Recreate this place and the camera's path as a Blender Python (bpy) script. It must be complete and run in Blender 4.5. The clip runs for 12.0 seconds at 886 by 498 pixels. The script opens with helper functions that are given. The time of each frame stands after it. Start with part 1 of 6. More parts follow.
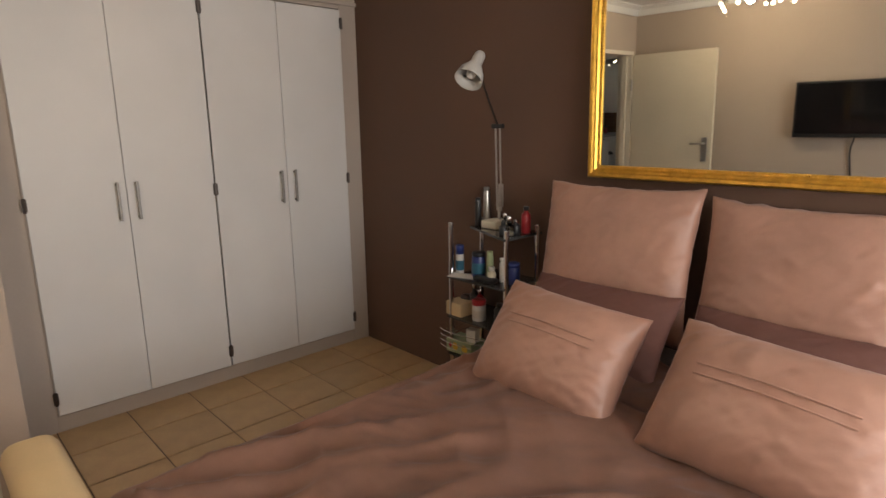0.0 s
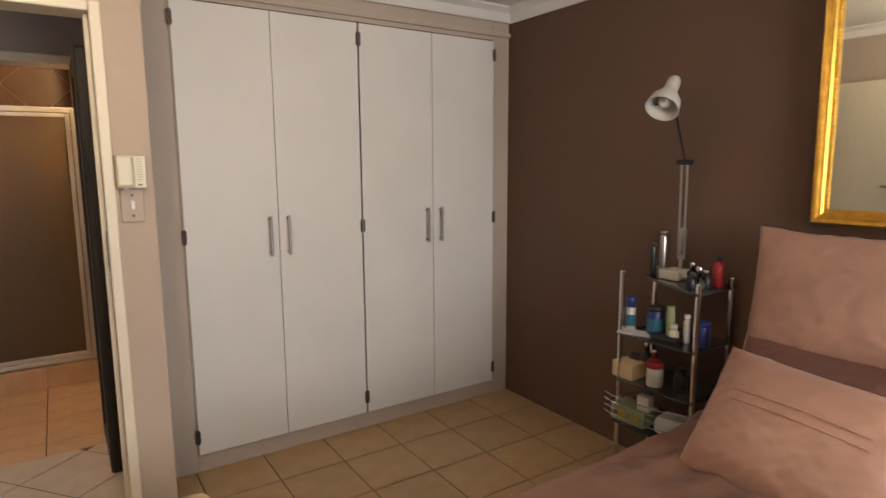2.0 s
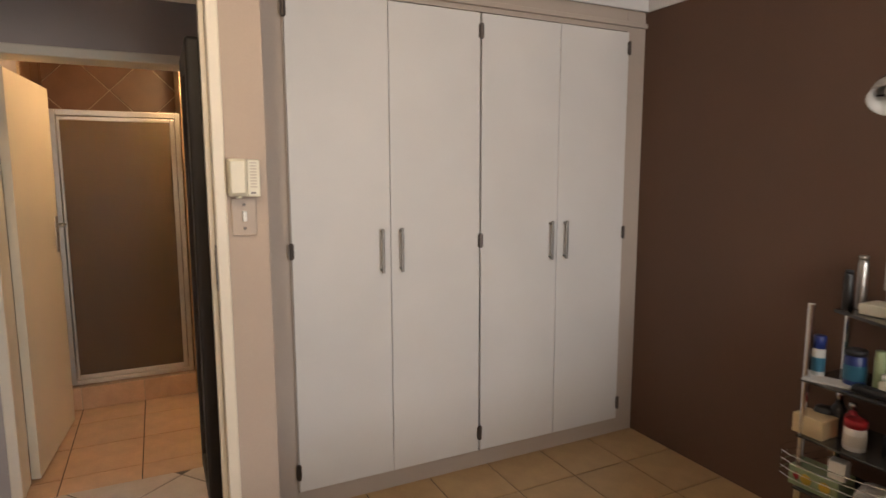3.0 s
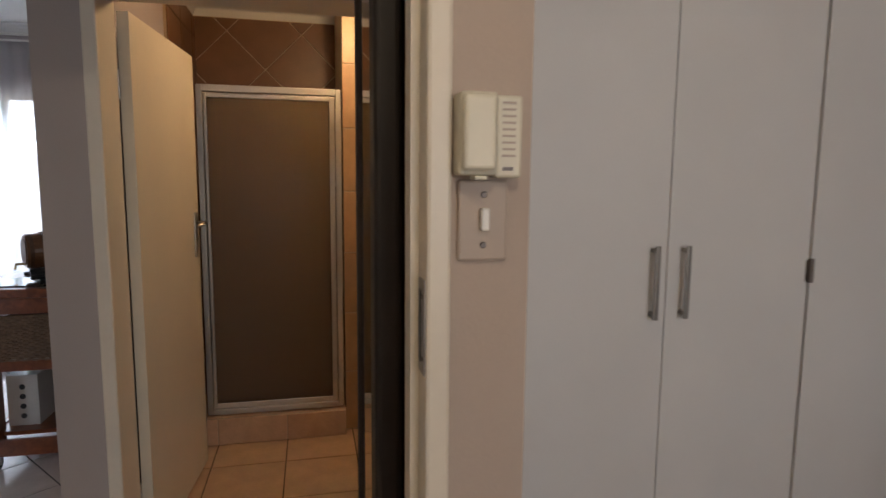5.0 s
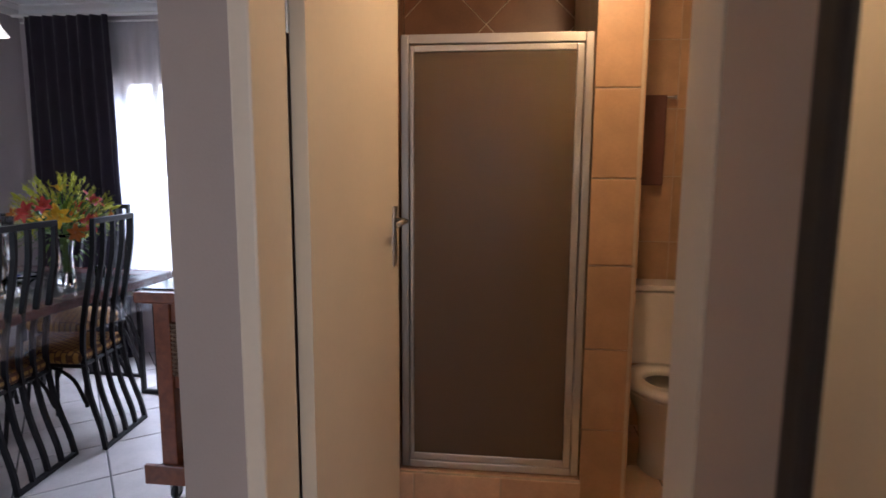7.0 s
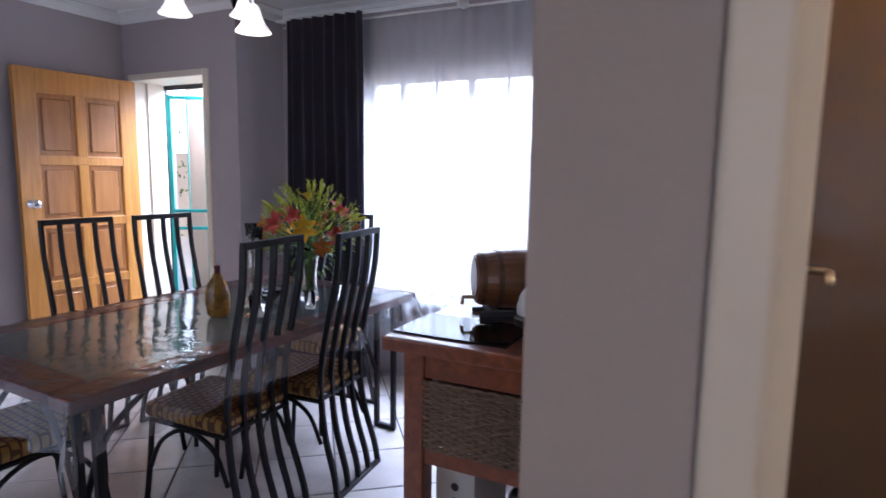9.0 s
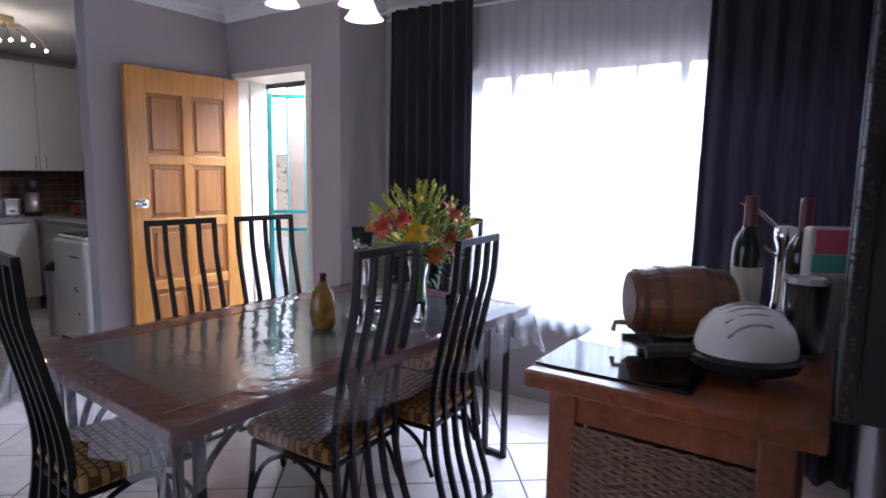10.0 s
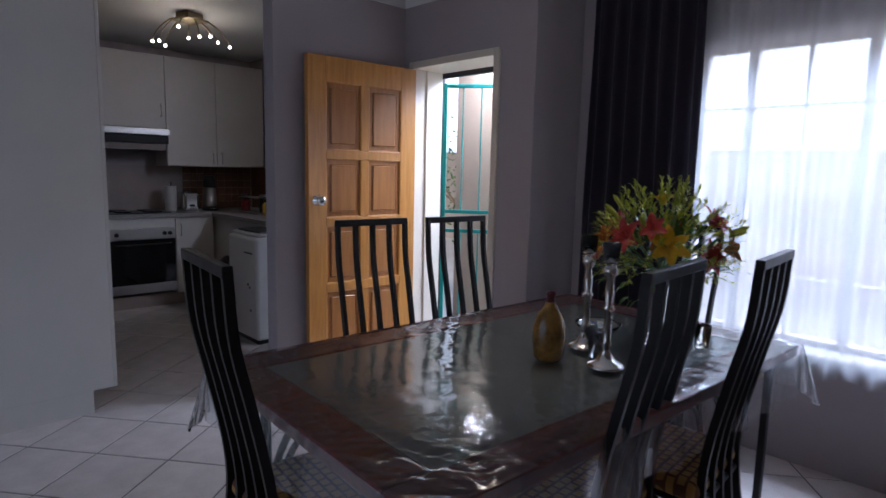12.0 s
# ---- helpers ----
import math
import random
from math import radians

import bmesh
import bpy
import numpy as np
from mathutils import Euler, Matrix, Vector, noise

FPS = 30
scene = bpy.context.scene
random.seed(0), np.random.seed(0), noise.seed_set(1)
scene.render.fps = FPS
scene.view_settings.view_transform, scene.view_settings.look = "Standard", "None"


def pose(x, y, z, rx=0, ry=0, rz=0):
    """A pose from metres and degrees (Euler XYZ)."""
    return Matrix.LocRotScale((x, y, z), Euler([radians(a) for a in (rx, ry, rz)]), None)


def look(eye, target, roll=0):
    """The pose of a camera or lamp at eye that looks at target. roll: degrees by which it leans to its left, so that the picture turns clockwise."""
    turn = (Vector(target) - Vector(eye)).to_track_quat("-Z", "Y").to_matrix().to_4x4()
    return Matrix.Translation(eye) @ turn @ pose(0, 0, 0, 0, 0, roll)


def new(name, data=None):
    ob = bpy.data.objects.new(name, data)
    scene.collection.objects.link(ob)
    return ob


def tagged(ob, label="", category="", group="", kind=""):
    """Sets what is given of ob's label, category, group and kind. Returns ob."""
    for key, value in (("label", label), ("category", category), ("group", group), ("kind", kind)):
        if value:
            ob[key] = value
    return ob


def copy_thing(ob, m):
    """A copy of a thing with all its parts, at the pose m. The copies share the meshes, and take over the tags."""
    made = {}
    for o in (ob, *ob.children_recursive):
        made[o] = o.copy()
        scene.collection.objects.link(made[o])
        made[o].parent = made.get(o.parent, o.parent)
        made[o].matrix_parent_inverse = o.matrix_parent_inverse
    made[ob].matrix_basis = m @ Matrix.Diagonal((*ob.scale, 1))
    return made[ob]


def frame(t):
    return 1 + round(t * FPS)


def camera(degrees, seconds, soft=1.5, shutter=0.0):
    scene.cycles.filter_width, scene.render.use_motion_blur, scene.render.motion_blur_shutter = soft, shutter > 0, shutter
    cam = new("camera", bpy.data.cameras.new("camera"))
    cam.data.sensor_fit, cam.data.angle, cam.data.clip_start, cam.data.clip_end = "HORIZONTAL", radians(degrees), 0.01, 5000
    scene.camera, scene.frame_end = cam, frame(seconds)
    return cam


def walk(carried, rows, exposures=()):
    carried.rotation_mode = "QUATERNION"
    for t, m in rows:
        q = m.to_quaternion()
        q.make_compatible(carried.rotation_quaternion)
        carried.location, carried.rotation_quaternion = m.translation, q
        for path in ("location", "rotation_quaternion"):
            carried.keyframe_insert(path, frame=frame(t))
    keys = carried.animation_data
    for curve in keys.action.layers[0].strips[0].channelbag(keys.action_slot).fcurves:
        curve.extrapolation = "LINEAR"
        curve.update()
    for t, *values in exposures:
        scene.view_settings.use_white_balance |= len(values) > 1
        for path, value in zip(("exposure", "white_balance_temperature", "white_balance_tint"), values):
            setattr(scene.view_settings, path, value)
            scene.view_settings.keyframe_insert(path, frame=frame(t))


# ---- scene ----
cam = camera(74.1, 12.0, shutter=0.3)
PATH = [
    (0, (-0.003, 0.428, 1.538), (1.332, 1.856, 1.116), -0.86),
    (0.5, (-0.022, 0.483, 1.541), (1.253, 1.975, 1.154), -0.72),
    (1, (-0.033, 0.556, 1.540), (1.183, 2.106, 1.194), -0.52),
    (1.5, (-0.040, 0.680, 1.526), (1.114, 2.283, 1.212), -0.41),
    (2, (-0.042, 0.853, 1.516), (1.042, 2.509, 1.228), -0.38),
    (2.5, (-0.046, 1.058, 1.515), (0.933, 2.781, 1.244), -0.32),
    (3, (-0.062, 1.300, 1.505), (0.806, 3.084, 1.251), -0.17),
    (3.2, (-0.070, 1.398, 1.497), (0.762, 3.200, 1.251), -0.01),
    (4.8, (-0.062, 2.262, 1.445), (0.441, 4.182, 1.200), 0.5),
    (5, (-0.064, 2.376, 1.434), (0.375, 4.313, 1.199), 0.5),
    (5.5, (-0.092, 2.647, 1.398), (0.227, 4.607, 1.158), 0.19),
    (6, (-0.104, 2.905, 1.412), (0.035, 4.883, 1.149), 0.45),
    (6.5, (-0.130, 3.124, 1.412), (-0.177, 5.103, 1.127), 0.57),
    (6.7, (-0.155, 3.205, 1.405), (-0.270, 5.182, 1.123), 0.47),
    (8.3, (-0.489, 3.770, 1.413), (-1.147, 5.640, 1.150), 0.6),
    (8.5, (-0.552, 3.832, 1.412), (-1.271, 5.678, 1.147), 0.7),
    (9, (-0.726, 3.957, 1.406), (-1.607, 5.734, 1.148), 0.8),
    (9.5, (-0.881, 4.050, 1.403), (-1.884, 5.760, 1.141), 0.8),
    (10, (-1.035, 4.140, 1.396), (-2.150, 5.780, 1.138), 0.9),
    (10.5, (-1.175, 4.188, 1.376), (-2.402, 5.746, 1.125), 1.1),
    (11, (-1.327, 4.228, 1.362), (-2.647, 5.709, 1.112), 1.0),
    (11.5, (-1.475, 4.234, 1.373), (-2.857, 5.655, 1.112), 1.1),
    (12, (-1.635, 4.263, 1.367), (-3.075, 5.625, 1.102), 1.3),
]
EXPO = [(0, 0.2, 6500, 10), (0.8, 0.33, 6500, 10), (1.5, 0.4, 6500, 10), (2.5, 0.45, 6600, 10), (3.2, 0.35, 6450, 11), (5.0, -0.35, 6150, 11), (5.5, -0.38, 6050, 12), (6.0, -0.25, 5950, 15), (6.5, 0.1, 5850, 17), (8.5, 0.0, 5550, 18), (9.5, 0.25, 5450, 19), (10.5, 0.15, 5650, 19), (11.5, -0.5, 5600, 17), (12, -0.95, 5550, 17)]
walk(cam, [(t, look(eye, target, roll)) for t, eye, target, roll in PATH], EXPO)

# ---- world, sun and lights ----
world = bpy.data.worlds.new("sky")
scene.world = world
world.use_nodes = True
wn = world.node_tree
sky = wn.nodes.new("ShaderNodeTexSky")
sky.sky_type = "NISHITA"
sky.sun_disc = False
sky.sun_elevation = radians(58)
sky.sun_rotation = radians(25)
wn.nodes["Background"].inputs["Strength"].default_value = 0.15
wn.links.new(sky.outputs[0], wn.nodes["Background"].inputs["Color"])

def lamp(name, kind, energy, color, m, size=0.1, size_y=None):
    d = bpy.data.lights.new(name, kind)
    d.energy, d.color = energy, color
    if kind == "AREA":
        d.size = size
        if size_y:
            d.shape, d.size_y = "RECTANGLE", size_y
    elif kind == "SUN":
        d.angle = radians(size)
    else:
        d.shadow_soft_size = size
    o = new(name, d)
    o.matrix_world = m
    return o

SUN_DIR = Vector((-math.sin(radians(25)) * math.cos(radians(58)), -math.cos(radians(25)) * math.cos(radians(58)), math.sin(radians(58))))
lamp("sun", "SUN", 4.5, (1.0, 0.95, 0.88), look(SUN_DIR * 30, (0, 0, 0)), 0.5)
LAMP_X, LAMP_Y = -0.05, 2.0
# daylight at the window openings
lamp("window_daylight_dining", "AREA", 1000, (0.76, 0.86, 1.0), look((-2.07, 9.11, 3.35), (-2.07, 5.9, 0.3)), 3.4, 1.4)
lamp("window_daylight_bedroom", "AREA", 48, (1.0, 0.95, 0.9), look((1.0, -0.83, 1.45), (1.0, 2.5, 1.2)), 1.5, 1.2)
# added fill from the unseen south side, brightens dining floor, seats and table
lamp("unseen_lounge_fill", "AREA", 13, (0.76, 0.86, 1.0), look((-3.6, 3.1, 1.2), (-3.6, 6.0, 0.6)), 2.1, 1.7)
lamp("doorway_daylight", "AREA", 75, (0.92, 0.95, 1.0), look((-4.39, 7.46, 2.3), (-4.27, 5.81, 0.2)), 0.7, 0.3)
lamp("bathroom_bulb", "POINT", 24, (1.0, 0.63, 0.30), pose(0.16, 5.16, 2.27), 0.03)
lamp("bedroom_bulbs", "POINT", 19, (1.0, 0.78, 0.52), pose(LAMP_X, LAMP_Y, 2.28), 0.025)
lamp("kitchen_bulbs", "POINT", 5.0, (1.0, 0.8, 0.55), pose(-6.42, 6.05, 2.33), 0.025)
lamp("dining_bulbs", "POINT", 3.5, (1.0, 0.84, 0.62), pose(-2.87, 5.96, 1.95), 0.06)

# ---- materials ----
def principled(name):
    m = bpy.data.materials.new(name)
    m.use_nodes = True
    return m, m.node_tree, m.node_tree.nodes["Principled BSDF"]

def mat(name, color, rough=0.5, metal=0.0, vary=0.08, scale=6.0, bump=0.0, bscale=80.0, spec=0.5, trans=0.0, island=0.0, grain=None, coat=0.0, sheen=0.0, alpha=1.0, emit=0.0, ior=1.45):
    """A surface with variation at two scales: broad stains (scale) and fine grain (bscale)."""
    m, nt, b = principled(name)
    N, L = nt.nodes, nt.links
    co = N.new("ShaderNodeTexCoord")
    mp = N.new("ShaderNodeMapping")
    L.new(co.outputs["Object"], mp.inputs[0])
    if grain:
        mp.inputs["Scale"].default_value = grain
    n1 = N.new("ShaderNodeTexNoise")
    n1.inputs["Scale"].default_value, n1.inputs["Detail"].default_value = scale, 5
    L.new(mp.outputs[0], n1.inputs["Vector"])
    n2 = N.new("ShaderNodeTexNoise")
    n2.inputs["Scale"].default_value, n2.inputs["Detail"].default_value = bscale, 4
    L.new(mp.outputs[0], n2.inputs["Vector"])
    mix = N.new("ShaderNodeMath")
    mix.operation = "MULTIPLY_ADD"
    mix.inputs[1].default_value = 0.35
    L.new(n2.outputs[0], mix.inputs[0])
    L.new(n1.outputs[0], mix.inputs[2])
    ramp = N.new("ShaderNodeMapRange")
    ramp.inputs["From Min"].default_value, ramp.inputs["From Max"].default_value = 0.4, 0.95
    ramp.inputs["To Min"].default_value, ramp.inputs["To Max"].default_value = 1 - vary, 1 + vary
    L.new(mix.outputs[0], ramp.inputs["Value"])
    val = ramp.outputs[0]
    if island:
        oi = N.new("ShaderNodeObjectInfo")
        mr = N.new("ShaderNodeMapRange")
        mr.inputs["To Min"].default_value, mr.inputs["To Max"].default_value = 1 - island, 1 + island
        L.new(oi.outputs["Random"], mr.inputs["Value"])
        mu = N.new("ShaderNodeMath")
        mu.operation = "MULTIPLY"
        L.new(val, mu.inputs[0])
        L.new(mr.outputs[0], mu.inputs[1])
        val = mu.outputs[0]
    sc = N.new("ShaderNodeVectorMath")
    sc.operation = "SCALE"
    sc.inputs[0].default_value = color[:3]
    L.new(val, sc.inputs["Scale"])
    L.new(sc.outputs[0], b.inputs["Base Color"])
    rr = N.new("ShaderNodeMapRange")
    rr.inputs["To Min"].default_value, rr.inputs["To Max"].default_value = max(rough * 0.8, 0.02), min(rough * 1.2, 1)
    L.new(n1.outputs[0], rr.inputs["Value"])
    L.new(rr.outputs[0], b.inputs["Roughness"])
    b.inputs["Metallic"].default_value = metal
    b.inputs["Specular IOR Level"].default_value = spec
    b.inputs["Transmission Weight"].default_value = trans
    b.inputs["IOR"].default_value = ior
    b.inputs["Coat Weight"].default_value = coat
    b.inputs["Coat Roughness"].default_value = 0.08
    b.inputs["Sheen Weight"].default_value = sheen
    b.inputs["Alpha"].default_value = alpha
    if emit:
        b.inputs["Emission Color"].default_value = (*color[:3], 1)
        b.inputs["Emission Strength"].default_value = emit
    if bump:
        bp = N.new("ShaderNodeBump")
        bp.inputs["Strength"].default_value, bp.inputs["Distance"].default_value = bump, 0.004
        L.new(n2.outputs[0], bp.inputs["Height"])
        L.new(bp.outputs[0], b.inputs["Normal"])
    return m

def wood(name, a, b_, scale=3.0, stretch=(14, 1.2, 14), rough=0.35, coat=0.3):
    m, nt, b = principled(name)
    N, L = nt.nodes, nt.links
    co, mp = N.new("ShaderNodeTexCoord"), N.new("ShaderNodeMapping")
    mp.inputs["Scale"].default_value = stretch
    L.new(co.outputs["Object"], mp.inputs[0])
    n1 = N.new("ShaderNodeTexNoise")
    n1.inputs["Scale"].default_value, n1.inputs["Detail"].default_value, n1.inputs["Distortion"].default_value = scale, 6, 0.6
    L.new(mp.outputs[0], n1.inputs["Vector"])
    n2 = N.new("ShaderNodeTexNoise")
    n2.inputs["Scale"].default_value = 2.0
    L.new(co.outputs["Object"], n2.inputs["Vector"])
    cr = N.new("ShaderNodeValToRGB")
    cr.color_ramp.elements[0].position, cr.color_ramp.elements[1].position = 0.3, 0.72
    cr.color_ramp.elements[0].color, cr.color_ramp.elements[1].color = (*a, 1), (*b_, 1)
    L.new(n1.outputs[0], cr.inputs[0])
    mr = N.new("ShaderNodeMapRange")
    mr.inputs["To Min"].default_value, mr.inputs["To Max"].default_value = 0.8, 1.2
    L.new(n2.outputs[0], mr.inputs["Value"])
    sc = N.new("ShaderNodeVectorMath")
    sc.operation = "SCALE"
    L.new(cr.outputs[0], sc.inputs[0])
    L.new(mr.outputs[0], sc.inputs["Scale"])
    L.new(sc.outputs[0], b.inputs["Base Color"])
    b.inputs["Roughness"].default_value = rough
    b.inputs["Coat Weight"].default_value = coat
    b.inputs["Coat Roughness"].default_value = 0.12
    bp = N.new("ShaderNodeBump")
    bp.inputs["Strength"].default_value, bp.inputs["Distance"].default_value = 0.15, 0.002
    L.new(n1.outputs[0], bp.inputs["Height"])
    L.new(bp.outputs[0], b.inputs["Normal"])
    return m

M = {}
M["brown_wall"] = mat("brown_paint", (0.115, 0.063, 0.041), 0.75, vary=0.1, scale=2.5, bump=0.15, bscale=140)
M["taupe_wall"] = mat("taupe_paint", (0.44, 0.36, 0.30), 0.8, vary=0.05, scale=2, bump=0.15, bscale=140)
M["grey_wall"] = mat("grey_paint", (0.365, 0.325, 0.335), 0.8, vary=0.05, scale=2, bump=0.15, bscale=140)
M["passage_wall"] = mat("warm_grey_paint", (0.38, 0.335, 0.315), 0.8, vary=0.05, scale=2, bump=0.15, bscale=140)
M["ceiling"] = mat("ceiling_paint", (0.72, 0.72, 0.72), 0.9, vary=0.03, scale=2, bump=0.1)
M["trim"] = mat("cream_gloss_paint", (0.68, 0.62, 0.52), 0.4, vary=0.05, scale=4, bump=0.08, bscale=60)
M["wardrobe_frame"] = mat("beige_paint", (0.46, 0.395, 0.34), 0.7, vary=0.05, scale=3, bump=0.1)
M["white_door"] = mat("white_melamine", (0.70, 0.69, 0.68), 0.45, vary=0.04, scale=3, bump=0.12, bscale=160)
M["cream_door"] = mat("cream_door_paint", (0.66, 0.60, 0.49), 0.42, vary=0.05, scale=3, bump=0.06, bscale=50)
M["steel"] = mat("brushed_steel", (0.56, 0.55, 0.53), 0.32, 1.0, vary=0.08, scale=20, bump=0.05, grain=(4, 4, 40))
M["worn_steel"] = mat("worn_steel", (0.30, 0.28, 0.26), 0.45, 0.7, vary=0.2, scale=30)
M["chrome"] = mat("chrome", (0.75, 0.75, 0.75), 0.1, 1.0, vary=0.04)
M["dark_steel"] = mat("dark_hinge_metal", (0.12, 0.10, 0.09), 0.45, 0.9)
M["aluminium"] = mat("aluminium", (0.62, 0.60, 0.57), 0.35, 1.0, vary=0.06)
M["black_metal"] = mat("black_powder_coat", (0.016, 0.013, 0.013), 0.45, 0.0, vary=0.2, scale=30, bump=0.1, spec=0.3)
M["black_plastic"] = mat("black_plastic", (0.02, 0.02, 0.021), 0.35, vary=0.2)
M["white_plastic"] = mat("white_plastic", (0.68, 0.67, 0.64), 0.35, vary=0.04)
M["cream_plastic"] = mat("cream_plastic", (0.66, 0.62, 0.5), 0.4, vary=0.05)
M["gold"] = mat("gold_gilt", (0.62, 0.36, 0.06), 0.3, 0.85, vary=0.25, scale=25, bump=0.25, bscale=120)
M["bedroom_tile"] = mat("beige_ceramic_tile", (0.42, 0.28, 0.142), 0.32, vary=0.14, scale=9, bump=0.05, island=0.07)
M["hall_tile"] = mat("pale_ceramic_tile", (0.62, 0.56, 0.53), 0.2, vary=0.12, scale=8, bump=0.06, island=0.05)
M["bath_tile"] = mat("terracotta_ceramic_tile", (0.54, 0.36, 0.24), 0.35, vary=0.16, scale=9, bump=0.06, island=0.07)
M["wall_tile"] = mat("sand_wall_tile", (0.40, 0.25, 0.135), 0.4, vary=0.16, scale=8, bump=0.08, island=0.07)
M["brown_tile"] = mat("brown_wall_tile", (0.155, 0.075, 0.037), 0.4, vary=0.18, scale=7, bump=0.08, island=0.08)
M["grout"] = mat("dark_grout", (0.10, 0.07, 0.05), 0.9, vary=0.2)
M["grey_grout"] = mat("grey_grout", (0.11, 0.10, 0.10), 0.9, vary=0.2)
M["pale_grout"] = mat("pale_grout", (0.45, 0.36, 0.26), 0.9, vary=0.15)
M["linen"] = mat("rose_satin", (0.345, 0.186, 0.132), 0.42, vary=0.14, scale=5, bump=0.25, bscale=30, sheen=0.1)
M["linen_dark"] = mat("plum_brown_cotton", (0.13, 0.055, 0.042), 0.75, vary=0.12, scale=5, bump=0.2, bscale=260)
M["mattress"] = mat("mattress_cloth", (0.35, 0.28, 0.24), 0.85, bump=0.2)
M["cream_leather"] = mat("cream_upholstery", (0.62, 0.47, 0.27), 0.55, vary=0.06, bump=0.1, bscale=120)
M["mahogany"] = wood("mahogany", (0.10, 0.018, 0.013), (0.27, 0.055, 0.036))
M["red_wood"] = wood("oiled_red_timber", (0.14, 0.034, 0.011), (0.25, 0.072, 0.022), scale=2.0, stretch=(14, 1.0, 14), rough=0.3, coat=0.4)
M["pine"] = wood("varnished_pine", (0.44, 0.18, 0.034), (0.58, 0.27, 0.058), stretch=(14, 14, 1.2), rough=0.35)
M["pine_panel"] = wood("varnished_pine_panel", (0.31, 0.118, 0.026), (0.42, 0.175, 0.042), stretch=(12, 12, 1.1), rough=0.4)
M["oak_barrel"] = wood("oak_barrel_wood", (0.11, 0.042, 0.016), (0.21, 0.09, 0.036), stretch=(1.2, 12, 12), coat=0.15)
M["curtain"] = mat("aubergine_curtain", (0.034, 0.025, 0.040), 0.85, vary=0.2, scale=8, bump=0.25, bscale=300, sheen=0.2)
M["worktop"] = mat("speckled_worktop", (0.30, 0.28, 0.27), 0.35, vary=0.25, scale=120, bump=0.03)
M["kitchen_white"] = mat("white_kitchen_foil", (0.62, 0.59, 0.55), 0.4, vary=0.04, scale=3)
M["oven_glass"] = mat("oven_black_glass", (0.008, 0.008, 0.009), 0.06, spec=0.6)
M["teal"] = mat("teal_gloss_paint", (0.02, 0.25, 0.22), 0.35, vary=0.1)
M["plaster"] = mat("beige_plaster", (0.55, 0.44, 0.33), 0.9, vary=0.08, scale=3, bump=0.3, bscale=60)
M["paving"] = mat("sunlit_paving", (0.42, 0.38, 0.33), 0.9, vary=0.12, scale=2, bump=0.2)
M["leaf"] = mat("lily_foliage", (0.11, 0.20, 0.035), 0.5, vary=0.3, scale=20, island=0.2)
M["leaf_yellow"] = mat("solidago_foliage", (0.40, 0.42, 0.04), 0.6, vary=0.3, scale=20)
M["petal_yellow"] = mat("yellow_petal", (0.85, 0.50, 0.02), 0.5, vary=0.15, scale=20)
M["petal_red"] = mat("red_petal", (0.46, 0.045, 0.03), 0.5, vary=0.25, scale=20)
M["petal_orange"] = mat("orange_petal", (0.55, 0.16, 0.02), 0.5, vary=0.2, scale=20)
M["mustard_glaze"] = mat("mustard_glaze", (0.24, 0.125, 0.022), 0.25, vary=0.7, scale=18, coat=0.4)
M["backsplash_paint"] = mat("taupe_backsplash_tile", (0.34, 0.28, 0.26), 0.4, vary=0.1, scale=5)
M["glass"] = mat("clear_glass", (0.95, 0.97, 0.96), 0.03, trans=1.0, vary=0.0, ior=1.45)
# emissive: an added glow standing in for bright sky outside the dining window
M["haze"] = mat("glowing_backdrop", (0.86, 0.93, 1.0), 0.9, vary=0.02, scale=0.2, emit=2.6)
M["dark_wood"] = mat("black_stained_wood", (0.018, 0.013, 0.011), 0.55, vary=0.25, scale=8, bump=0.15, bscale=90, grain=(1, 1, 0.1))
M["bulb"] = mat("lit_bulb", (1.0, 0.86, 0.62), 0.4, emit=14.0, vary=0.0)

def mirror_mat():
    m, nt, b = principled("mirror_silver")
    b.inputs["Metallic"].default_value, b.inputs["Roughness"].default_value = 1.0, 0.015
    b.inputs["Base Color"].default_value = (0.68, 0.69, 0.66, 1)
    return m
M["mirror"] = mirror_mat()

def sheet_mat(name, color, clear, rough=0.25, translucent=0.0, wrinkle=0.0):
    """Thin see-through sheet: part of the light goes straight on, the rest meets a glossy or translucent film."""
    m = bpy.data.materials.new(name)
    m.use_nodes = True
    nt = m.node_tree
    N, L = nt.nodes, nt.links
    b, out = N["Principled BSDF"], N["Material Output"]
    b.inputs["Base Color"].default_value, b.inputs["Roughness"].default_value = (*color, 1), rough
    tr, mx = N.new("ShaderNodeBsdfTransparent"), N.new("ShaderNodeMixShader")
    mx.inputs[0].default_value = clear
    last = b.outputs[0]
    if translucent:
        tl, m2 = N.new("ShaderNodeBsdfTranslucent"), N.new("ShaderNodeMixShader")
        tl.inputs[0].default_value = (*color, 1)
        m2.inputs[0].default_value = translucent
        L.new(b.outputs[0], m2.inputs[1])
        L.new(tl.outputs[0], m2.inputs[2])
        last = m2.outputs[0]
    if wrinkle:
        co, nz, bp = N.new("ShaderNodeTexCoord"), N.new("ShaderNodeTexNoise"), N.new("ShaderNodeBump")
        nz.inputs["Scale"].default_value, nz.inputs["Detail"].default_value = 9, 3
        bp.inputs["Strength"].default_value, bp.inputs["Distance"].default_value = wrinkle, 0.02
        L.new(co.outputs["Object"], nz.inputs["Vector"])
        L.new(nz.outputs[0], bp.inputs["Height"])
        L.new(bp.outputs[0], b.inputs["Normal"])
    L.new(last, mx.inputs[1])
    L.new(tr.outputs[0], mx.inputs[2])
    L.new(mx.outputs[0], out.inputs[0])
    return m
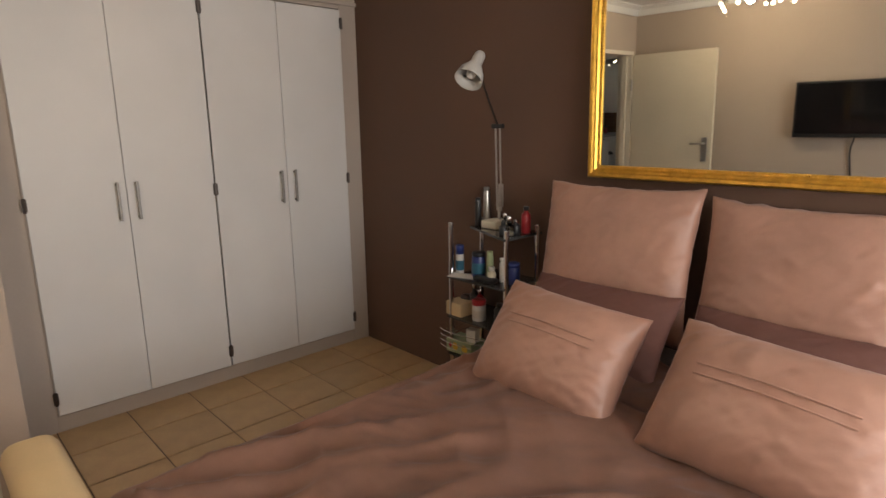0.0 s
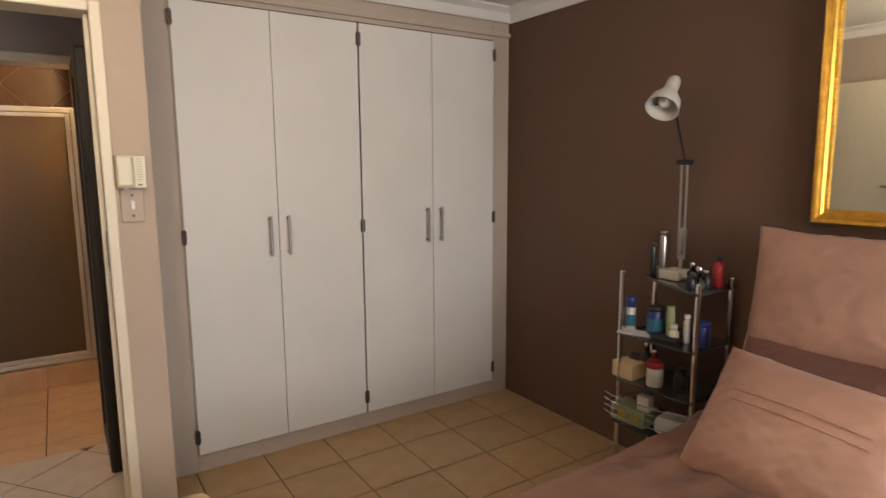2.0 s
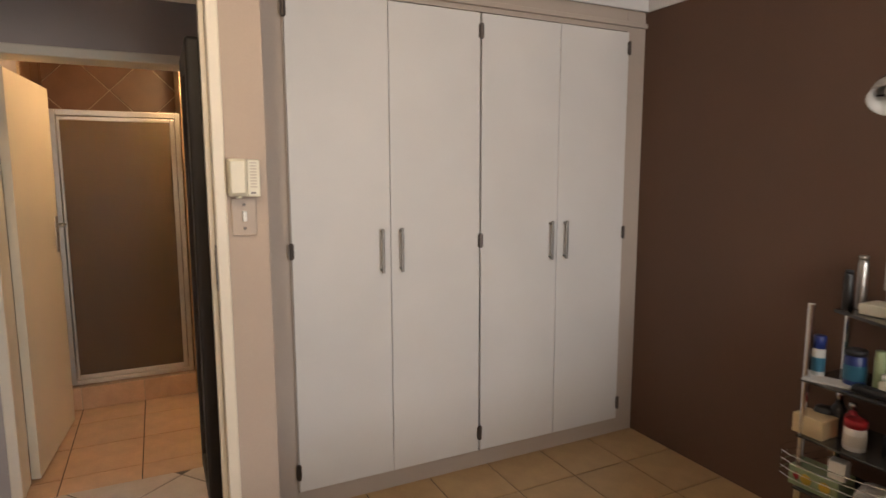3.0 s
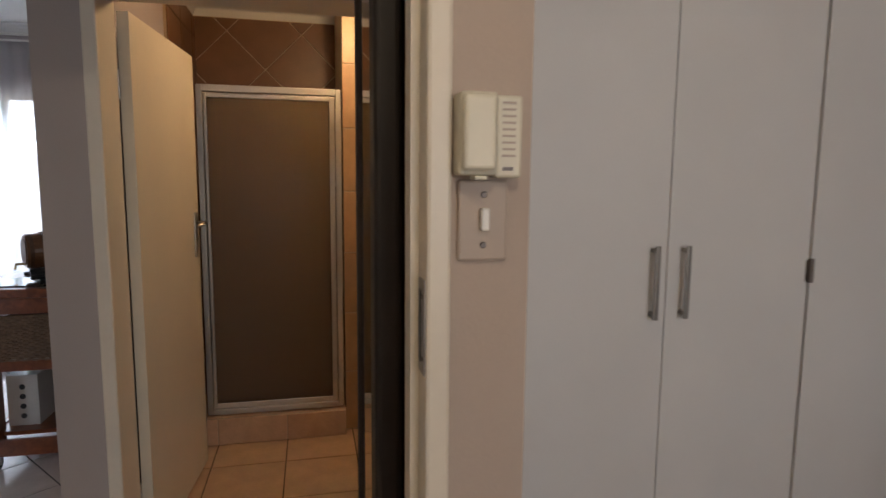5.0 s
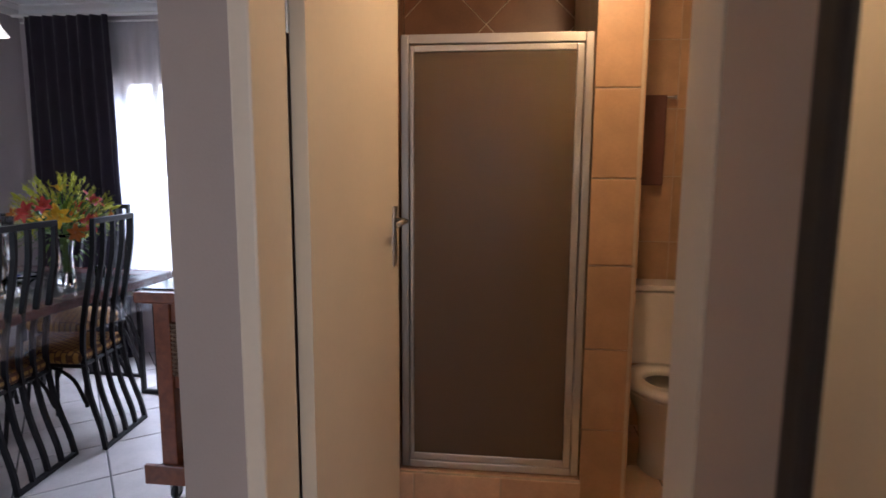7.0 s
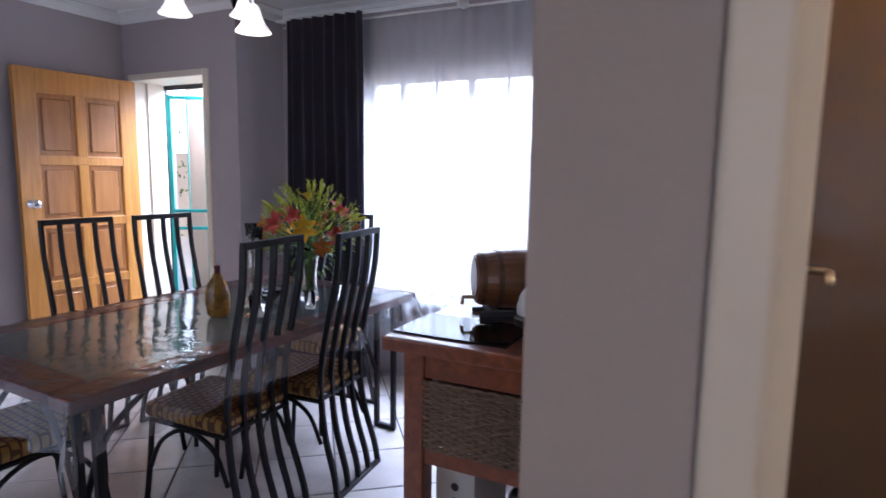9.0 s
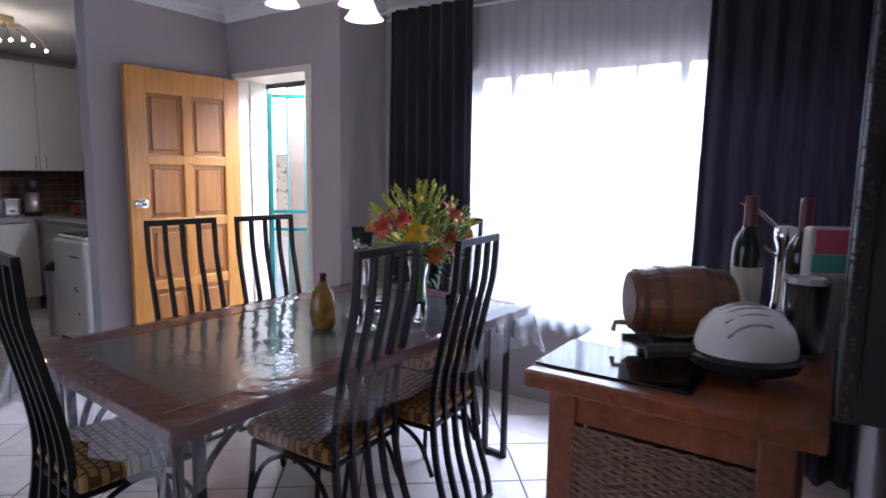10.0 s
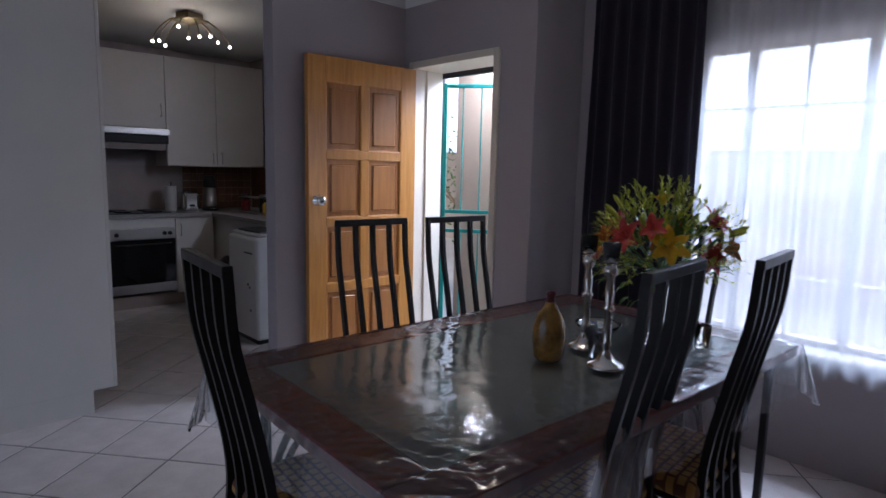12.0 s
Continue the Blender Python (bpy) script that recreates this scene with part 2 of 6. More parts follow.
M["net"] = sheet_mat("white_net", (0.88, 0.90, 0.93), 0.63, 0.9, 0.8)
def film_mat(name, haze):
    """Clear plastic film: nearly all light passes, with a wrinkled gloss and a trace of haze."""
    m = bpy.data.materials.new(name)
    m.use_nodes = True
    nt = m.node_tree
    N, L = nt.nodes, nt.links
    N.remove(N["Principled BSDF"])
    tr, gl, df = N.new("ShaderNodeBsdfTransparent"), N.new("ShaderNodeBsdfGlossy"), N.new("ShaderNodeBsdfDiffuse")
    gl.inputs["Roughness"].default_value = 0.03
    df.inputs[0].default_value = (0.8, 0.82, 0.85, 1)
    co, n1, n2, ad, bp = N.new("ShaderNodeTexCoord"), N.new("ShaderNodeTexNoise"), N.new("ShaderNodeTexNoise"), N.new("ShaderNodeMath"), N.new("ShaderNodeBump")
    n1.inputs["Scale"].default_value, n1.inputs["Distortion"].default_value = 5, 1.5
    n2.inputs["Scale"].default_value, n2.inputs["Distortion"].default_value = 26, 2.0
    ad.operation = "MULTIPLY_ADD"
    ad.inputs[1].default_value = 0.3
    L.new(co.outputs["Object"], n1.inputs["Vector"])
    L.new(co.outputs["Object"], n2.inputs["Vector"])
    L.new(n2.outputs[0], ad.inputs[0])
    L.new(n1.outputs[0], ad.inputs[2])
    bp.inputs["Strength"].default_value, bp.inputs["Distance"].default_value = 0.07, 0.02
    L.new(ad.outputs[0], bp.inputs["Height"])
    L.new(bp.outputs[0], gl.inputs["Normal"])
    fr_ = N.new("ShaderNodeFresnel")
    fr_.inputs[0].default_value = 1.85
    L.new(bp.outputs[0], fr_.inputs["Normal"])
    m1, m2 = N.new("ShaderNodeMixShader"), N.new("ShaderNodeMixShader")
    m1.inputs[0].default_value = haze
    L.new(tr.outputs[0], m1.inputs[1])
    L.new(df.outputs[0], m1.inputs[2])
    L.new(fr_.outputs[0], m2.inputs[0])
    L.new(m1.outputs[0], m2.inputs[1])
    L.new(gl.outputs[0], m2.inputs[2])
    L.new(m2.outputs[0], N["Material Output"].inputs[0])
    return m
M["plastic_sheet"] = film_mat("clear_plastic_film", 0.025)
M["plastic_skirt"] = film_mat("hazy_plastic_film", 0.2)
M["pane"] = sheet_mat("window_glass", (0.9, 0.95, 0.95), 0.93, 0.02)
M["shower_glass"] = sheet_mat("bronze_obscured_glass", (0.21, 0.15, 0.105), 0.2, 0.3, 0.35, 0.5)
M["frosted"] = mat("frosted_lamp_glass", (1.0, 0.93, 0.82), 0.4, vary=0.03, emit=0.8)

def fabric_mat():
    """Mustard squares woven on a dark brown ground."""
    m, nt, b = principled("patterned_seat_fabric")
    N, L = nt.nodes, nt.links
    co, br = N.new("ShaderNodeTexCoord"), N.new("ShaderNodeTexBrick")
    br.offset = 0.5
    br.inputs["Scale"].default_value = 1.0
    br.inputs["Color1"].default_value, br.inputs["Color2"].default_value = (0.50, 0.28, 0.075, 1), (0.42, 0.23, 0.06, 1)
    br.inputs["Mortar"].default_value = (0.13, 0.062, 0.03, 1)
    br.inputs["Mortar Size"].default_value, br.inputs["Mortar Smooth"].default_value = 0.0045, 0.2
    br.inputs["Brick Width"].default_value, br.inputs["Row Height"].default_value = 0.036, 0.03
    L.new(co.outputs["Object"], br.inputs["Vector"])
    nz = N.new("ShaderNodeTexNoise")
    nz.inputs["Scale"].default_value = 400
    L.new(co.outputs["Object"], nz.inputs["Vector"])
    bp = N.new("ShaderNodeBump")
    bp.inputs["Strength"].default_value, bp.inputs["Distance"].default_value = 0.3, 0.002
    L.new(nz.outputs[0], bp.inputs["Height"])
    L.new(bp.outputs[0], b.inputs["Normal"])
    L.new(br.outputs[0], b.inputs["Base Color"])
    b.inputs["Roughness"].default_value = 0.85
    return m
M["seat_fabric"] = fabric_mat()

# ---- helpers for building ----
HOME = Matrix()
DINING = Matrix.Translation((0.03, -0.09, 0.0))
place = HOME  # the frame in which things stand: the bedroom's, or that of the dining room and kitchen

def finish(bm, name, material, parent=None, label="", smooth=False):
    me = bpy.data.meshes.new(name)
    bm.normal_update()
    bm.to_mesh(me)
    bm.free()
    me.materials.append(M[material])
    if smooth:
        for p in me.polygons:
            p.use_smooth = True
    ob = new(name, me)
    if parent is not None:
        ob.parent = parent
    else:
        ob.matrix_world = place
    if label:
        ob["label"] = label
    return ob

def part(name, bm, material, parent, label="", smooth=False):
    return finish(bm, name, material, parent, label, smooth)

def thing(name, label, category, m=None, group="", kind=""):
    e = new(name)
    e.empty_display_size = 0.1
    e.matrix_world = place @ m if m is not None else place
    return tagged(e, label, category, group, kind)

def box(x0, y0, z0, x1, y1, z1, bevel=0.0, bm=None, seg=2):
    bm2 = bmesh.new()
    r = bmesh.ops.create_cube(bm2, size=1)
    for v in r["verts"]:
        v.co = Vector((x0 + (v.co.x + 0.5) * (x1 - x0), y0 + (v.co.y + 0.5) * (y1 - y0), z0 + (v.co.z + 0.5) * (z1 - z0)))
    if bevel:
        bmesh.ops.bevel(bm2, geom=list(bm2.edges), offset=bevel, segments=seg, affect="EDGES", profile=0.5)
    if bm is None:
        return bm2
    return join(bm, bm2)

def join(bm, other, m=None):
    me = bpy.data.meshes.new("tmp")
    other.to_mesh(me)
    other.free()
    if m is not None:
        me.transform(m)
    bm.from_mesh(me)
    bpy.data.meshes.remove(me)
    return bm

def moved(bm, m):
    bmesh.ops.transform(bm, matrix=m, verts=bm.verts)
    return bm

def lathe(profile, seg=24, bm=None):
    """Turn (radius, height) pairs about z."""
    bm = bm or bmesh.new()
    rings = []
    for r, z in profile:
        if r < 1e-5:
            rings.append([bm.verts.new((0, 0, z))])
        else:
            rings.append([bm.verts.new((r * math.cos(2 * math.pi * k / seg), r * math.sin(2 * math.pi * k / seg), z)) for k in range(seg)])
    for a, b in zip(rings, rings[1:]):
        for k in range(seg):
            q = [a[k % len(a)], a[(k + 1) % len(a)], b[(k + 1) % len(b)], b[k % len(b)]]
            q = [v for n, v in enumerate(q) if v not in q[:n]]
            if len(q) > 2:
                bm.faces.new(q)
    return bm

def tube(points, r, seg=8, bm=None, flat=1.0):
    """A round bar along a line of points; r may be one radius or one for each point."""
    bm = bm or bmesh.new()
    pts = [Vector(p) for p in points]
    rs = r if isinstance(r, (list, tuple)) else [r] * len(pts)
    rings, side = [], None
    for n, p in enumerate(pts):
        d = (pts[min(n + 1, len(pts) - 1)] - pts[max(n - 1, 0)]).normalized()
        if side is None:
            side = d.cross(Vector((0.31, 0.17, 1)) if abs(d.z) < 0.9 else Vector((1, 0.1, 0))).normalized()
        side = (side - d * side.dot(d)).normalized()
        up = d.cross(side)
        rings.append([bm.verts.new(p + rs[n] * (math.cos(a) * side + flat * math.sin(a) * up)) for a in [2 * math.pi * k / seg for k in range(seg)]])
    for a, b in zip(rings, rings[1:]):
        for k in range(seg):
            bm.faces.new((a[k], a[(k + 1) % seg], b[(k + 1) % seg], b[k]))
    bm.faces.new(rings[0][::-1])
    bm.faces.new(rings[-1])
    return bm

def strip(points, hx, hy, bm=None):
    """A flat rectangular bar along a line lying in a y-z plane; hx half its width in x, hy half its depth."""
    bm = bm or bmesh.new()
    pts = [Vector(p) for p in points]
    rings = []
    for n, p in enumerate(pts):
        d = (pts[min(n + 1, len(pts) - 1)] - pts[max(n - 1, 0)]).normalized()
        u = Vector((1, 0, 0))
        v = d.cross(u).normalized()
        rings.append([bm.verts.new(p + a * hx * u + b * hy * v) for a, b in ((-1, -1), (1, -1), (1, 1), (-1, 1))])
    for a, b in zip(rings, rings[1:]):
        for k in range(4):
            bm.faces.new((a[k], a[(k + 1) % 4], b[(k + 1) % 4], b[k]))
    bm.faces.new(rings[0][::-1])
    bm.faces.new(rings[-1])
    return bm

def spline(points, n=24):
    """Catmull-Rom through the points."""
    p = [Vector(points[0]) * 2 - Vector(points[1])] + [Vector(q) for q in points] + [Vector(points[-1]) * 2 - Vector(points[-2])]
    out = []
    segs = len(points) - 1
    for k in range(n + 1):
        s = min(k / n * segs, segs - 1e-6)
        i, f = int(s), s - int(s)
        a, b, c, d = p[i], p[i + 1], p[i + 2], p[i + 3]
        out.append(0.5 * (2 * b + (c - a) * f + (2 * a - 5 * b + 4 * c - d) * f * f + (3 * b - a - 3 * c + d) * f ** 3))
    return out

def wall(name, axis, at, thick, a0, a1, z0, z1, material, holes=()):
    """A wall with openings (a, b, bottom, top) through it. axis x: it stands at x = at .. at + thick and runs along y."""
    bm = bmesh.new()
    cuts = sorted({a0, a1, *[h[0] for h in holes], *[h[1] for h in holes]})
    for u, v in zip(cuts, cuts[1:]):
        spans = [(z0, z1)]
        for h in holes:
            if h[0] < v - 1e-6 and h[1] > u + 1e-6:
                spans = [(z0, h[2]), (h[3], z1)]
        for s, t in spans:
            if t - s > 0.001:
                if axis == "x":
                    box(at, u, s, at + thick, v, t, bm=bm)
                else:
                    box(u, at, s, v, at + thick, t, bm=bm)
    bmesh.ops.remove_doubles(bm, verts=bm.verts, dist=1e-5)
    return tagged(finish(bm, name, material), kind="structure")

def cornice(name, pts, z, size=0.075):
    """Coved cornice along a run of points; the room lies to the left of the run."""
    prof = [(0, -size), (0.012, -size), (0.02, -size * 0.82), (size * 0.45, -size * 0.4), (size * 0.85, -0.016), (size, -0.012), (size, 0), (0, 0)]
    bm = bmesh.new()
    for a, b in zip(pts, pts[1:]):
        a, b = Vector((*a, z)), Vector((*b, z))
        d = (b - a).normalized()
        n = Vector((-d.y, d.x, 0))
        ra = [bm.verts.new(a + n * p + Vector((0, 0, q))) for p, q in prof]
        rb = [bm.verts.new(b + n * p + Vector((0, 0, q))) for p, q in prof]
        for k in range(len(prof)):
            bm.faces.new((ra[k], ra[(k + 1) % len(prof)], rb[(k + 1) % len(prof)], rb[k]))
    bmesh.ops.recalc_face_normals(bm, faces=bm.faces)
    return tagged(finish(bm, name, "ceiling"), kind="structure")

# ---- large structure ----
ZB, ZD = 2.45, 2.52
# bedroom shell
wall("wall_bedroom_east", "x", 2.40, 0.12, -0.75, 4.5, -0.02, ZD + 0.1, "brown_wall")
wall("wall_bedroom_south", "y", -0.87, 0.12, -0.90, 2.52, -0.02, ZD + 0.1, "taupe_wall", [(0.2, 1.8, 0.85, 2.05)])
wall("wall_bedroom_west", "x", -0.90, 0.12, -0.75, 3.19, -0.02, ZD + 0.1, "taupe_wall")
# the wide western opening is invented, to go with the lounge fill lamp
wall("wall_bedroom_north", "y", 3.19, 0.11, -7.6, 0.25, -0.02, ZD + 0.1, "taupe_wall", [(-4.7, -2.5, 0.25, 2.1), (-0.71, 0.123, -0.02, 2.05)])
wall("wall_passage_end", "x", 0.17, 0.08, 3.30, 4.45, -0.02, ZD + 0.1, "taupe_wall")
wall("wall_wardrobe_back", "y", 4.38, 0.11, 0.25, 2.40, -0.02, ZD + 0.1, "taupe_wall")
# bathroom shell
wall("wall_bathroom_south", "y", 4.45, 0.16, -0.888, 1.62, -0.02, ZD + 0.1, "passage_wall", [(-0.735, 0.204, -0.02, 2.06)])
wall("wall_bathroom_west", "x", -0.888, 0.108, 4.61, 7.36, -0.02, ZD + 0.1, "grey_wall")
wall("wall_bathroom_east", "x", 1.5, 0.12, 4.61, 6.5, -0.02, ZD + 0.1, "taupe_wall")
wall("wall_bathroom_north", "y", 6.5, 0.12, -0.78, 1.62, -0.02, ZD + 0.1, "taupe_wall")
# dining room and kitchen shell
place = DINING
wall("wall_dining_north", "y", 7.45, 0.24, -3.755, -0.78, -0.02, ZD + 0.1, "grey_wall", [(-3.08, -1.06, 0.56, 2.03)])
wall("wall_porch_return", "x", -3.97, 0.215, 7.24, 7.69, -0.02, ZD + 0.1, "grey_wall")
wall("wall_entrance", "y", 7.0, 0.24, -5.0, -3.755, -0.02, ZD + 0.1, "grey_wall", [(-4.81, -4.02, -0.02, 2.07)])
wall("wall_dining_west", "x", -5.0, 0.115, 6.02, 7.0, -0.02, ZD + 0.1, "grey_wall")
wall("wall_kitchen_north", "y", 7.4, 0.12, -8.22, -5.0, -0.02, ZD + 0.1, "grey_wall")
wall("wall_kitchen_west", "x", -8.22, 0.12, 3.3, 7.4, -0.02, ZD + 0.1, "grey_wall")
wall("wall_dining_south", "y", 3.18, 0.12, -8.22, -7.6, -0.02, ZD + 0.1, "grey_wall")

place = HOME

def slab(name, x0, y0, x1, y1, z0, z1, material):
    return tagged(finish(box(x0, y0, z0, x1, y1, z1), name, material), kind="structure")
slab("ceiling_bedroom", -0.90, -0.87, 2.52, 3.82, ZB, ZB + 0.06, "ceiling")
slab("ceiling_dining", -8.22, 3.2, 1.62, 7.69, ZD, ZD + 0.06, "ceiling")
slab("roof", -8.8, -1.5, 3.1, 7.9, 2.66, 2.78, "plaster")
cornice("cornice_bedroom", [(2.40, -0.75), (2.40, 3.80), (0.25, 3.80), (0.25, 3.19), (-0.78, 3.19), (-0.78, -0.75), (2.40, -0.75)], ZB, 0.08)
place = DINING
cornice("cornice_dining", [(-0.93, 4.54), (-0.93, 7.45), (-3.755, 7.45), (-3.755, 7.0), (-4.885, 7.0), (-4.885, 6.02)], ZD)
place = HOME
cornice("cornice_bathroom", [(1.5, 4.61), (1.5, 6.5), (-0.78, 6.5), (-0.78, 4.61)], ZD)

# ---- floors of single tiles ----
def clip(poly, rect):
    x0, y0, x1, y1 = rect
    for ax, lim, keep in ((0, x0, 1), (0, x1, -1), (1, y0, 1), (1, y1, -1)):
        out = []
        for a, b in zip(poly, poly[1:] + poly[:1]):
            ia, ib = keep * (a[ax] - lim) >= 0, keep * (b[ax] - lim) >= 0
            if ia:
                out.append(a)
            if ia != ib:
                f = (lim - a[ax]) / (b[ax] - a[ax])
                out.append((a[0] + f * (b[0] - a[0]), a[1] + f * (b[1] - a[1])))
        poly = out
        if len(poly) < 3:
            return []
    return poly

def tile_mesh(name, poly, material, th=0.008, edge=0.003):
    """One flat tile with a worn edge, its top at z = 0."""
    bm = bmesh.new()
    c = Vector((sum(p[0] for p in poly) / len(poly), sum(p[1] for p in poly) / len(poly), 0))
    top, mid, low = [], [], []
    for p in poly:
        v = Vector((p[0], p[1], 0))
        ins = v + (c - v).normalized() * edge * 1.4
        top.append(bm.verts.new(ins))
        mid.append(bm.verts.new(v + Vector((0, 0, -edge * 0.5))))
        low.append(bm.verts.new(v + Vector((0, 0, -th))))
    n = len(poly)
    bm.faces.new(top)
    for k in range(n):
        bm.faces.new((top[k], mid[k], mid[(k + 1) % n], top[(k + 1) % n]))
        bm.faces.new((mid[k], low[k], low[(k + 1) % n], mid[(k + 1) % n]))
    bmesh.ops.recalc_face_normals(bm, faces=bm.faces)
    me = bpy.data.meshes.new(name)
    bm.to_mesh(me)
    bm.free()
    me.materials.append(M[material])
    return me

def tiled(base, rects, size, gap, angle, origin, material, z=0.0, m=None):
    """Tiles over the given rectangles, each an object under base, clipped at the edges."""
    h = (size - gap) / 2
    ca, sa = math.cos(radians(angle)), math.sin(radians(angle))
    sq = [(-h, -h), (h, -h), (h, h), (-h, h)]
    turned = [(ca * x - sa * y, sa * x + ca * y) for x, y in sq]
    whole = tile_mesh("tile", turned, material)
    x0, y0 = min(r[0] for r in rects), min(r[1] for r in rects)
    x1, y1 = max(r[2] for r in rects), max(r[3] for r in rects)
    reach = int(max(x1 - x0, y1 - y0) * 1.5 / size) + 3
    cx, cy = (x0 + x1) / 2 - origin[0], (y0 + y1) / 2 - origin[1]
    i0, j0 = round((ca * cx + sa * cy) / size), round((-sa * cx + ca * cy) / size)
    for i in range(i0 - reach, i0 + reach):
        for j in range(j0 - reach, j0 + reach):
            u, v = (i + 0.5) * size, (j + 0.5) * size
            px, py = origin[0] + ca * u - sa * v, origin[1] + sa * u + ca * v
            corners = [(px + a, py + b) for a, b in turned]
            for r in rects:
                p = clip(corners, r)
                if len(p) < 3:
                    continue
                area = abs(sum(a[0] * b[1] - a[1] * b[0] for a, b in zip(p, p[1:] + p[:1]))) / 2
                if area < 0.0012:
                    continue
                full = area > 4 * h * h * 0.999
                me = whole if full else tile_mesh("tile", [(a - px, b - py) for a, b in p], material)
                o = new("tile", me)
                o.parent = base
                o.location = (px, py, z)
                if m is not None:
                    o.matrix_local = m @ Matrix.Translation((px, py, z))

# ---- built-in wardrobe ----
def handle(parent, x, y, z0, z1, out=-1, r=0.006):
    bm = bmesh.new()
    box(x - 0.007, y + out * 0.032, z0, x + 0.007, y + out * 0.022, z1, 0.003, bm)
    for z in (z0 + 0.014, z1 - 0.014):
        tube([(x, y, z), (x, y + out * 0.026, z)], r, 8, bm)
    return part("handle", bm, "worn_steel", parent, "brushed steel bar handle")

def wardrobe():
    w = thing("wardrobe", "built-in wardrobe with four tall white doors in beige surround", "wardrobe")
    y = 3.815
    bm = box(0.25, y, 0, 0.4335, 4.36, ZB)
    part("side_panel", bm, "wardrobe_frame", w)
    part("side_strip", box(0.434, y - 0.012, 0.086, 0.4385, y - 0.0005, 2.261), "wardrobe_frame", w)
    part("side_panel", box(2.272, y, 0, 2.398, 4.36, ZB), "wardrobe_frame", w)
    part("top_panel", box(0.434, y, 2.262, 2.27, 4.36, ZB), "wardrobe_frame", w)
    bm = bmesh.new()
    box(0.262, y - 0.02, 2.285, 2.398, y - 0.002, 2.31, 0.004, bm)
    part("trim_strip", bm, "wardrobe_frame", w)
    part("plinth", box(0.434, y - 0.001, 0.0, 2.27, y + 0.03, 0.085), "wardrobe_frame", w)
    part("back_panel", box(0.434, 4.3, 0.086, 2.27, 4.36, 2.26), "wardrobe_frame", w)
    part("divider", box(1.336, y + 0.004, 0.086, 1.372, 4.3, 2.26), "dark_steel", w)
    xs = [(0.440, 0.8855), (0.8885, 1.3495), (1.3595, 1.8135), (1.8165, 2.264)]
    for n, (a, b) in enumerate(xs):
        d = part("door", box(a, y - 0.022, 0.095, b, y - 0.001, 2.252, 0.002), "white_door", w)
        hx = b - 0.045 if n % 2 == 0 else a + 0.045
        handle(d, hx, y - 0.022, 1.06, 1.262)
        ex = a - 0.003 if n % 2 == 0 else b + 0.003
        for z in (0.19, 1.18, 2.17):
            h = bmesh.new()
            tube([(ex, y - 0.026, z - 0.035), (ex, y - 0.026, z + 0.035)], 0.008, 8, h)
            box(ex - 0.012, y - 0.025, z - 0.03, ex + 0.012, y - 0.0215, z + 0.03, bm=h)
            part("hinge", h, "dark_steel", d)
    return w
wardrobe()

# ---- doors and frames ----
def door_frame(name, x0, x1, ya, yb, ztop, material="trim", w=0.045, stops=True):
    """A pressed frame round an opening in a wall that runs along x."""
    f = thing(name, "cream painted steel door frame with rounded rebate", "door frame", kind="structure")
    for a, b in ((x0 - w, x0), (x1, x1 + w)):
        bm = bmesh.new()
        box(a, ya - 0.012, 0, b, yb + 0.012, ztop + w, 0.006, bm)
        part("jamb", bm, material, f)
    part("head", box(x0 + 0.0005, ya - 0.012, ztop, x1 - 0.0005, yb + 0.012, ztop + w, 0.006), material, f)
    for a, b in ((x0 + 0.0005, x0 + 0.014), (x1 - 0.014, x1 - 0.0005)) if stops else ():
        part("stop", box(a, (ya + yb) / 2 - 0.02, 0, b, (ya + yb) / 2 + 0.03, ztop - 0.001), material, f)
    return f

fr = door_frame("door_frame_1", -0.68, 0.093, 3.185, 3.305, 2.02, w=0.036)
sp_ = part("strike_plate", box(0.0905, 3.176, 1.152, 0.0928, 3.2195, 1.292, 0.0008), "worn_steel", fr, "worn steel strike plate")
part("strike_hole", box(0.0893, 3.198, 1.168, 0.0904, 3.2135, 1.276), "black_plastic", sp_)
bm = bmesh.new()
for z in (1.176, 1.268):
    join(bm, moved(lathe([(0, 0), (0.004, 0), (0.003, 0.0012), (0, 0.0012)], 10), Matrix.Translation((0.0904, 3.187, z)) @ Matrix.Rotation(-math.pi / 2, 4, "Y")))
part("screw", bm, "dark_steel", sp_)
door_frame("door_frame_2", -0.695, 0.164, 4.445, 4.615, 2.02, stops=False)

def flat_door(name, label, m, w=0.76, h=2.02, lever=True, hz=1.22):
    """A flush leaf hinged at its own origin, running along +x, with lever handles on both faces."""
    d = thing(name, label, "door", m)
    part("leaf", box(0, -0.02, 0.012, w, 0.02, h, 0.002), "cream_door", d)
    for s in (-1, 1):
        bm = bmesh.new()
        box(w - 0.085, min(s * 0.0205, s * 0.026), hz - 0.16, w - 0.035, max(s * 0.0205, s * 0.026), hz + 0.05, 0.002, bm)
        part("back_plate", bm, "steel", d)
        bm = tube([(w - 0.06, s * 0.026, hz), (w - 0.06, s * 0.06, hz), (w - 0.075, s * 0.068, hz), (w - 0.17, s * 0.066, hz - 0.004)], 0.009, 10)
        part("lever", bm, "steel", d, smooth=True)
    for z in (0.25, 1.75):
        part("hinge", tube([(-0.004, 0.024, z - 0.05), (-0.004, 0.024, z + 0.05)], 0.008, 8), "steel", d)
    return d
flat_door("bathroom_door", "cream painted flush door standing open into bathroom", pose(-0.677, 4.642, 0, 0, 0, 85.0), h=1.995)
flat_door("bedroom_door", "cream painted flush door folded back against wall", pose(-0.70, 3.165, 0, 0, 0, -88), 0.76)

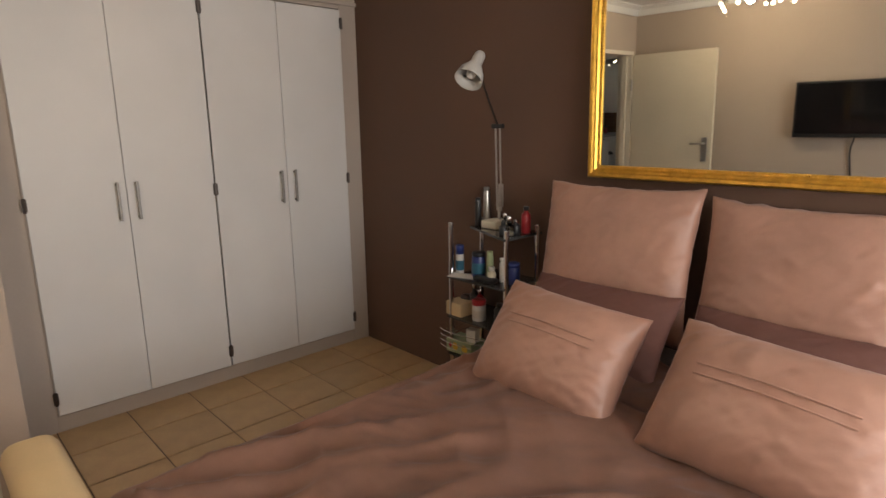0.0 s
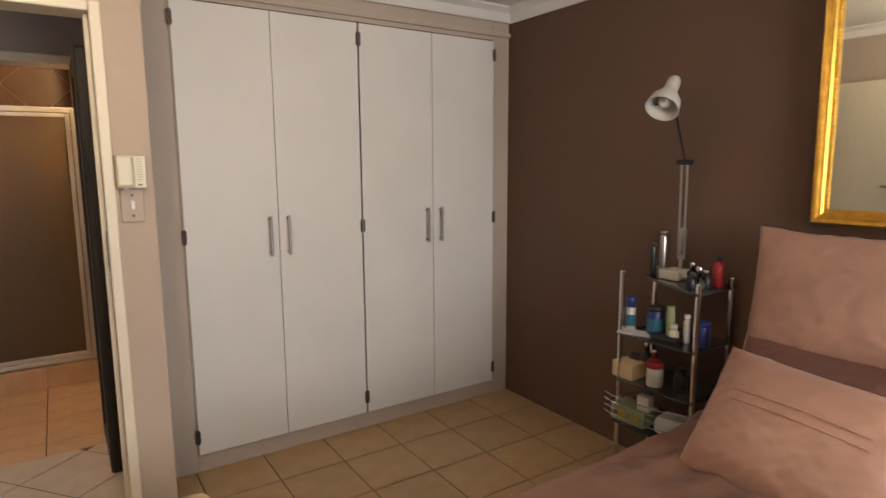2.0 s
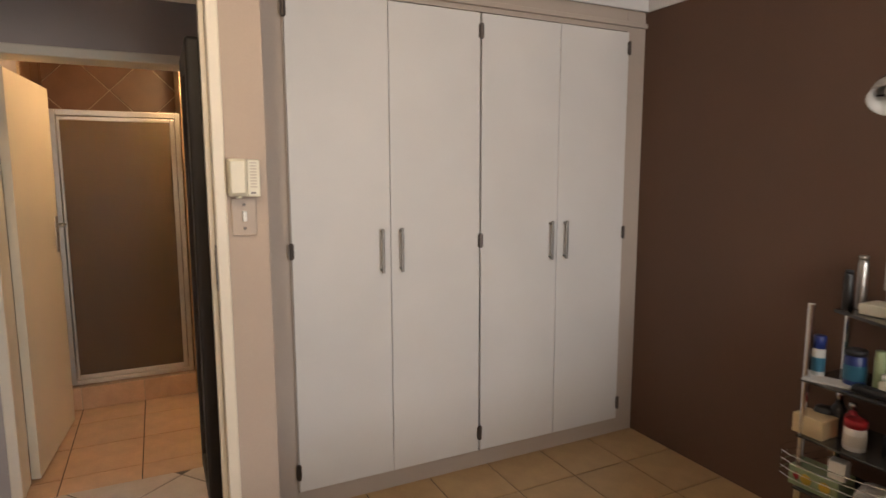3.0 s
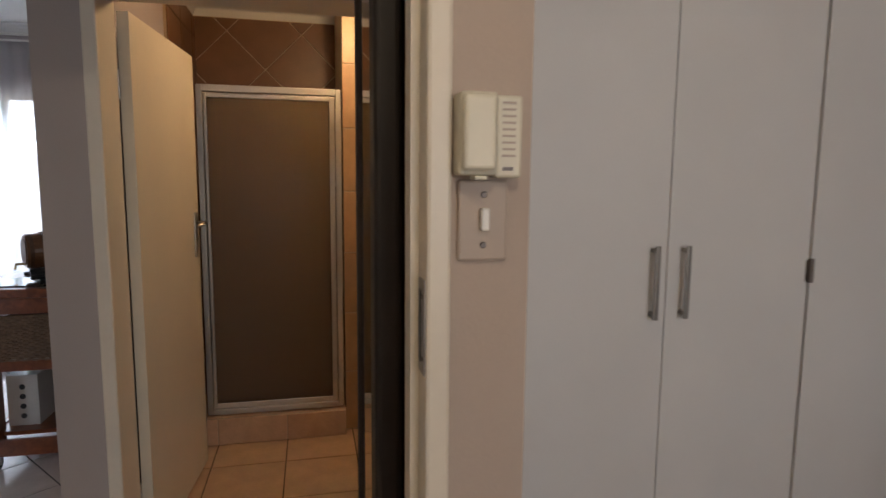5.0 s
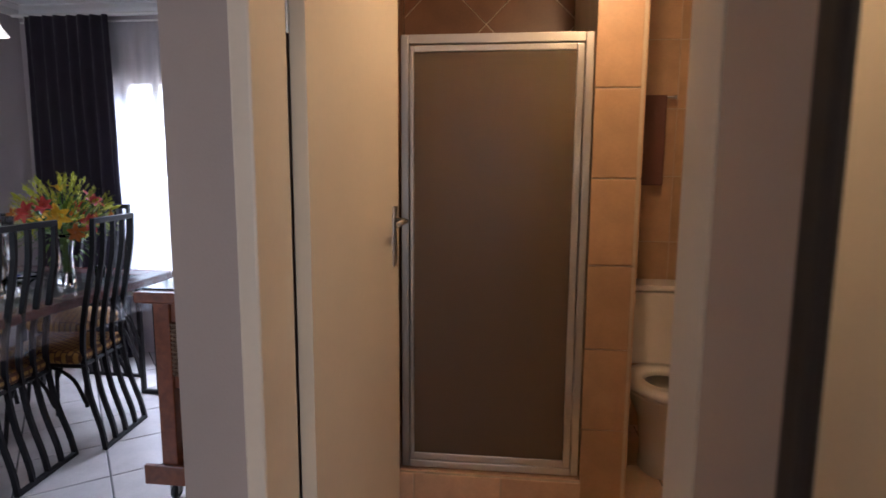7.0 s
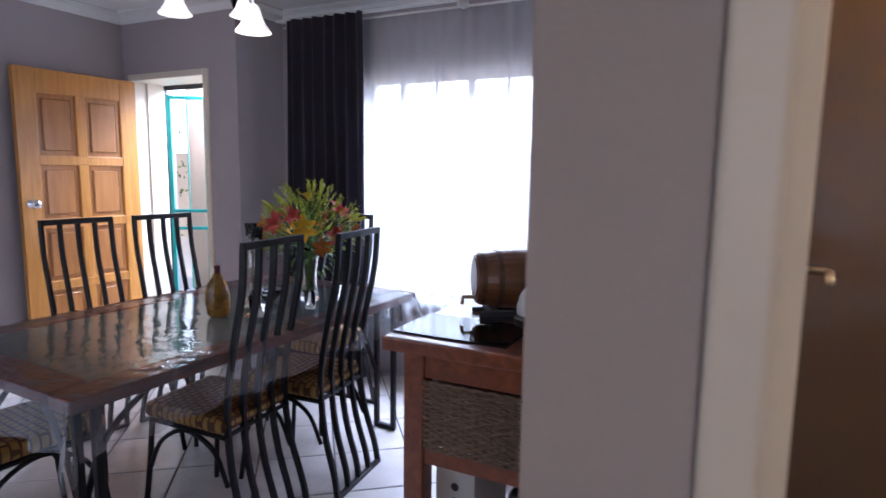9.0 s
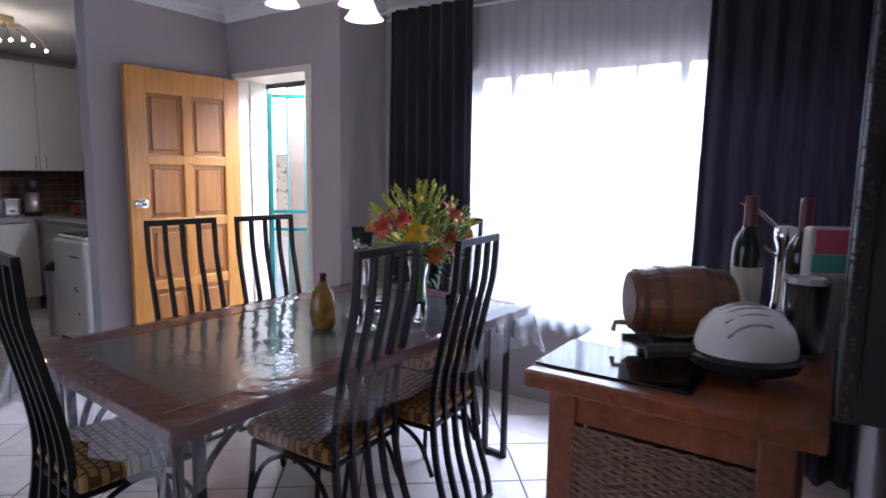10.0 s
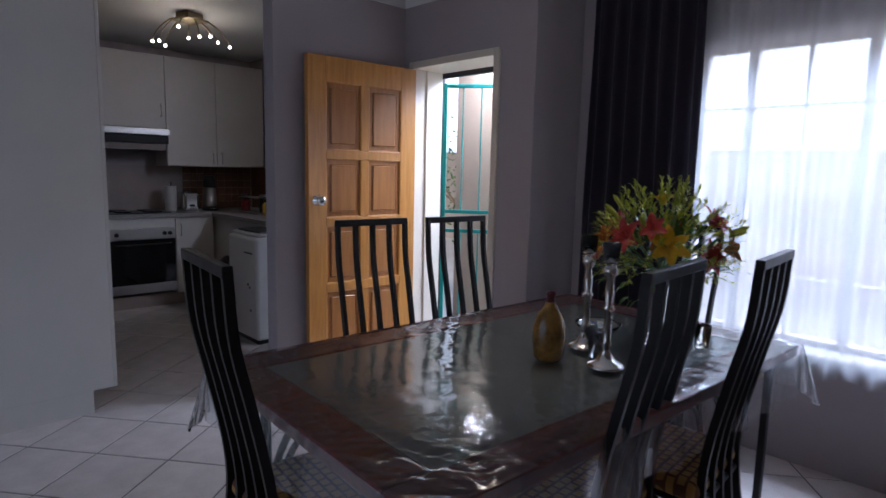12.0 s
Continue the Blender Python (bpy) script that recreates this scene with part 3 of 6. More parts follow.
def pine_door():
    d = thing("front_door", "varnished pine panelled front door standing open", "door", pose(-4.765, 6.985, 0, 0, 0, -93))
    w, h = 0.80, 2.03
    cols = [(0.0, 0.12), (0.376, 0.428), (0.68, w)]
    rails = [(0.012, 0.22), (0.595, 0.645), (1.01, 1.06), (1.425, 1.475), (1.885, h)]
    for a, b in (cols[0], cols[2]):
        part("stile", box(a, -0.021, 0.012, b, 0.021, h, 0.003), "pine", d)
    for a, b in rails:
        part("rail", box(0.1205, -0.0205, a, 0.6795, 0.0205, b, 0.003), "pine", d)
    for (a, b), (c, e) in zip(rails, rails[1:]):
        part("mullion", box(0.376, -0.0203, b + 0.0005, 0.428, 0.0203, c - 0.0005, 0.003), "pine", d)
        for u, v in ((0.1205, 0.3755), (0.4285, 0.6795)):
            bm = bmesh.new()
            box(u, -0.008, b, v, 0.008, c, bm=bm)
            for s in (-1, 1):
                box(u + 0.035, min(s * 0.006, s * 0.016), b + 0.035, v - 0.035, max(s * 0.006, s * 0.016), c - 0.035, 0.008, bm, 1)
            pn = part("panel", bm, "pine_panel", d)
            for s in (-1, 1):
                bm = bmesh.new()
                for p in (((u, b), (v, b)), ((u, c), (v, c)), ((u, b), (u, c)), ((v, b), (v, c))):
                    tube([(p[0][0], s * 0.012, p[0][1]), (p[1][0], s * 0.012, p[1][1])], 0.009, 6, bm)
                part("bead", bm, "pine", pn)
    for s in (-1, 1):
        bm = lathe([(0.0, 0.0), (0.034, 0.0), (0.034, 0.005), (0.014, 0.012), (0.012, 0.03), (0.024, 0.042), (0.03, 0.055), (0.026, 0.068), (0.0, 0.072)], 20)
        part("knob", moved(bm, Matrix.Translation((w - 0.06, s * 0.021, 1.17)) @ Matrix.Rotation(-s * math.pi / 2, 4, "X")), "chrome", d, "polished chrome door knob", True)
    for z in (0.25, 1.0, 1.78):
        part("hinge", tube([(-0.005, -0.018, z - 0.05), (-0.005, -0.018, z + 0.05)], 0.008, 8), "steel", d)
place = DINING
pine_door()
f = door_frame("door_frame_3", -4.775, -4.055, 6.995, 7.245, 2.04)

place = HOME

# ---- bedroom: bed and bedding ----
def cushion(w, h, t, seed, wr=0.010, n=56, pinch=0.10):
    """A stuffed case with drawn-in sides, corner ears and creases; it lies in x-z, its thickness along y."""
    bm = bmesh.new()
    rows = {}
    for s in (-1, 1):
        for i in range(n + 1):
            for j in range(n + 1):
                u, v = i / n * 2 - 1, j / n * 2 - 1
                edge = i in (0, n) or j in (0, n)
                if edge and s == 1:
                    rows[s, i, j] = rows[-1, i, j]
                    continue
                cx = u * (1 - pinch * (1 - v * v) * abs(u) ** 3 * 0.6)
                cz = v * (1 - pinch * (1 - u * u) * abs(v) ** 3 * 0.6)
                th = (max(1 - abs(u) ** 2.6, 0) * max(1 - abs(v) ** 2.6, 0)) ** 0.5
                p = Vector((cx * w * 3 + seed * 7.3, cz * h * 3, s * 2.0 + seed))
                crease = noise.noise(p * 2.0) * 0.35 - 1.1 * abs(noise.noise(Vector((p.x * 2.1 - p.y * 2.9, p.x * 0.8 + p.y * 0.9, p.z)) * 1.3)) - 0.55 * abs(noise.noise(Vector((p.x * 4 + p.y * 5.5, p.y * 1.6 - p.x * 1.2, p.z + 5)))) + noise.noise(Vector((p.x * 1.2 + p.y * 3.4, p.y * 1.1 - p.x, p.z)) * 1.6) * 0.35
                y = s * t / 2 * th + s * wr * crease * min(1, th * 2.2)
                q = Vector((cx * w / 2, y, cz * h / 2))
                if edge:
                    q += Vector((0, 0.012 * noise.noise(p * 1.7), 0.008 * noise.noise(p * 2.9)))
                rows[s, i, j] = bm.verts.new(q)
    for s in (-1, 1):
        for i in range(n):
            for j in range(n):
                f_ = (rows[s, i, j], rows[s, i + 1, j], rows[s, i + 1, j + 1], rows[s, i, j + 1])
                bm.faces.new(f_ if s < 0 else f_[::-1])
    return bm

def pillow(name, label, m, w, h, t, seed, material="linen", wr=0.010, band=False):
    p = finish(cushion(w, h, t, seed, wr), name, material, smooth=True)
    p.matrix_world = m
    tagged(p, label, "pillow")
    if band:
        bm = bmesh.new()
        for k in range(2):
            pts = [(-0.30 * w, -t * 0.44, 0.06 - 0.03 * k), (0, -t * 0.5 - 0.004, 0.062 - 0.03 * k), (0.3 * w, -t * 0.44, 0.06 - 0.03 * k)]
            tube(spline(pts, 16), 0.003, 6, bm)
        part("piping", bm, material, p)
    return p

def bed():
    b = thing("bed", "double bed with base and mattress under rose satin duvet", "bed")
    part("base", box(0.42, 0.52, 0.06, 2.36, 1.94, 0.30, 0.02), "mattress", b)
    for x in (0.5, 2.28):
        for y in (0.6, 1.86):
            part("leg", moved(lathe([(0.0, 0.0), (0.025, 0.0), (0.03, 0.06), (0.0, 0.06)], 12), Matrix.Translation((x, y, 0))), "black_plastic", b)
    part("mattress", box(0.40, 0.50, 0.305, 2.37, 1.96, 0.568, 0.04, seg=3), "mattress", b)
bed()

def duvet():
    """A grid laid over the mattress, falling over its sides in folds."""
    bm = bmesh.new()
    nx, ny = 170, 170
    x0, x1, y0, y1, top = 0.33, 2.05, 0.46, 2.0, 0.608
    g = []
    for i in range(nx + 1):
        row = []
        for j in range(ny + 1):
            a = -0.32 + i / nx * (x1 - x0 + 0.32)
            c = -0.32 + j / ny * (y1 - y0 + 0.64)
            z, x, y = top, x0 + a, y0 + c
            dx = max(-a, 0)
            dy = max(-c, 0) + max(c - (y1 - y0), 0)
            r = 0.05
            def drop(d):
                return (d, 0) if d <= 0 else ((r * math.sin(min(d / r, math.pi / 2))), (r * (1 - math.cos(min(d / r, math.pi / 2)))) + max(d - r * math.pi / 2, 0))
            fx, zx = drop(dx)
            fy, zy = drop(dy)
            x = x0 - fx if dx > 0 else x
            y = (y0 - fy if c < 0 else y1 + fy) if dy > 0 else y
            z -= max(zx, zy)
            q = Vector((x * 2.4, y * 2.4, 0.3))
            wx, wy = x + 0.12 * noise.noise(q * 0.7), y + 0.12 * noise.noise(q * 0.7 + Vector((3, 1, 7)))
            fold = noise.noise(q) * 0.03
            fold -= 0.045 * abs(noise.noise(Vector((wx * 3.2 + wy * 5.0, wx * 1.2 - wy * 0.9, 4.2))))
            fold -= 0.020 * abs(noise.noise(Vector((wx * 7.0 - wy * 3.6, wy * 2.2 + wx, 9))))
            fold -= 0.008 * abs(noise.noise(Vector((wx * 13 + wy * 9, wy * 4 - wx * 3, 2))))
            fold += 0.022
            flat = 1.0 if dx <= 0 and dy <= 0 else 0.25
            z += fold * flat * 1.3
            if dy > 0.03:
                y += (1 if c > 0 else -1) * 0.018 * math.sin(x * 17 + 2 * noise.noise(q)) * min(dy * 5, 1)
            if dx > 0.03:
                x -= 0.018 * math.sin(y * 16 + 2 * noise.noise(q)) * min(dx * 5, 1)
            row.append(bm.verts.new((x, y, z)))
        g.append(row)
    for i in range(nx):
        for j in range(ny):
            bm.faces.new((g[i][j], g[i + 1][j], g[i + 1][j + 1], g[i][j + 1]))
    bmesh.ops.solidify(bm, geom=list(bm.faces), thickness=0.02)
    d = finish(bm, "duvet", "linen", smooth=True)
    tagged(d, "rumpled rose pink satin duvet spread over the bed", "duvet")
duvet()
def lean(x, y, z, tilt, yaw=0.0, roll=0.0):
    """A pillow's pose: front to the west, top tilted back by tilt degrees."""
    return Matrix.Translation((x, y, z)) @ Matrix.Rotation(radians(-90 + yaw), 4, "Z") @ Matrix.Rotation(radians(-tilt), 4, "X") @ Matrix.Rotation(radians(roll), 4, "Y")
pillow("back_pillow", "large rose satin pillow propped against brown wall", lean(2.22, 1.735, 0.955, 12, 3), 0.71, 0.64, 0.20, 1, wr=0.012)
pillow("back_pillow", "large creased rose satin pillow propped beside its pair", lean(2.24, 1.02, 0.935, 12, -2), 0.70, 0.62, 0.20, 2, wr=0.013)
pillow("sleeping_pillow", "plum brown cotton pillow lying behind scatter cushion", lean(1.98, 1.68, 0.71, 36, 2), 0.66, 0.40, 0.17, 3, "linen_dark")
pillow("sleeping_pillow", "plum brown cotton pillow lying behind scatter cushion", lean(1.98, 0.98, 0.705, 36, -2), 0.66, 0.40, 0.17, 4, "linen_dark")
pillow("scatter_cushion", "rose satin scatter cushion with pale end seam", lean(1.61, 1.585, 0.745, 36, 3, 4), 0.58, 0.42, 0.24, 5, wr=0.009, band=True)
pillow("scatter_cushion", "rose satin scatter cushion with embroidered monogram", lean(1.60, 0.87, 0.75, 38, -3, 2), 0.66, 0.43, 0.25, 6, wr=0.009, band=True)

# cream upholstered stool beside the door
def stool():
    s = thing("stool", "cream upholstered stool with rounded top beside door frame", "stool")
    part("body", box(0.115, 2.02, 0.05, 0.255, 2.56, 0.48, 0.03, seg=3), "cream_leather", s, smooth=True)
    part("cushion", box(0.105, 2.0, 0.482, 0.265, 2.58, 0.59, 0.05, seg=4), "cream_leather", s, smooth=True)
    for x in (0.14, 0.23):
        for y in (2.06, 2.52):
            part("foot", moved(lathe([(0, 0), (0.015, 0), (0.02, 0.05), (0, 0.05)], 10), Matrix.Translation((x, y, 0))), "black_plastic", s)
stool()

# gilt mirror over the bed
def gilt_mirror():
    y0, y1, z0, z1 = 0.74, 1.94, 1.285, 2.33
    g = thing("wall_mirror", "large mirror in gilt frame with beaded inner edge", "mirror", pose(2.372, y1, 0, 0, -1.0, 2.1))
    def rect(d, depth):
        return [(-depth, -d, z0 + d), (-depth, -(y1 - y0) + d, z0 + d), (-depth, -(y1 - y0) + d, z1 - d), (-depth, -d, z1 - d)]
    prof = [(0.0, 0.0), (0.0, 0.03), (0.008, 0.042), (0.02, 0.04), (0.026, 0.03), (0.034, 0.03), (0.042, 0.022), (0.054, 0.02), (0.056, 0.010), (0.056, 0.0)]
    for k in range(4):
        bm = bmesh.new()
        ra = [bm.verts.new(rect(d, h)[k]) for d, h in prof]
        rb = [bm.verts.new(rect(d, h)[(k + 1) % 4]) for d, h in prof]
        for n in range(len(prof) - 1):
            bm.faces.new((ra[n], ra[n + 1], rb[n + 1], rb[n]))
        bmesh.ops.recalc_face_normals(bm, faces=bm.faces)
        part("frame_rail", bm, "gold", g)
    bm = bmesh.new()
    L1, L2 = z1 - z0 - 0.1, y1 - y0 - 0.1
    step = 0.013
    for n in range(int(L1 / step)):
        bmesh.ops.create_icosphere(bm, subdivisions=1, radius=0.0055, matrix=Matrix.Translation((-0.023, -0.05, z0 + 0.05 + n * step)))
    for n in range(int(L2 / step)):
        bmesh.ops.create_icosphere(bm, subdivisions=1, radius=0.0055, matrix=Matrix.Translation((-0.023, -0.05 - n * step, z0 + 0.05)))
    tagged(part("beading", bm, "gold", g), kind="stuff")
    part("backing", box(-0.006, -(y1 - y0) + 0.02, z0 + 0.02, 0.004, -0.02, z1 - 0.02), "black_plastic", g)
    part("mirror_glass", box(-0.013, -(y1 - y0) + 0.05, z0 + 0.05, -0.008, -0.05, z1 - 0.05), "mirror", g)
gilt_mirror()

# ---- passage mirror ----
def passage_mirror():
    y0, y1, z0, z1, x = 3.42, 3.86, 0.29, 1.95, 0.167
    g = thing("passage_mirror", "tall mirror in dark wooden frame on passage wall", "mirror")
    for a, b, c, d in ((y0, y0 + 0.085, z0, z1), (y1 - 0.05, y1, z0, z1)):
        part("frame_rail", box(x - 0.12, a, c, x - 0.07, b, d, 0.012, seg=3), "dark_wood", g)
    for c, d in ((z0, z0 + 0.075), (z1 - 0.075, z1)):
        part("frame_rail", box(x - 0.119, y0 + 0.0855, c, x - 0.071, y1 - 0.0505, d, 0.012, seg=3), "dark_wood", g)
    part("mirror_glass", box(x - 0.112, y0 + 0.0855, z0 + 0.0755, x - 0.072, y1 - 0.0505, z1 - 0.0755), "mirror", g)
    part("backing", box(x - 0.0695, y0 + 0.12, z0 + 0.1, x + 0.002, y1 - 0.06, z1 - 0.1), "dark_wood", g)
passage_mirror()

# ---- shower ----
def shower():
    s = thing("shower_enclosure", "bronze obscured glass shower door in aluminium frame", "shower")
    y = 5.64
    x0, x1, z0, z1 = -0.622, 0.105, 0.155, 1.905
    for a, b in ((x0, x0 + 0.03), (x1 - 0.03, x1)):
        part("frame_post", box(a, y - 0.02, z0, b, y + 0.02, z1, 0.003), "aluminium", s)
    part("frame_head", box(x0 + 0.031, y - 0.022, z1 - 0.035, x1 - 0.031, y + 0.022, z1, 0.003), "aluminium", s)
    part("frame_sill", box(x0 + 0.031, y - 0.022, z0, x1 - 0.031, y + 0.022, z0 + 0.03, 0.003), "aluminium", s)
    d = part("shower_door", box(x0 + 0.04, y - 0.012, z0 + 0.06, x1 - 0.062, y - 0.006, z1 - 0.062), "shower_glass", s)
    for a, b, c, e in ((x0 + 0.034, x0 + 0.05, z0 + 0.034, z1 - 0.04), (x1 - 0.062, x1 - 0.034, z0 + 0.034, z1 - 0.04)):
        part("door_stile", box(a, y - 0.02, c, b, y + 0.004, e, 0.003), "aluminium", d)
    for c, e in ((z0 + 0.034, z0 + 0.062), (z1 - 0.064, z1 - 0.04)):
        part("door_rail", box(x0 + 0.0505, y - 0.019, c, x1 - 0.0625, y + 0.003, e, 0.003), "aluminium", d)
shower()
slab("wall_shower_nib", 0.115, 5.67, 0.285, 6.5, -0.02, ZD, "pale_grout")
slab("shower_kerb", -0.775, 5.60, 0.113, 5.72, 0.0, 0.148, "bath_tile")

# ---- dining table and chairs ----
place = DINING
def dining_table():
    t = thing("dining_table", "mahogany dining table with smoked glass inlay and black legs", "table", pose(-2.865, 5.915, 0, 0, 0, -3))
    w, l, h = 0.53, 0.895, 0.755
    bw = 0.125
    for s in (-1, 1):
        part("border", box(min(s * w, s * (w - bw)), -l, h - 0.045, max(s * w, s * (w - bw)), l, h, 0.008), "mahogany", t)
        part("border", box(-w + bw + 0.0005, min(s * l, s * (l - bw)), h - 0.0445, w - bw - 0.0005, max(s * l, s * (l - bw)), h - 0.0005, 0.008), "mahogany", t)
    part("glass_inlay", box(-w + bw + 0.001, -l + bw + 0.001, h - 0.014, w - bw - 0.001, l - bw - 0.001, h - 0.004), "smoked_glass", t)
    part("underboard", box(-w + bw - 0.03, -l + bw - 0.03, h - 0.06, w - bw + 0.03, l - bw + 0.03, h - 0.046), "mahogany", t)
    for sx in (-1, 1):
        for sy in (-1, 1):
            x, y = sx * (w - 0.06), sy * (l - 0.10)
            bm = bmesh.new()
            for dx in (0.0, 0.11):
                box(x - sx * dx - 0.0125, y - 0.0125, 0.0, x - sx * dx + 0.0125, y + 0.0125, h - 0.046, 0.002, bm)
            box(min(x, x - sx * 0.11), y - 0.012, 0.0, max(x, x - sx * 0.11), y + 0.012, 0.024, 0.002, bm)
            part("leg", bm, "black_metal", t)
            pts = spline([(x - sx * 0.11, y, 0.30), (x - sx * 0.13, y - sy * 0.10, 0.52), (x - sx * 0.13, y - sy * 0.30, 0.66), (x - sx * 0.13, y - sy * 0.55, 0.693)], 14)
            part("brace", tube(pts, 0.011, 8), "black_metal", t)
            pts = spline([(x - sx * 0.11, y, 0.30), (x - sx * 0.2, y, 0.52), (x - sx * 0.32, y, 0.66), (x - sx * (w - 0.07), y, 0.695)], 14)
            part("brace", tube(pts, 0.011, 8), "black_metal", t)
M["smoked_glass"] = mat("smoked_glass", (0.36, 0.39, 0.38), 0.06, vary=0.1, spec=0.8, coat=0.5)
dining_table()

def table_cover():
    """Clear plastic sheet: flat on the table, its skirts hanging in loose folds that gather at the corners."""
    t = thing("table_cover", "clear plastic cover creased over the dining table", "tablecloth", pose(-2.865, 5.915, 0, 0, 0, -3))
    w, l, h, ov = 0.536, 0.901, 0.7585, 0.18
    bm = bmesh.new()
    nx, ny = 130, 220
    def rise(i, j):
        """Soft swells all over, sharp creases towards the rim."""
        x, y = 2 * w * i / nx, 2 * l * j / ny
        rim = min(x, 2 * w - x, y, 2 * l - y)
        near = max(1 - rim / 0.22, 0.12)
        c = abs(noise.noise(Vector((x * 9 + y * 5, y * 7 - x * 4, 3))))
        k = abs(noise.noise(Vector((x * 22 - y * 13, y * 17 + x * 8, 8))))
        return 0.0014 * max(noise.noise(Vector((x * 7.8, y * 7.8, 5))), 0) + near * (0.0055 * max(1 - c / 0.12, 0) + 0.004 * max(1 - k / 0.16, 0)) * min(rim / 0.02, 1)
    g = [[bm.verts.new((-w + 2 * w * i / nx, -l + 2 * l * j / ny, h + rise(i, j))) for j in range(ny + 1)] for i in range(nx + 1)]
    for i in range(nx):
        for j in range(ny):
            bm.faces.new((g[i][j], g[i + 1][j], g[i + 1][j + 1], g[i][j + 1]))
    part("top_sheet", bm, "plastic_sheet", t, smooth=True)
    sides = [((-w, -l), (w, -l), (0, -1)), ((w, -l), (w, l), (1, 0)), ((w, l), (-w, l), (0, 1)), ((-w, l), (-w, -l), (-1, 0))]
    for n, (p, q, o) in enumerate(sides):
        o2 = sides[(n + 1) % 4][2]
        bm = bmesh.new()
        p, q, o, o2 = Vector((*p, 0)), Vector((*q, 0)), Vector((*o, 0)), Vector((*o2, 0))
        ln = (q - p).length
        m1, m2, nz = int(ln / 0.03), 10, 9
        cols = []
        for k in range(m1 + m2 + 1):
            col = []
            for r in range(nz + 1):
                d = ov * r / nz
                if k <= m1:
                    c = p.lerp(q, k / m1)
                    out = o
                    ripple = 0.016 * math.sin(k * 0.9 + n) + 0.014 * noise.noise(Vector((k * 0.25, n * 3.0, d * 4)))
                    far = 0.004 + 0.08 * d + ripple * d / ov
                    low = d * (0.97 + 0.05 * noise.noise(Vector((k * 0.2, n, 2))))
                else:
                    f = (k - m1) / m2
                    c = q
                    out = (o * math.cos(f * math.pi / 2) + o2 * math.sin(f * math.pi / 2))
                    far = 0.004 + d * (0.10 + 0.30 * math.sin(f * math.pi)) + 0.01 * math.sin(f * 19) * d / ov
                    low = d * (0.97 + 0.33 * math.sin(f * math.pi))
                col.append(bm.verts.new(c + out * far + Vector((0, 0, h - low))))
            cols.append(col)
        for a_, b_2 in zip(cols, cols[1:]):
            for r in range(nz):
                bm.faces.new((a_[r], a_[r + 1], b_2[r + 1], b_2[r]))
        part("skirt", bm, "plastic_skirt", t, "hanging clear plastic skirt", True)
table_cover()

def dining_chair():
    """Back to -y, seat towards +y."""
    c = thing("dining_chair", "black metal slat-back dining chair with patterned mustard seat", "chair", group="chairs round the table")
    side = [(-0.005, 0.0), (0.012, 0.10), (0.062, 0.28), (0.085, 0.47), (0.075, 0.62), (0.035, 0.82), (0.0, 0.98), (-0.012, 1.14)]
    w = 0.165
    for n in range(5):
        x = -w + n * w / 2
        xs = x * 1.12
        pts = spline([(xs + (x - xs) * min(z / 0.5, 1), y, z) for y, z in side], 26)
        part("slat", strip(pts, 0.008, 0.0115), "black_metal", c)
    part("top_rail", box(-w - 0.008, -0.0245, 1.128, w + 0.008, 0.0, 1.155, 0.003), "black_metal", c)
    part("foot_rail", box(-w * 1.12 - 0.008, -0.017, 0.0, w * 1.12 + 0.008, 0.007, 0.02, 0.003), "black_metal", c)
    for s in (-1, 1):
        x = s * 0.185
        part("front_leg", tube(spline([(x * 0.92, 0.46, 0.43), (x * 0.98, 0.475, 0.22), (x * 1.06, 0.50, 0.0)], 10), 0.011, 8), "black_metal", c)
        part("arch", tube(spline([(x, 0.075, 0.24), (x, 0.14, 0.37), (x, 0.27, 0.425), (x * 0.99, 0.40, 0.36), (x * 0.98, 0.475, 0.22)], 18), 0.009, 8), "black_metal", c)
    bm = bmesh.new()
    for a, b in (((-0.185, 0.085, 0.43), (-0.17, 0.46, 0.43)), ((0.185, 0.085, 0.43), (0.17, 0.46, 0.43)), ((-0.17, 0.46, 0.43), (0.17, 0.46, 0.43)), ((-0.185, 0.085, 0.43), (0.185, 0.085, 0.43))):
        tube([a, b], 0.01, 8, bm)
    part("seat_frame", bm, "black_metal", c)
    bm = box(-0.20, 0.085, 0.436, 0.20, 0.50, 0.50, 0.028, seg=4)
    for v in bm.verts:
        f_ = 1 - 0.10 * max(v.co.y - 0.1, 0) / 0.4
        v.co.x *= f_
        if v.co.z > 0.46:
            v.co.z += 0.014 * (1 - (v.co.x / 0.2) ** 2) * (1 - ((v.co.y - 0.29) / 0.21) ** 2)
    part("seat", bm, "seat_fabric", c, "padded seat woven with mustard squares", True)
    return c
first = dining_chair()
# east side chairs face west, west side chairs face east, one at each end
spots = [(-2.22, 6.155, 95), (-3.68, 5.85, -96), (-3.615, 6.29, -96), (-3.04, 4.895, -6), (-2.835, 6.945, 178)]
first.matrix_world = place @ pose(-2.30, 5.715, 0, 0, 0, 94)
for x, y, a in spots:
    copy_thing(first, place @ pose(x, y, 0, 0, 0, a))

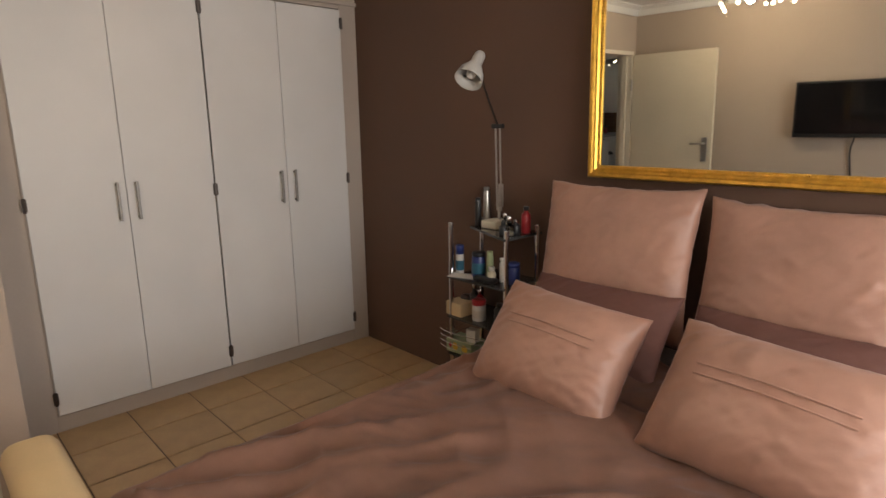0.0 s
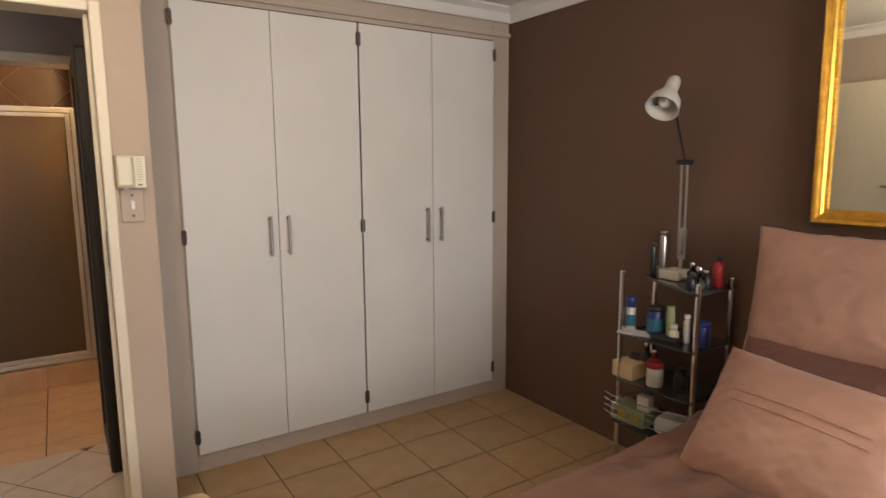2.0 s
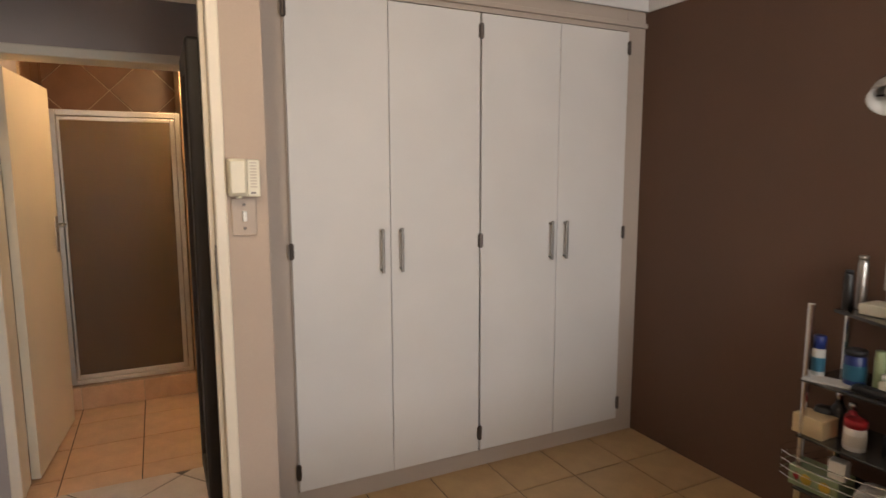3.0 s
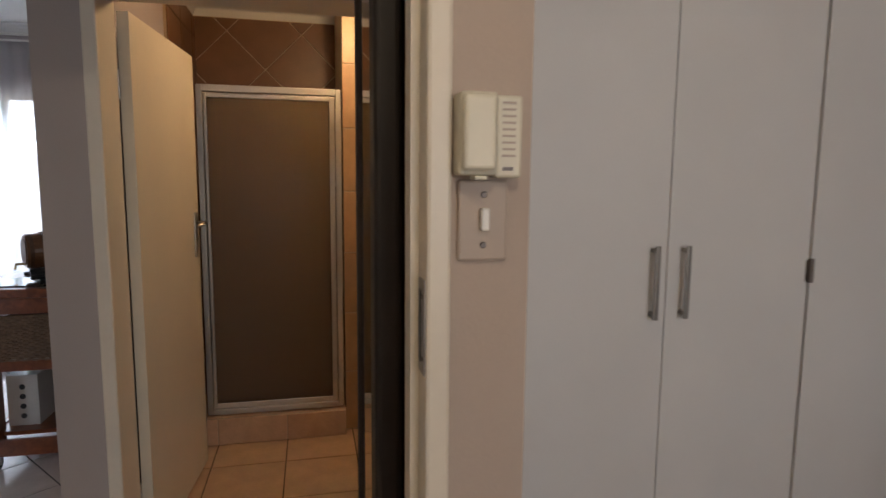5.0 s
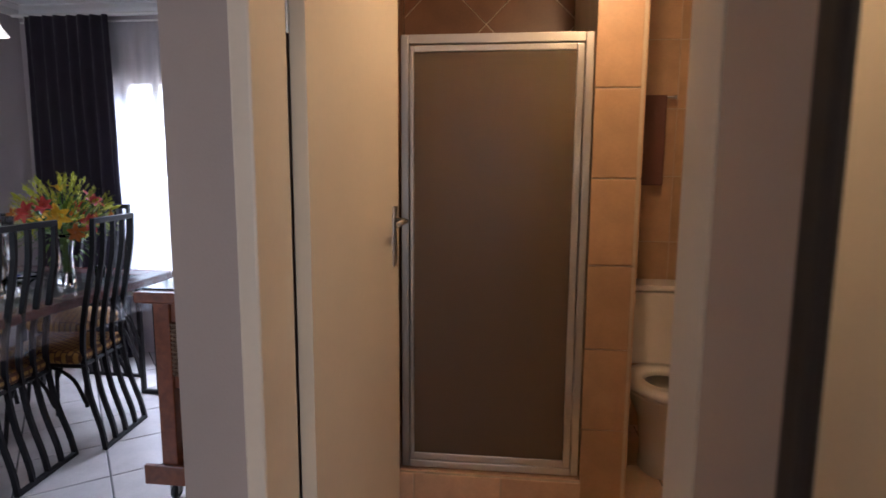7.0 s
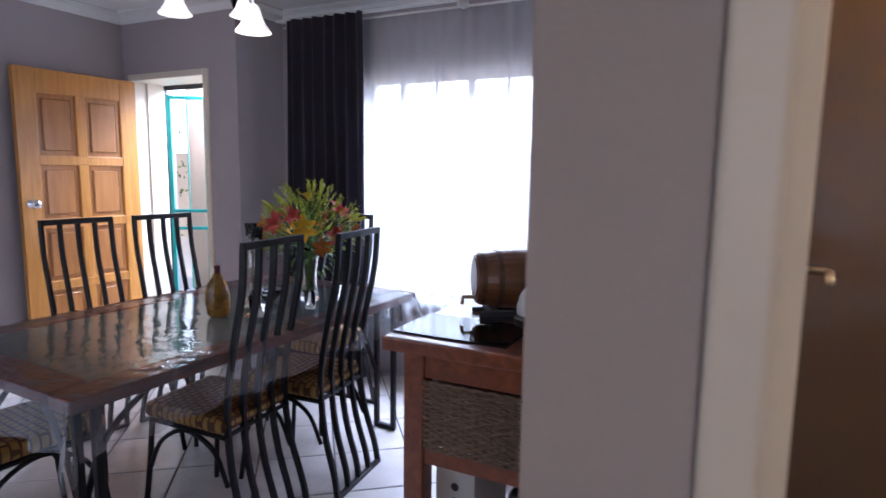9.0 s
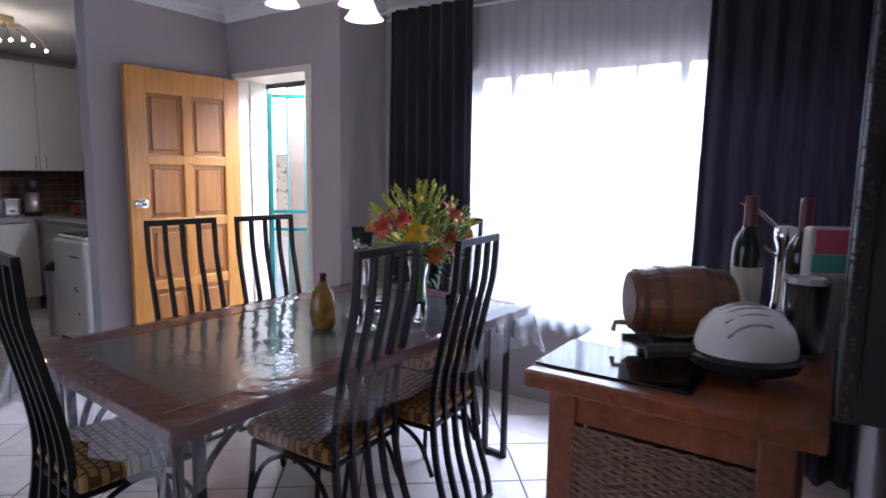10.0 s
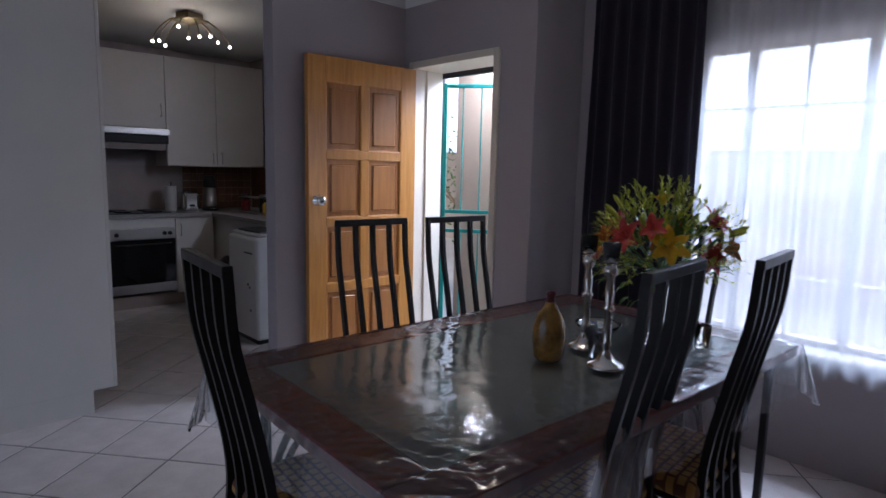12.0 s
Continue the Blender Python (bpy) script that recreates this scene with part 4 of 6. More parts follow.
# ---- curtains, net and window ----
def drape(name, label, x0, x1, y, z0, z1, depth, waves, material, category, seed, thick=0.004, flare=0.0):
    bm = bmesh.new()
    nx, nz = int(waves * 10), 28
    g = []
    for i in range(nx + 1):
        row = []
        for k in range(nz + 1):
            u, v = i / nx, k / nz
            z = z1 + (z0 - z1) * v
            ph = u * waves * 2 * math.pi + 0.5 * noise.noise(Vector((u * 7, seed, 0)))
            amp = depth * (0.55 + 0.45 * v) * (0.8 + 0.4 * noise.noise(Vector((u * 5, v * 1.5, seed))))
            x = x0 + (x1 - x0) * u + (u - 0.5) * flare * v + 0.012 * noise.noise(Vector((u * 9, v * 3, seed + 3)))
            row.append(bm.verts.new((x, y + amp * math.sin(ph) + 0.01 * noise.noise(Vector((u * 4, v * 4, seed))), z + (0.012 * math.sin(ph * 0.5 + seed) if k == nz else 0))))
        g.append(row)
    for i in range(nx):
        for k in range(nz):
            bm.faces.new((g[i][k], g[i][k + 1], g[i + 1][k + 1], g[i + 1][k]))
    if thick:
        bmesh.ops.solidify(bm, geom=list(bm.faces), thickness=thick)
    o = finish(bm, name, material, smooth=True)
    return tagged(o, label, category)
drape("curtain", "dark aubergine curtain hanging in deep folds to floor", -3.585, -2.965, 7.30, 0.02, 2.42, 0.045, 7, "curtain", "curtain", 1, flare=0.06)
drape("curtain", "dark aubergine curtain gathered beside bright window", -1.65, -0.96, 7.30, 0.02, 2.42, 0.045, 7, "curtain", "curtain", 5, flare=0.05)
drape("net_curtain", "sheer white net curtain across the window ending below sill", -3.25, -1.02, 7.395, 0.47, 2.39, 0.014, 26, "net", "net curtain", 9, thick=0)
rod = thing("curtain_rail", "white double curtain rail above dining window", "curtain rail")
part("rail", tube([(-3.7, 7.33, 2.43), (-0.93, 7.33, 2.43)], 0.011, 8), "white_plastic", rod)
part("rail", tube([(-3.7, 7.40, 2.40), (-0.93, 7.40, 2.40)], 0.008, 8), "white_plastic", rod)
for x in (-3.6, -2.3, -1.0):
    part("bracket", box(x - 0.012, 7.32, 2.385, x + 0.012, 7.45, 2.445, 0.002), "white_plastic", rod)

def window():
    x0, x1, z0, z1, y = -3.08, -1.06, 0.56, 2.03, 7.60
    w = thing("window_1", "white steel cottage-pane window behind net curtain", "window", kind="structure")
    for a, b, c, d in ((x0, x0 + 0.03, z0, z1), (x1 - 0.03, x1, z0, z1)):
        part("window_frame", box(a, y - 0.02, c, b, y + 0.02, d), "trim", w)
    for c, d in ((z0, z0 + 0.03), (z1 - 0.03, z1)):
        part("window_frame", box(x0 + 0.0305, y - 0.02, c, x1 - 0.0305, y + 0.02, d), "trim", w)
    part("window_sill", box(x0 - 0.04, 7.425, z0 - 0.03, x1 + 0.04, 7.58, z0 - 0.002, 0.006), "trim", w)
    bay = 0.505
    rows = [z0 + 0.03 + k * (z1 - z0 - 0.06) / 5 for k in range(6)]
    posts = [(x0 + (k + 0.5) * bay, 0.022) for k in range(5)] + [(x0 + k * bay, 0.008) for k in range(1, 5)]
    posts = sorted(p for p in posts if x0 + 0.08 < p[0] < x1 - 0.08)
    for x, r in posts:
        deep = 0.02 if r > 0.01 else 0.012
        part("mullion" if r > 0.01 else "glazing_bar", box(x - r, y - deep, z0 + 0.031, x + r, y + deep, z1 - 0.031), "trim", w)
    ends = [(x0 + 0.03, 0.0)] + posts + [(x1 - 0.03, 0.0)]
    for (u, ru), (v, rv) in zip(ends, ends[1:]):
        u, v = u + ru + 0.0005, v - rv - 0.0005
        for z in rows[1:-1]:
            part("glazing_bar", box(u, y - 0.0115, z - 0.008, v, y + 0.0115, z + 0.008), "trim", w)
        for lo, hi in zip(rows, rows[1:]):
            p = part("pane", box(u, y - 0.002, lo + 0.008, v, y + 0.002, hi - 0.008), "pane", w)
            p.visible_shadow = False
window()

# ---- trolley ----
def trolley():
    t = thing("kitchen_trolley", "red timber trolley with wicker drawer on castors", "trolley")
    x0, x1, y0, y1, h = -1.695, -1.05, 5.525, 6.64, 0.91
    part("top", box(x0, y0, h - 0.045, x1, y1, h, 0.008), "red_wood", t)
    for x in (x0 + 0.05, x1 - 0.05 - 0.07):
        for y in (y0 + 0.05, y1 - 0.05 - 0.07):
            part("leg", box(x, y, 0.11, x + 0.07, y + 0.07, h - 0.046, 0.005), "red_wood", t)
            cas = bmesh.new()
            moved(join(cas, lathe([(0, -0.012), (0.028, -0.012), (0.032, -0.006), (0.032, 0.006), (0.028, 0.012), (0, 0.012)], 18)), Matrix.Translation((x + 0.035, y + 0.035, 0.032)) @ Matrix.Rotation(math.pi / 2, 4, "Y"))
            wh = part("castor", cas, "black_plastic", t)
            fk = bmesh.new()
            for s in (-1, 1):
                box(x + 0.035 + s * 0.018 - 0.002, y + 0.02, 0.028, x + 0.035 + s * 0.018 + 0.002, y + 0.05, 0.085, bm=fk)
            box(x + 0.013, y + 0.013, 0.085, x + 0.057, y + 0.057, 0.109, bm=fk)
            part("fork", fk, "steel", wh)
    xa, xb = x0 + 0.1205, x1 - 0.1205
    part("apron", box(xa, y0 + 0.06, h - 0.13, xb, y0 + 0.085, h - 0.046), "red_wood", t)
    part("apron", box(xa, y1 - 0.085, h - 0.16, xb, y1 - 0.06, h - 0.046), "red_wood", t)
    for x in (x0 + 0.06, x1 - 0.085):
        part("apron", box(x, y0 + 0.1205, h - 0.13, x + 0.025, y1 - 0.1205, h - 0.046), "red_wood", t)
        part("side_rail", box(x, y0 + 0.1205, 0.13, x + 0.025, y1 - 0.1205, 0.20), "red_wood", t)
        part("side_rail", box(x, y0 + 0.1205, 0.50, x + 0.025, y1 - 0.1205, 0.55), "red_wood", t)
    part("front_rail", box(xa, y0 + 0.06, 0.50, xb, y0 + 0.085, 0.55), "red_wood", t)
    part("front_rail", box(xa - 0.14, y0 + 0.03, 0.085, xb + 0.14, y0 + 0.0495, 0.17, 0.004), "red_wood", t)
    part("shelf", box(x0 + 0.0855, y0 + 0.0865, 0.17, x1 - 0.0855, y1 - 0.0865, 0.19), "red_wood", t)
    # wicker drawer: woven rods over upright stakes
    bm = bmesh.new()
    n, rows, y = 17, 24, y0 + 0.055
    for k in range(rows):
        z = 0.555 + k * 0.0093
        pts = [(xa + (xb - xa) * i / (n * 2), y + 0.006 * math.sin(i * math.pi / 2 + (math.pi if k % 2 else 0)), z) for i in range(n * 2 + 1)]
        tube(pts, 0.0052, 5, bm)
    tagged(part("wicker_drawer", bm, "wicker", t, "woven wicker drawer front"), kind="stuff")
    part("drawer_box", box(xa + 0.005, y0 + 0.0875, 0.555, xb - 0.005, y1 - 0.15, 0.745), "wicker", t)
M["wicker"] = mat("grey_wicker", (0.20, 0.13, 0.085), 0.7, vary=0.35, scale=40, bump=0.2)
trolley()

# ---- pantry cupboard and kitchen ----
def cabinet(name, label, x0, y0, z0, x1, y1, z1, faces, side, material="kitchen_white", handles="v"):
    """A cabinet unit; faces: door spans along its front, side: '+x' or '-y' or '+y' for the front."""
    c = thing(name, label, "cabinet", kind="")
    part("body", box(x0, y0, z0, x1, y1, z1, 0.002), material, c)
    for a, b, lo, hi, hx, hz in faces:
        if side == "+x":
            d = part("door", box(x1 + 0.001, a + 0.002, lo, x1 + 0.02, b - 0.002, hi, 0.003), material, c)
            bm = tube([(x1 + 0.02, hx, hz - 0.055), (x1 + 0.045, hx, hz - 0.05), (x1 + 0.045, hx, hz + 0.05), (x1 + 0.02, hx, hz + 0.055)], 0.006, 8)
            part("handle", bm, "steel", d)
        else:
            yy = y0 if side == "-y" else y1
            s = -1 if side == "-y" else 1
            d = part("door", box(a + 0.002, min(yy + s * 0.001, yy + s * 0.02), lo, b - 0.002, max(yy + s * 0.001, yy + s * 0.02), hi, 0.003), material, c)
            bm = tube([(hx, yy + s * 0.02, hz - 0.055), (hx, yy + s * 0.045, hz - 0.05), (hx, yy + s * 0.045, hz + 0.05), (hx, yy + s * 0.02, hz + 0.055)], 0.006, 8)
            part("handle", bm, "steel", d)
    return c
cabinet("pantry_cupboard", "tall white pantry cupboard side with recessed plinth", -5.82, 4.3, 0.13, -5.2, 5.19, 2.30, [(-5.82, -5.2, 0.13, 2.30, -5.7, 1.1)], "+y")
slab("pantry_plinth", -5.80, 4.32, -5.205, 5.09, 0.0, 0.129, "kitchen_white")
slab("pantry_bulkhead", -5.82, 4.3, -5.2, 5.19, 2.301, ZD, "grey_wall")
# units along the west wall, front at x = -7.57
XF = -7.57
cabinet("base_cabinet", "white kitchen base unit with panelled door beside oven", -8.1, 6.352, 0.12, XF, 6.72, 0.86, [(6.352, 6.72, 0.13, 0.85, 6.40, 0.74)], "+x")
cabinet("base_cabinet", "white kitchen base unit beside built-in oven", -8.1, 5.2, 0.12, XF, 5.768, 0.86, [(5.2, 5.768, 0.13, 0.85, 5.7, 0.74)], "+x")
slab("kitchen_plinth", -8.1, 5.2, XF - 0.05, 6.72, 0.0, 0.119, "mattress")
cabinet("corner_cabinet", "white kitchen base unit under sink worktop", -8.1, 6.76, 0.12, -6.42, 7.4, 0.86, [(-7.5, -6.95, 0.13, 0.85, -7.0, 0.74), (-6.95, -6.42, 0.13, 0.85, -6.9, 0.74)], "-y")
w_ = thing("worktop", "grey speckled kitchen worktop turning the corner", "worktop")
bm = bmesh.new()
box(-8.1, 5.2, 0.861, -7.53, 6.70, 0.90, 0.004, bm)
part("slab", bm, "worktop", w_)
part("slab", box(-8.1, 6.701, 0.861, -5.85, 7.398, 0.90, 0.004), "worktop", w_)
def oven():
    o = thing("built_in_oven", "built-in oven with black glass door and steel panel", "oven")
    y0, y1 = 5.772, 6.348
    part("body", box(-8.08, y0, 0.15, XF, y1, 0.765), "steel", o)
    part("filler", box(-8.08, y0, 0.768, XF + 0.012, y1, 0.86), "kitchen_white", o)
    part("control_panel", box(XF + 0.001, y0, 0.665, XF + 0.022, y1, 0.765, 0.003), "steel", o)
    part("oven_door", box(XF + 0.001, y0 + 0.004, 0.24, XF + 0.026, y1 - 0.004, 0.66, 0.004), "oven_glass", o)
    part("bottom_trim", box(XF + 0.001, y0, 0.155, XF + 0.02, y1, 0.236, 0.003), "steel", o)
    part("door_handle", tube([(XF + 0.026, y0 + 0.05, 0.62), (XF + 0.06, y0 + 0.06, 0.62), (XF + 0.06, y1 - 0.06, 0.62), (XF + 0.026, y1 - 0.05, 0.62)], 0.008, 8), "black_plastic", o)
    for y in (y0 + 0.06, y1 - 0.1, y1 - 0.05):
        part("dial", moved(lathe([(0, 0), (0.02, 0), (0.016, 0.022), (0, 0.022)], 16), Matrix.Translation((XF + 0.022, y, 0.715)) @ Matrix.Rotation(math.pi / 2, 4, "Y")), "black_plastic", o)
oven()
hob = thing("hob", "black electric hob with solid plates set in worktop", "hob")
part("hob_plate", box(-8.02, 5.79, 0.901, -7.58, 6.33, 0.908, 0.002), "black_plastic", hob)
for x, y, r in ((-7.69, 5.93, 0.075), (-7.69, 6.19, 0.09), (-7.91, 5.93, 0.09), (-7.91, 6.19, 0.075)):
    part("hot_plate", moved(lathe([(0, 0), (r, 0), (r, 0.008), (r * 0.9, 0.012), (0, 0.012)], 24), Matrix.Translation((x, y, 0.909))), "black_metal", hob)
cabinet("wall_cabinet", "white kitchen wall unit over extractor hood", -8.1, 5.2, 1.705, -7.77, 6.365, 2.40, [(5.2, 5.78, 1.71, 2.395, 5.73, 1.83), (5.78, 6.365, 1.71, 2.395, 6.325, 1.88)], "+x")
cabinet("wall_cabinet", "white kitchen wall unit with two doors over worktop", -8.1, 6.368, 1.352, -7.77, 7.38, 2.40, [(6.368, 6.86, 1.355, 2.395, 6.82, 1.44), (6.86, 7.38, 1.355, 2.395, 6.91, 1.44)], "+x")
def hood():
    h = thing("extractor_hood", "slim steel extractor hood under wall cabinet", "extractor hood")
    part("canopy", box(-8.1, 5.782, 1.56, -7.70, 6.37, 1.703, 0.004), "black_metal", h)
    part("visor", box(-7.699, 5.782, 1.64, -7.66, 6.37, 1.70, 0.004), "steel", h)
    part("filter", box(-8.08, 5.80, 1.50, -7.72, 6.35, 1.559), "dark_steel", h)
hood()
def washing_machine():
    w = thing("washing_machine", "white top-loading washing machine with lid and buttons", "washing machine")
    x0, x1, y0, y1 = -6.30, -5.80, 6.33, 6.66
    part("body", box(x0, y0, 0.03, x1, y1, 0.83, 0.03, seg=4), "white_plastic", w, smooth=False)
    part("base", box(x0 + 0.02, y0 + 0.02, 0.0, x1 - 0.02, y1 - 0.02, 0.0299), "black_plastic", w)
    part("control_panel", box(x0 + 0.02, y0 + 0.03, 0.8305, x1 - 0.02, y1 - 0.02, 0.855, 0.01), "white_plastic", w)
    part("lid", box(x0 + 0.06, y0 + 0.06, 0.8555, x1 - 0.06, y1 - 0.05, 0.872, 0.006), "black_plastic", w)
    part("badge", box(x1 - 0.20, y0 - 0.003, 0.70, x1 - 0.06, y0 - 0.0005, 0.712), "dark_steel", w)
    for z, dx in ((0.46, 0.14), (0.44, 0.11), (0.26, 0.1)):
        part("button", moved(lathe([(0, 0), (0.012, 0), (0.01, 0.006), (0, 0.006)], 12), Matrix.Translation((x1 - dx, y0, z)) @ Matrix.Rotation(math.pi / 2, 4, "X")), "dark_steel", w)
washing_machine()
b_ = thing("pedal_bin", "dark pedal bin standing beside washing machine", "bin")
part("body", moved(lathe([(0, 0), (0.09, 0), (0.095, 0.02), (0.10, 0.55), (0, 0.55)], 24), Matrix.Translation((-6.43, 6.42, 0.0))), "steel", b_, smooth=True)
part("lid", moved(lathe([(0.103, 0.0), (0.103, 0.03), (0.06, 0.065), (0, 0.07)], 24), Matrix.Translation((-6.43, 6.42, 0.551))), "black_plastic", b_, smooth=True)

# ---- lights that hang in the rooms ----
def spider_lamp(x, y, z, seed, arms=9):
    s = thing("ceiling_lamp", "brass ceiling lamp with branching arms and small lit bulbs", "ceiling lamp", pose(x, y, z, 0, 0, seed * 40))
    part("canopy", box(-0.07, -0.07, -0.045, 0.07, 0.07, 0.0, 0.006), "antique_brass", s)
    part("plate", box(-0.10, -0.10, -0.060, 0.10, 0.10, -0.046, 0.004), "antique_brass", s)
    rnd = random.Random(seed)
    for k in range(arms):
        a = 2 * math.pi * k / arms + rnd.uniform(-0.25, 0.25)
        r = rnd.uniform(0.16, 0.30)
        drop = rnd.uniform(0.07, 0.16)
        e = Vector((r * math.cos(a), r * math.sin(a), -0.07 - drop))
        pts = spline([(0.05 * math.cos(a), 0.05 * math.sin(a), -0.055), (0.5 * r * math.cos(a), 0.5 * r * math.sin(a), -0.055), (0.85 * r * math.cos(a), 0.85 * r * math.sin(a), -0.08 - drop * 0.4), e], 10)
        arm = part("arm", tube(pts, 0.0045, 6), "antique_brass", s)
        bm = bmesh.new()
        bmesh.ops.create_icosphere(bm, subdivisions=2, radius=0.013, matrix=Matrix.Translation(e + Vector((0, 0, -0.012))))
        bl = part("bulb", bm, "bulb", arm, smooth=True)
        bl.visible_shadow = False
M["antique_brass"] = mat("antique_brass", (0.32, 0.25, 0.15), 0.35, 0.9)
spider_lamp(-6.45, 6.14, ZD, 5)

def chandelier():
    c = thing("chandelier", "brushed metal dining lamp with lit frosted bell shades", "ceiling lamp", pose(-3.17, 6.17, ZD))
    part("rose", lathe([(0, 0), (0.06, 0), (0.055, -0.03), (0.02, -0.045), (0, -0.045)], 20), "steel", c)
    part("stem", tube([(0, 0, -0.04), (0, 0, -0.22)], 0.009, 10), "steel", c)
    part("hub", moved(lathe([(0, -0.05), (0.02, -0.045), (0.035, -0.02), (0.035, 0.02), (0.02, 0.045), (0, 0.05)], 20), Matrix.Translation((0, 0, -0.22))), "steel", c)
    for k in range(5):
        a = radians(13 + 72 * k)
        low = 0.11 if k == 0 else 0.0
        d = Vector((math.cos(a), math.sin(a), 0))
        e = d * 0.31 + Vector((0, 0, -0.185 - low * 1.4))
        arm = part("arm", tube(spline([(0.03 * d.x, 0.03 * d.y, -0.22), (0.14 * d.x, 0.14 * d.y, -0.17 - low * 0.3), (0.26 * d.x, 0.26 * d.y, -0.18 - low * 0.8), e], 14), 0.007, 8), "steel", c)
        sh = lathe([(0.022, 0.0), (0.03, -0.01), (0.042, -0.05), (0.058, -0.09), (0.085, -0.125), (0.082, -0.126), (0.054, -0.09), (0.038, -0.05), (0.026, -0.012)], 24)
        part("shade", moved(sh, Matrix.Translation(e)), "frosted", arm, smooth=True)
        bm = bmesh.new()
        bmesh.ops.create_icosphere(bm, subdivisions=2, radius=0.024, matrix=Matrix.Translation(e + Vector((0, 0, -0.075))))
        part("bulb", bm, "bulb", arm, smooth=True)
chandelier()

place = HOME
spider_lamp(LAMP_X, LAMP_Y, ZB, 3)

# ---- outside ----
slab("ground", -60, -60, 60, 60, -0.35, -0.06, "paving")

# ---- bedroom small things ----
def reading_lamp():
    l = thing("desk_lamp", "white metal anglepoise lamp clamped to the trolley", "lamp")
    bx, by, bz = 2.335, 2.485, 1.075
    ex = Vector((2.285, 2.455, 1.515))
    part("clamp", box(bx - 0.085, by - 0.05, 0.986, bx + 0.03, by + 0.055, 1.028, 0.006), "cream_plastic", l)
    part("spigot", tube([(bx, by, 1.028), (bx, by, bz + 0.02)], 0.008, 8), "steel", l)
    for s in (-1, 1):
        part("lower_arm", tube([(bx, by + s * 0.014, bz), (ex.x, ex.y + s * 0.014, ex.z)], 0.005, 8), "steel", l)
        part("spring", tube([(bx + 0.01, by + s * 0.012, bz + 0.02), (bx + 0.012, by + s * 0.01, bz + 0.14)], 0.006, 8), "steel", l)
    part("elbow", tube([ex + Vector((0, -0.035, 0)), ex + Vector((0, 0.035, 0))], 0.012, 10), "black_plastic", l)
    axis = Vector((0.109, 0.026, 0.121)).normalized()
    hd = Vector((1.958, 2.343, 1.722)) + axis * 0.085 + Vector((0.035, 0.0, -0.035))
    part("upper_arm", tube([ex, hd, hd + Vector((-0.015, 0, 0.015))], 0.005, 8), "dark_steel", l)
    sh = lathe([(0.018, 0.13), (0.026, 0.135), (0.032, 0.12), (0.034, 0.06), (0.045, 0.04), (0.07, 0.0), (0.078, -0.04), (0.08, -0.05), (0.076, -0.05), (0.066, 0.0), (0.042, 0.034), (0.03, 0.05)], 28)
    sh.faces.new([v for v in sh.verts if abs(v.co.z - 0.13) < 1e-4])
    m = Matrix.Translation(Vector((1.958, 2.343, 1.722)) + axis * 0.045) @ axis.to_track_quat("Z", "Y").to_matrix().to_4x4() @ Matrix.Diagonal((0.82, 0.82, 0.9, 1))
    part("shade", moved(sh, m), "white_metal", l, "white enamelled cone shade", True)
    bm = bmesh.new()
    bmesh.ops.create_icosphere(bm, subdivisions=2, radius=0.03, matrix=m @ Matrix.Translation((0, 0, -0.005)))
    part("bulb", bm, "white_plastic", l, smooth=True)
    part("cable", tube(spline([m @ Vector((0, 0, 0.128)), m @ Vector((0.06, -0.04, 0.13)), m @ Vector((0.085, -0.05, 0.05)), m @ Vector((0.05, -0.02, 0.0)), hd], 16), 0.003, 6), "black_plastic", l)
M["white_metal"] = mat("white_enamel", (0.5, 0.49, 0.46), 0.35, vary=0.06)
reading_lamp()

CX0, CX1, CY0, CY1 = 2.11, 2.35, 2.24, 2.625
SHELVES = (0.305, 0.515, 0.735, 0.985)
M["trolley_glass"] = mat("dark_smoked_glass", (0.05, 0.048, 0.045), 0.08, vary=0.1)
def shelf_trolley():
    c = thing("shelf_trolley", "chrome post trolley with smoked glass shelves beside bed", "trolley")
    for x in (CX0, CX1):
        for y in (CY0, CY1):
            part("post", lathe([(0, 0), (0.013, 0), (0.013, 1.021), (0.011, 1.025), (0, 1.025)], 14), "chrome", c).location = (x, y, 0.0)
    corner = [(CX1 + 0.03, CY0 - 0.005), (CX1 + 0.03, CY1 + 0.005), (CX1 - 0.09, CY1 + 0.005), (CX0 - 0.02, CY0 - 0.005)]
    bm = bmesh.new()
    low, high = [[bm.verts.new((x, y, z)) for x, y in corner] for z in (SHELVES[3] - 0.012, SHELVES[3])]
    bm.faces.new(high)
    bm.faces.new(low[::-1])
    for k in range(4):
        bm.faces.new((low[k], low[(k + 1) % 4], high[(k + 1) % 4], high[k]))
    bmesh.ops.recalc_face_normals(bm, faces=bm.faces)
    part("top_shelf", bm, "trolley_glass", c)
    for z in SHELVES[:3]:
        part("shelf", box(CX0 - 0.03, CY0 - 0.005, z - 0.008, CX1 + 0.03, CY1 + 0.005, z, 0.002), "trolley_glass", c)
    for z in (0.36, 0.39, 0.42, 0.45):
        part("wire_guard", tube(spline([(CX0, CY0, z), (CX0 - 0.05, CY0 + 0.2, z - 0.01), (CX0 - 0.03, CY1 + 0.06, z - 0.01), (CX1, CY1 + 0.02, z)], 16), 0.002, 5), "chrome", c)
shelf_trolley()

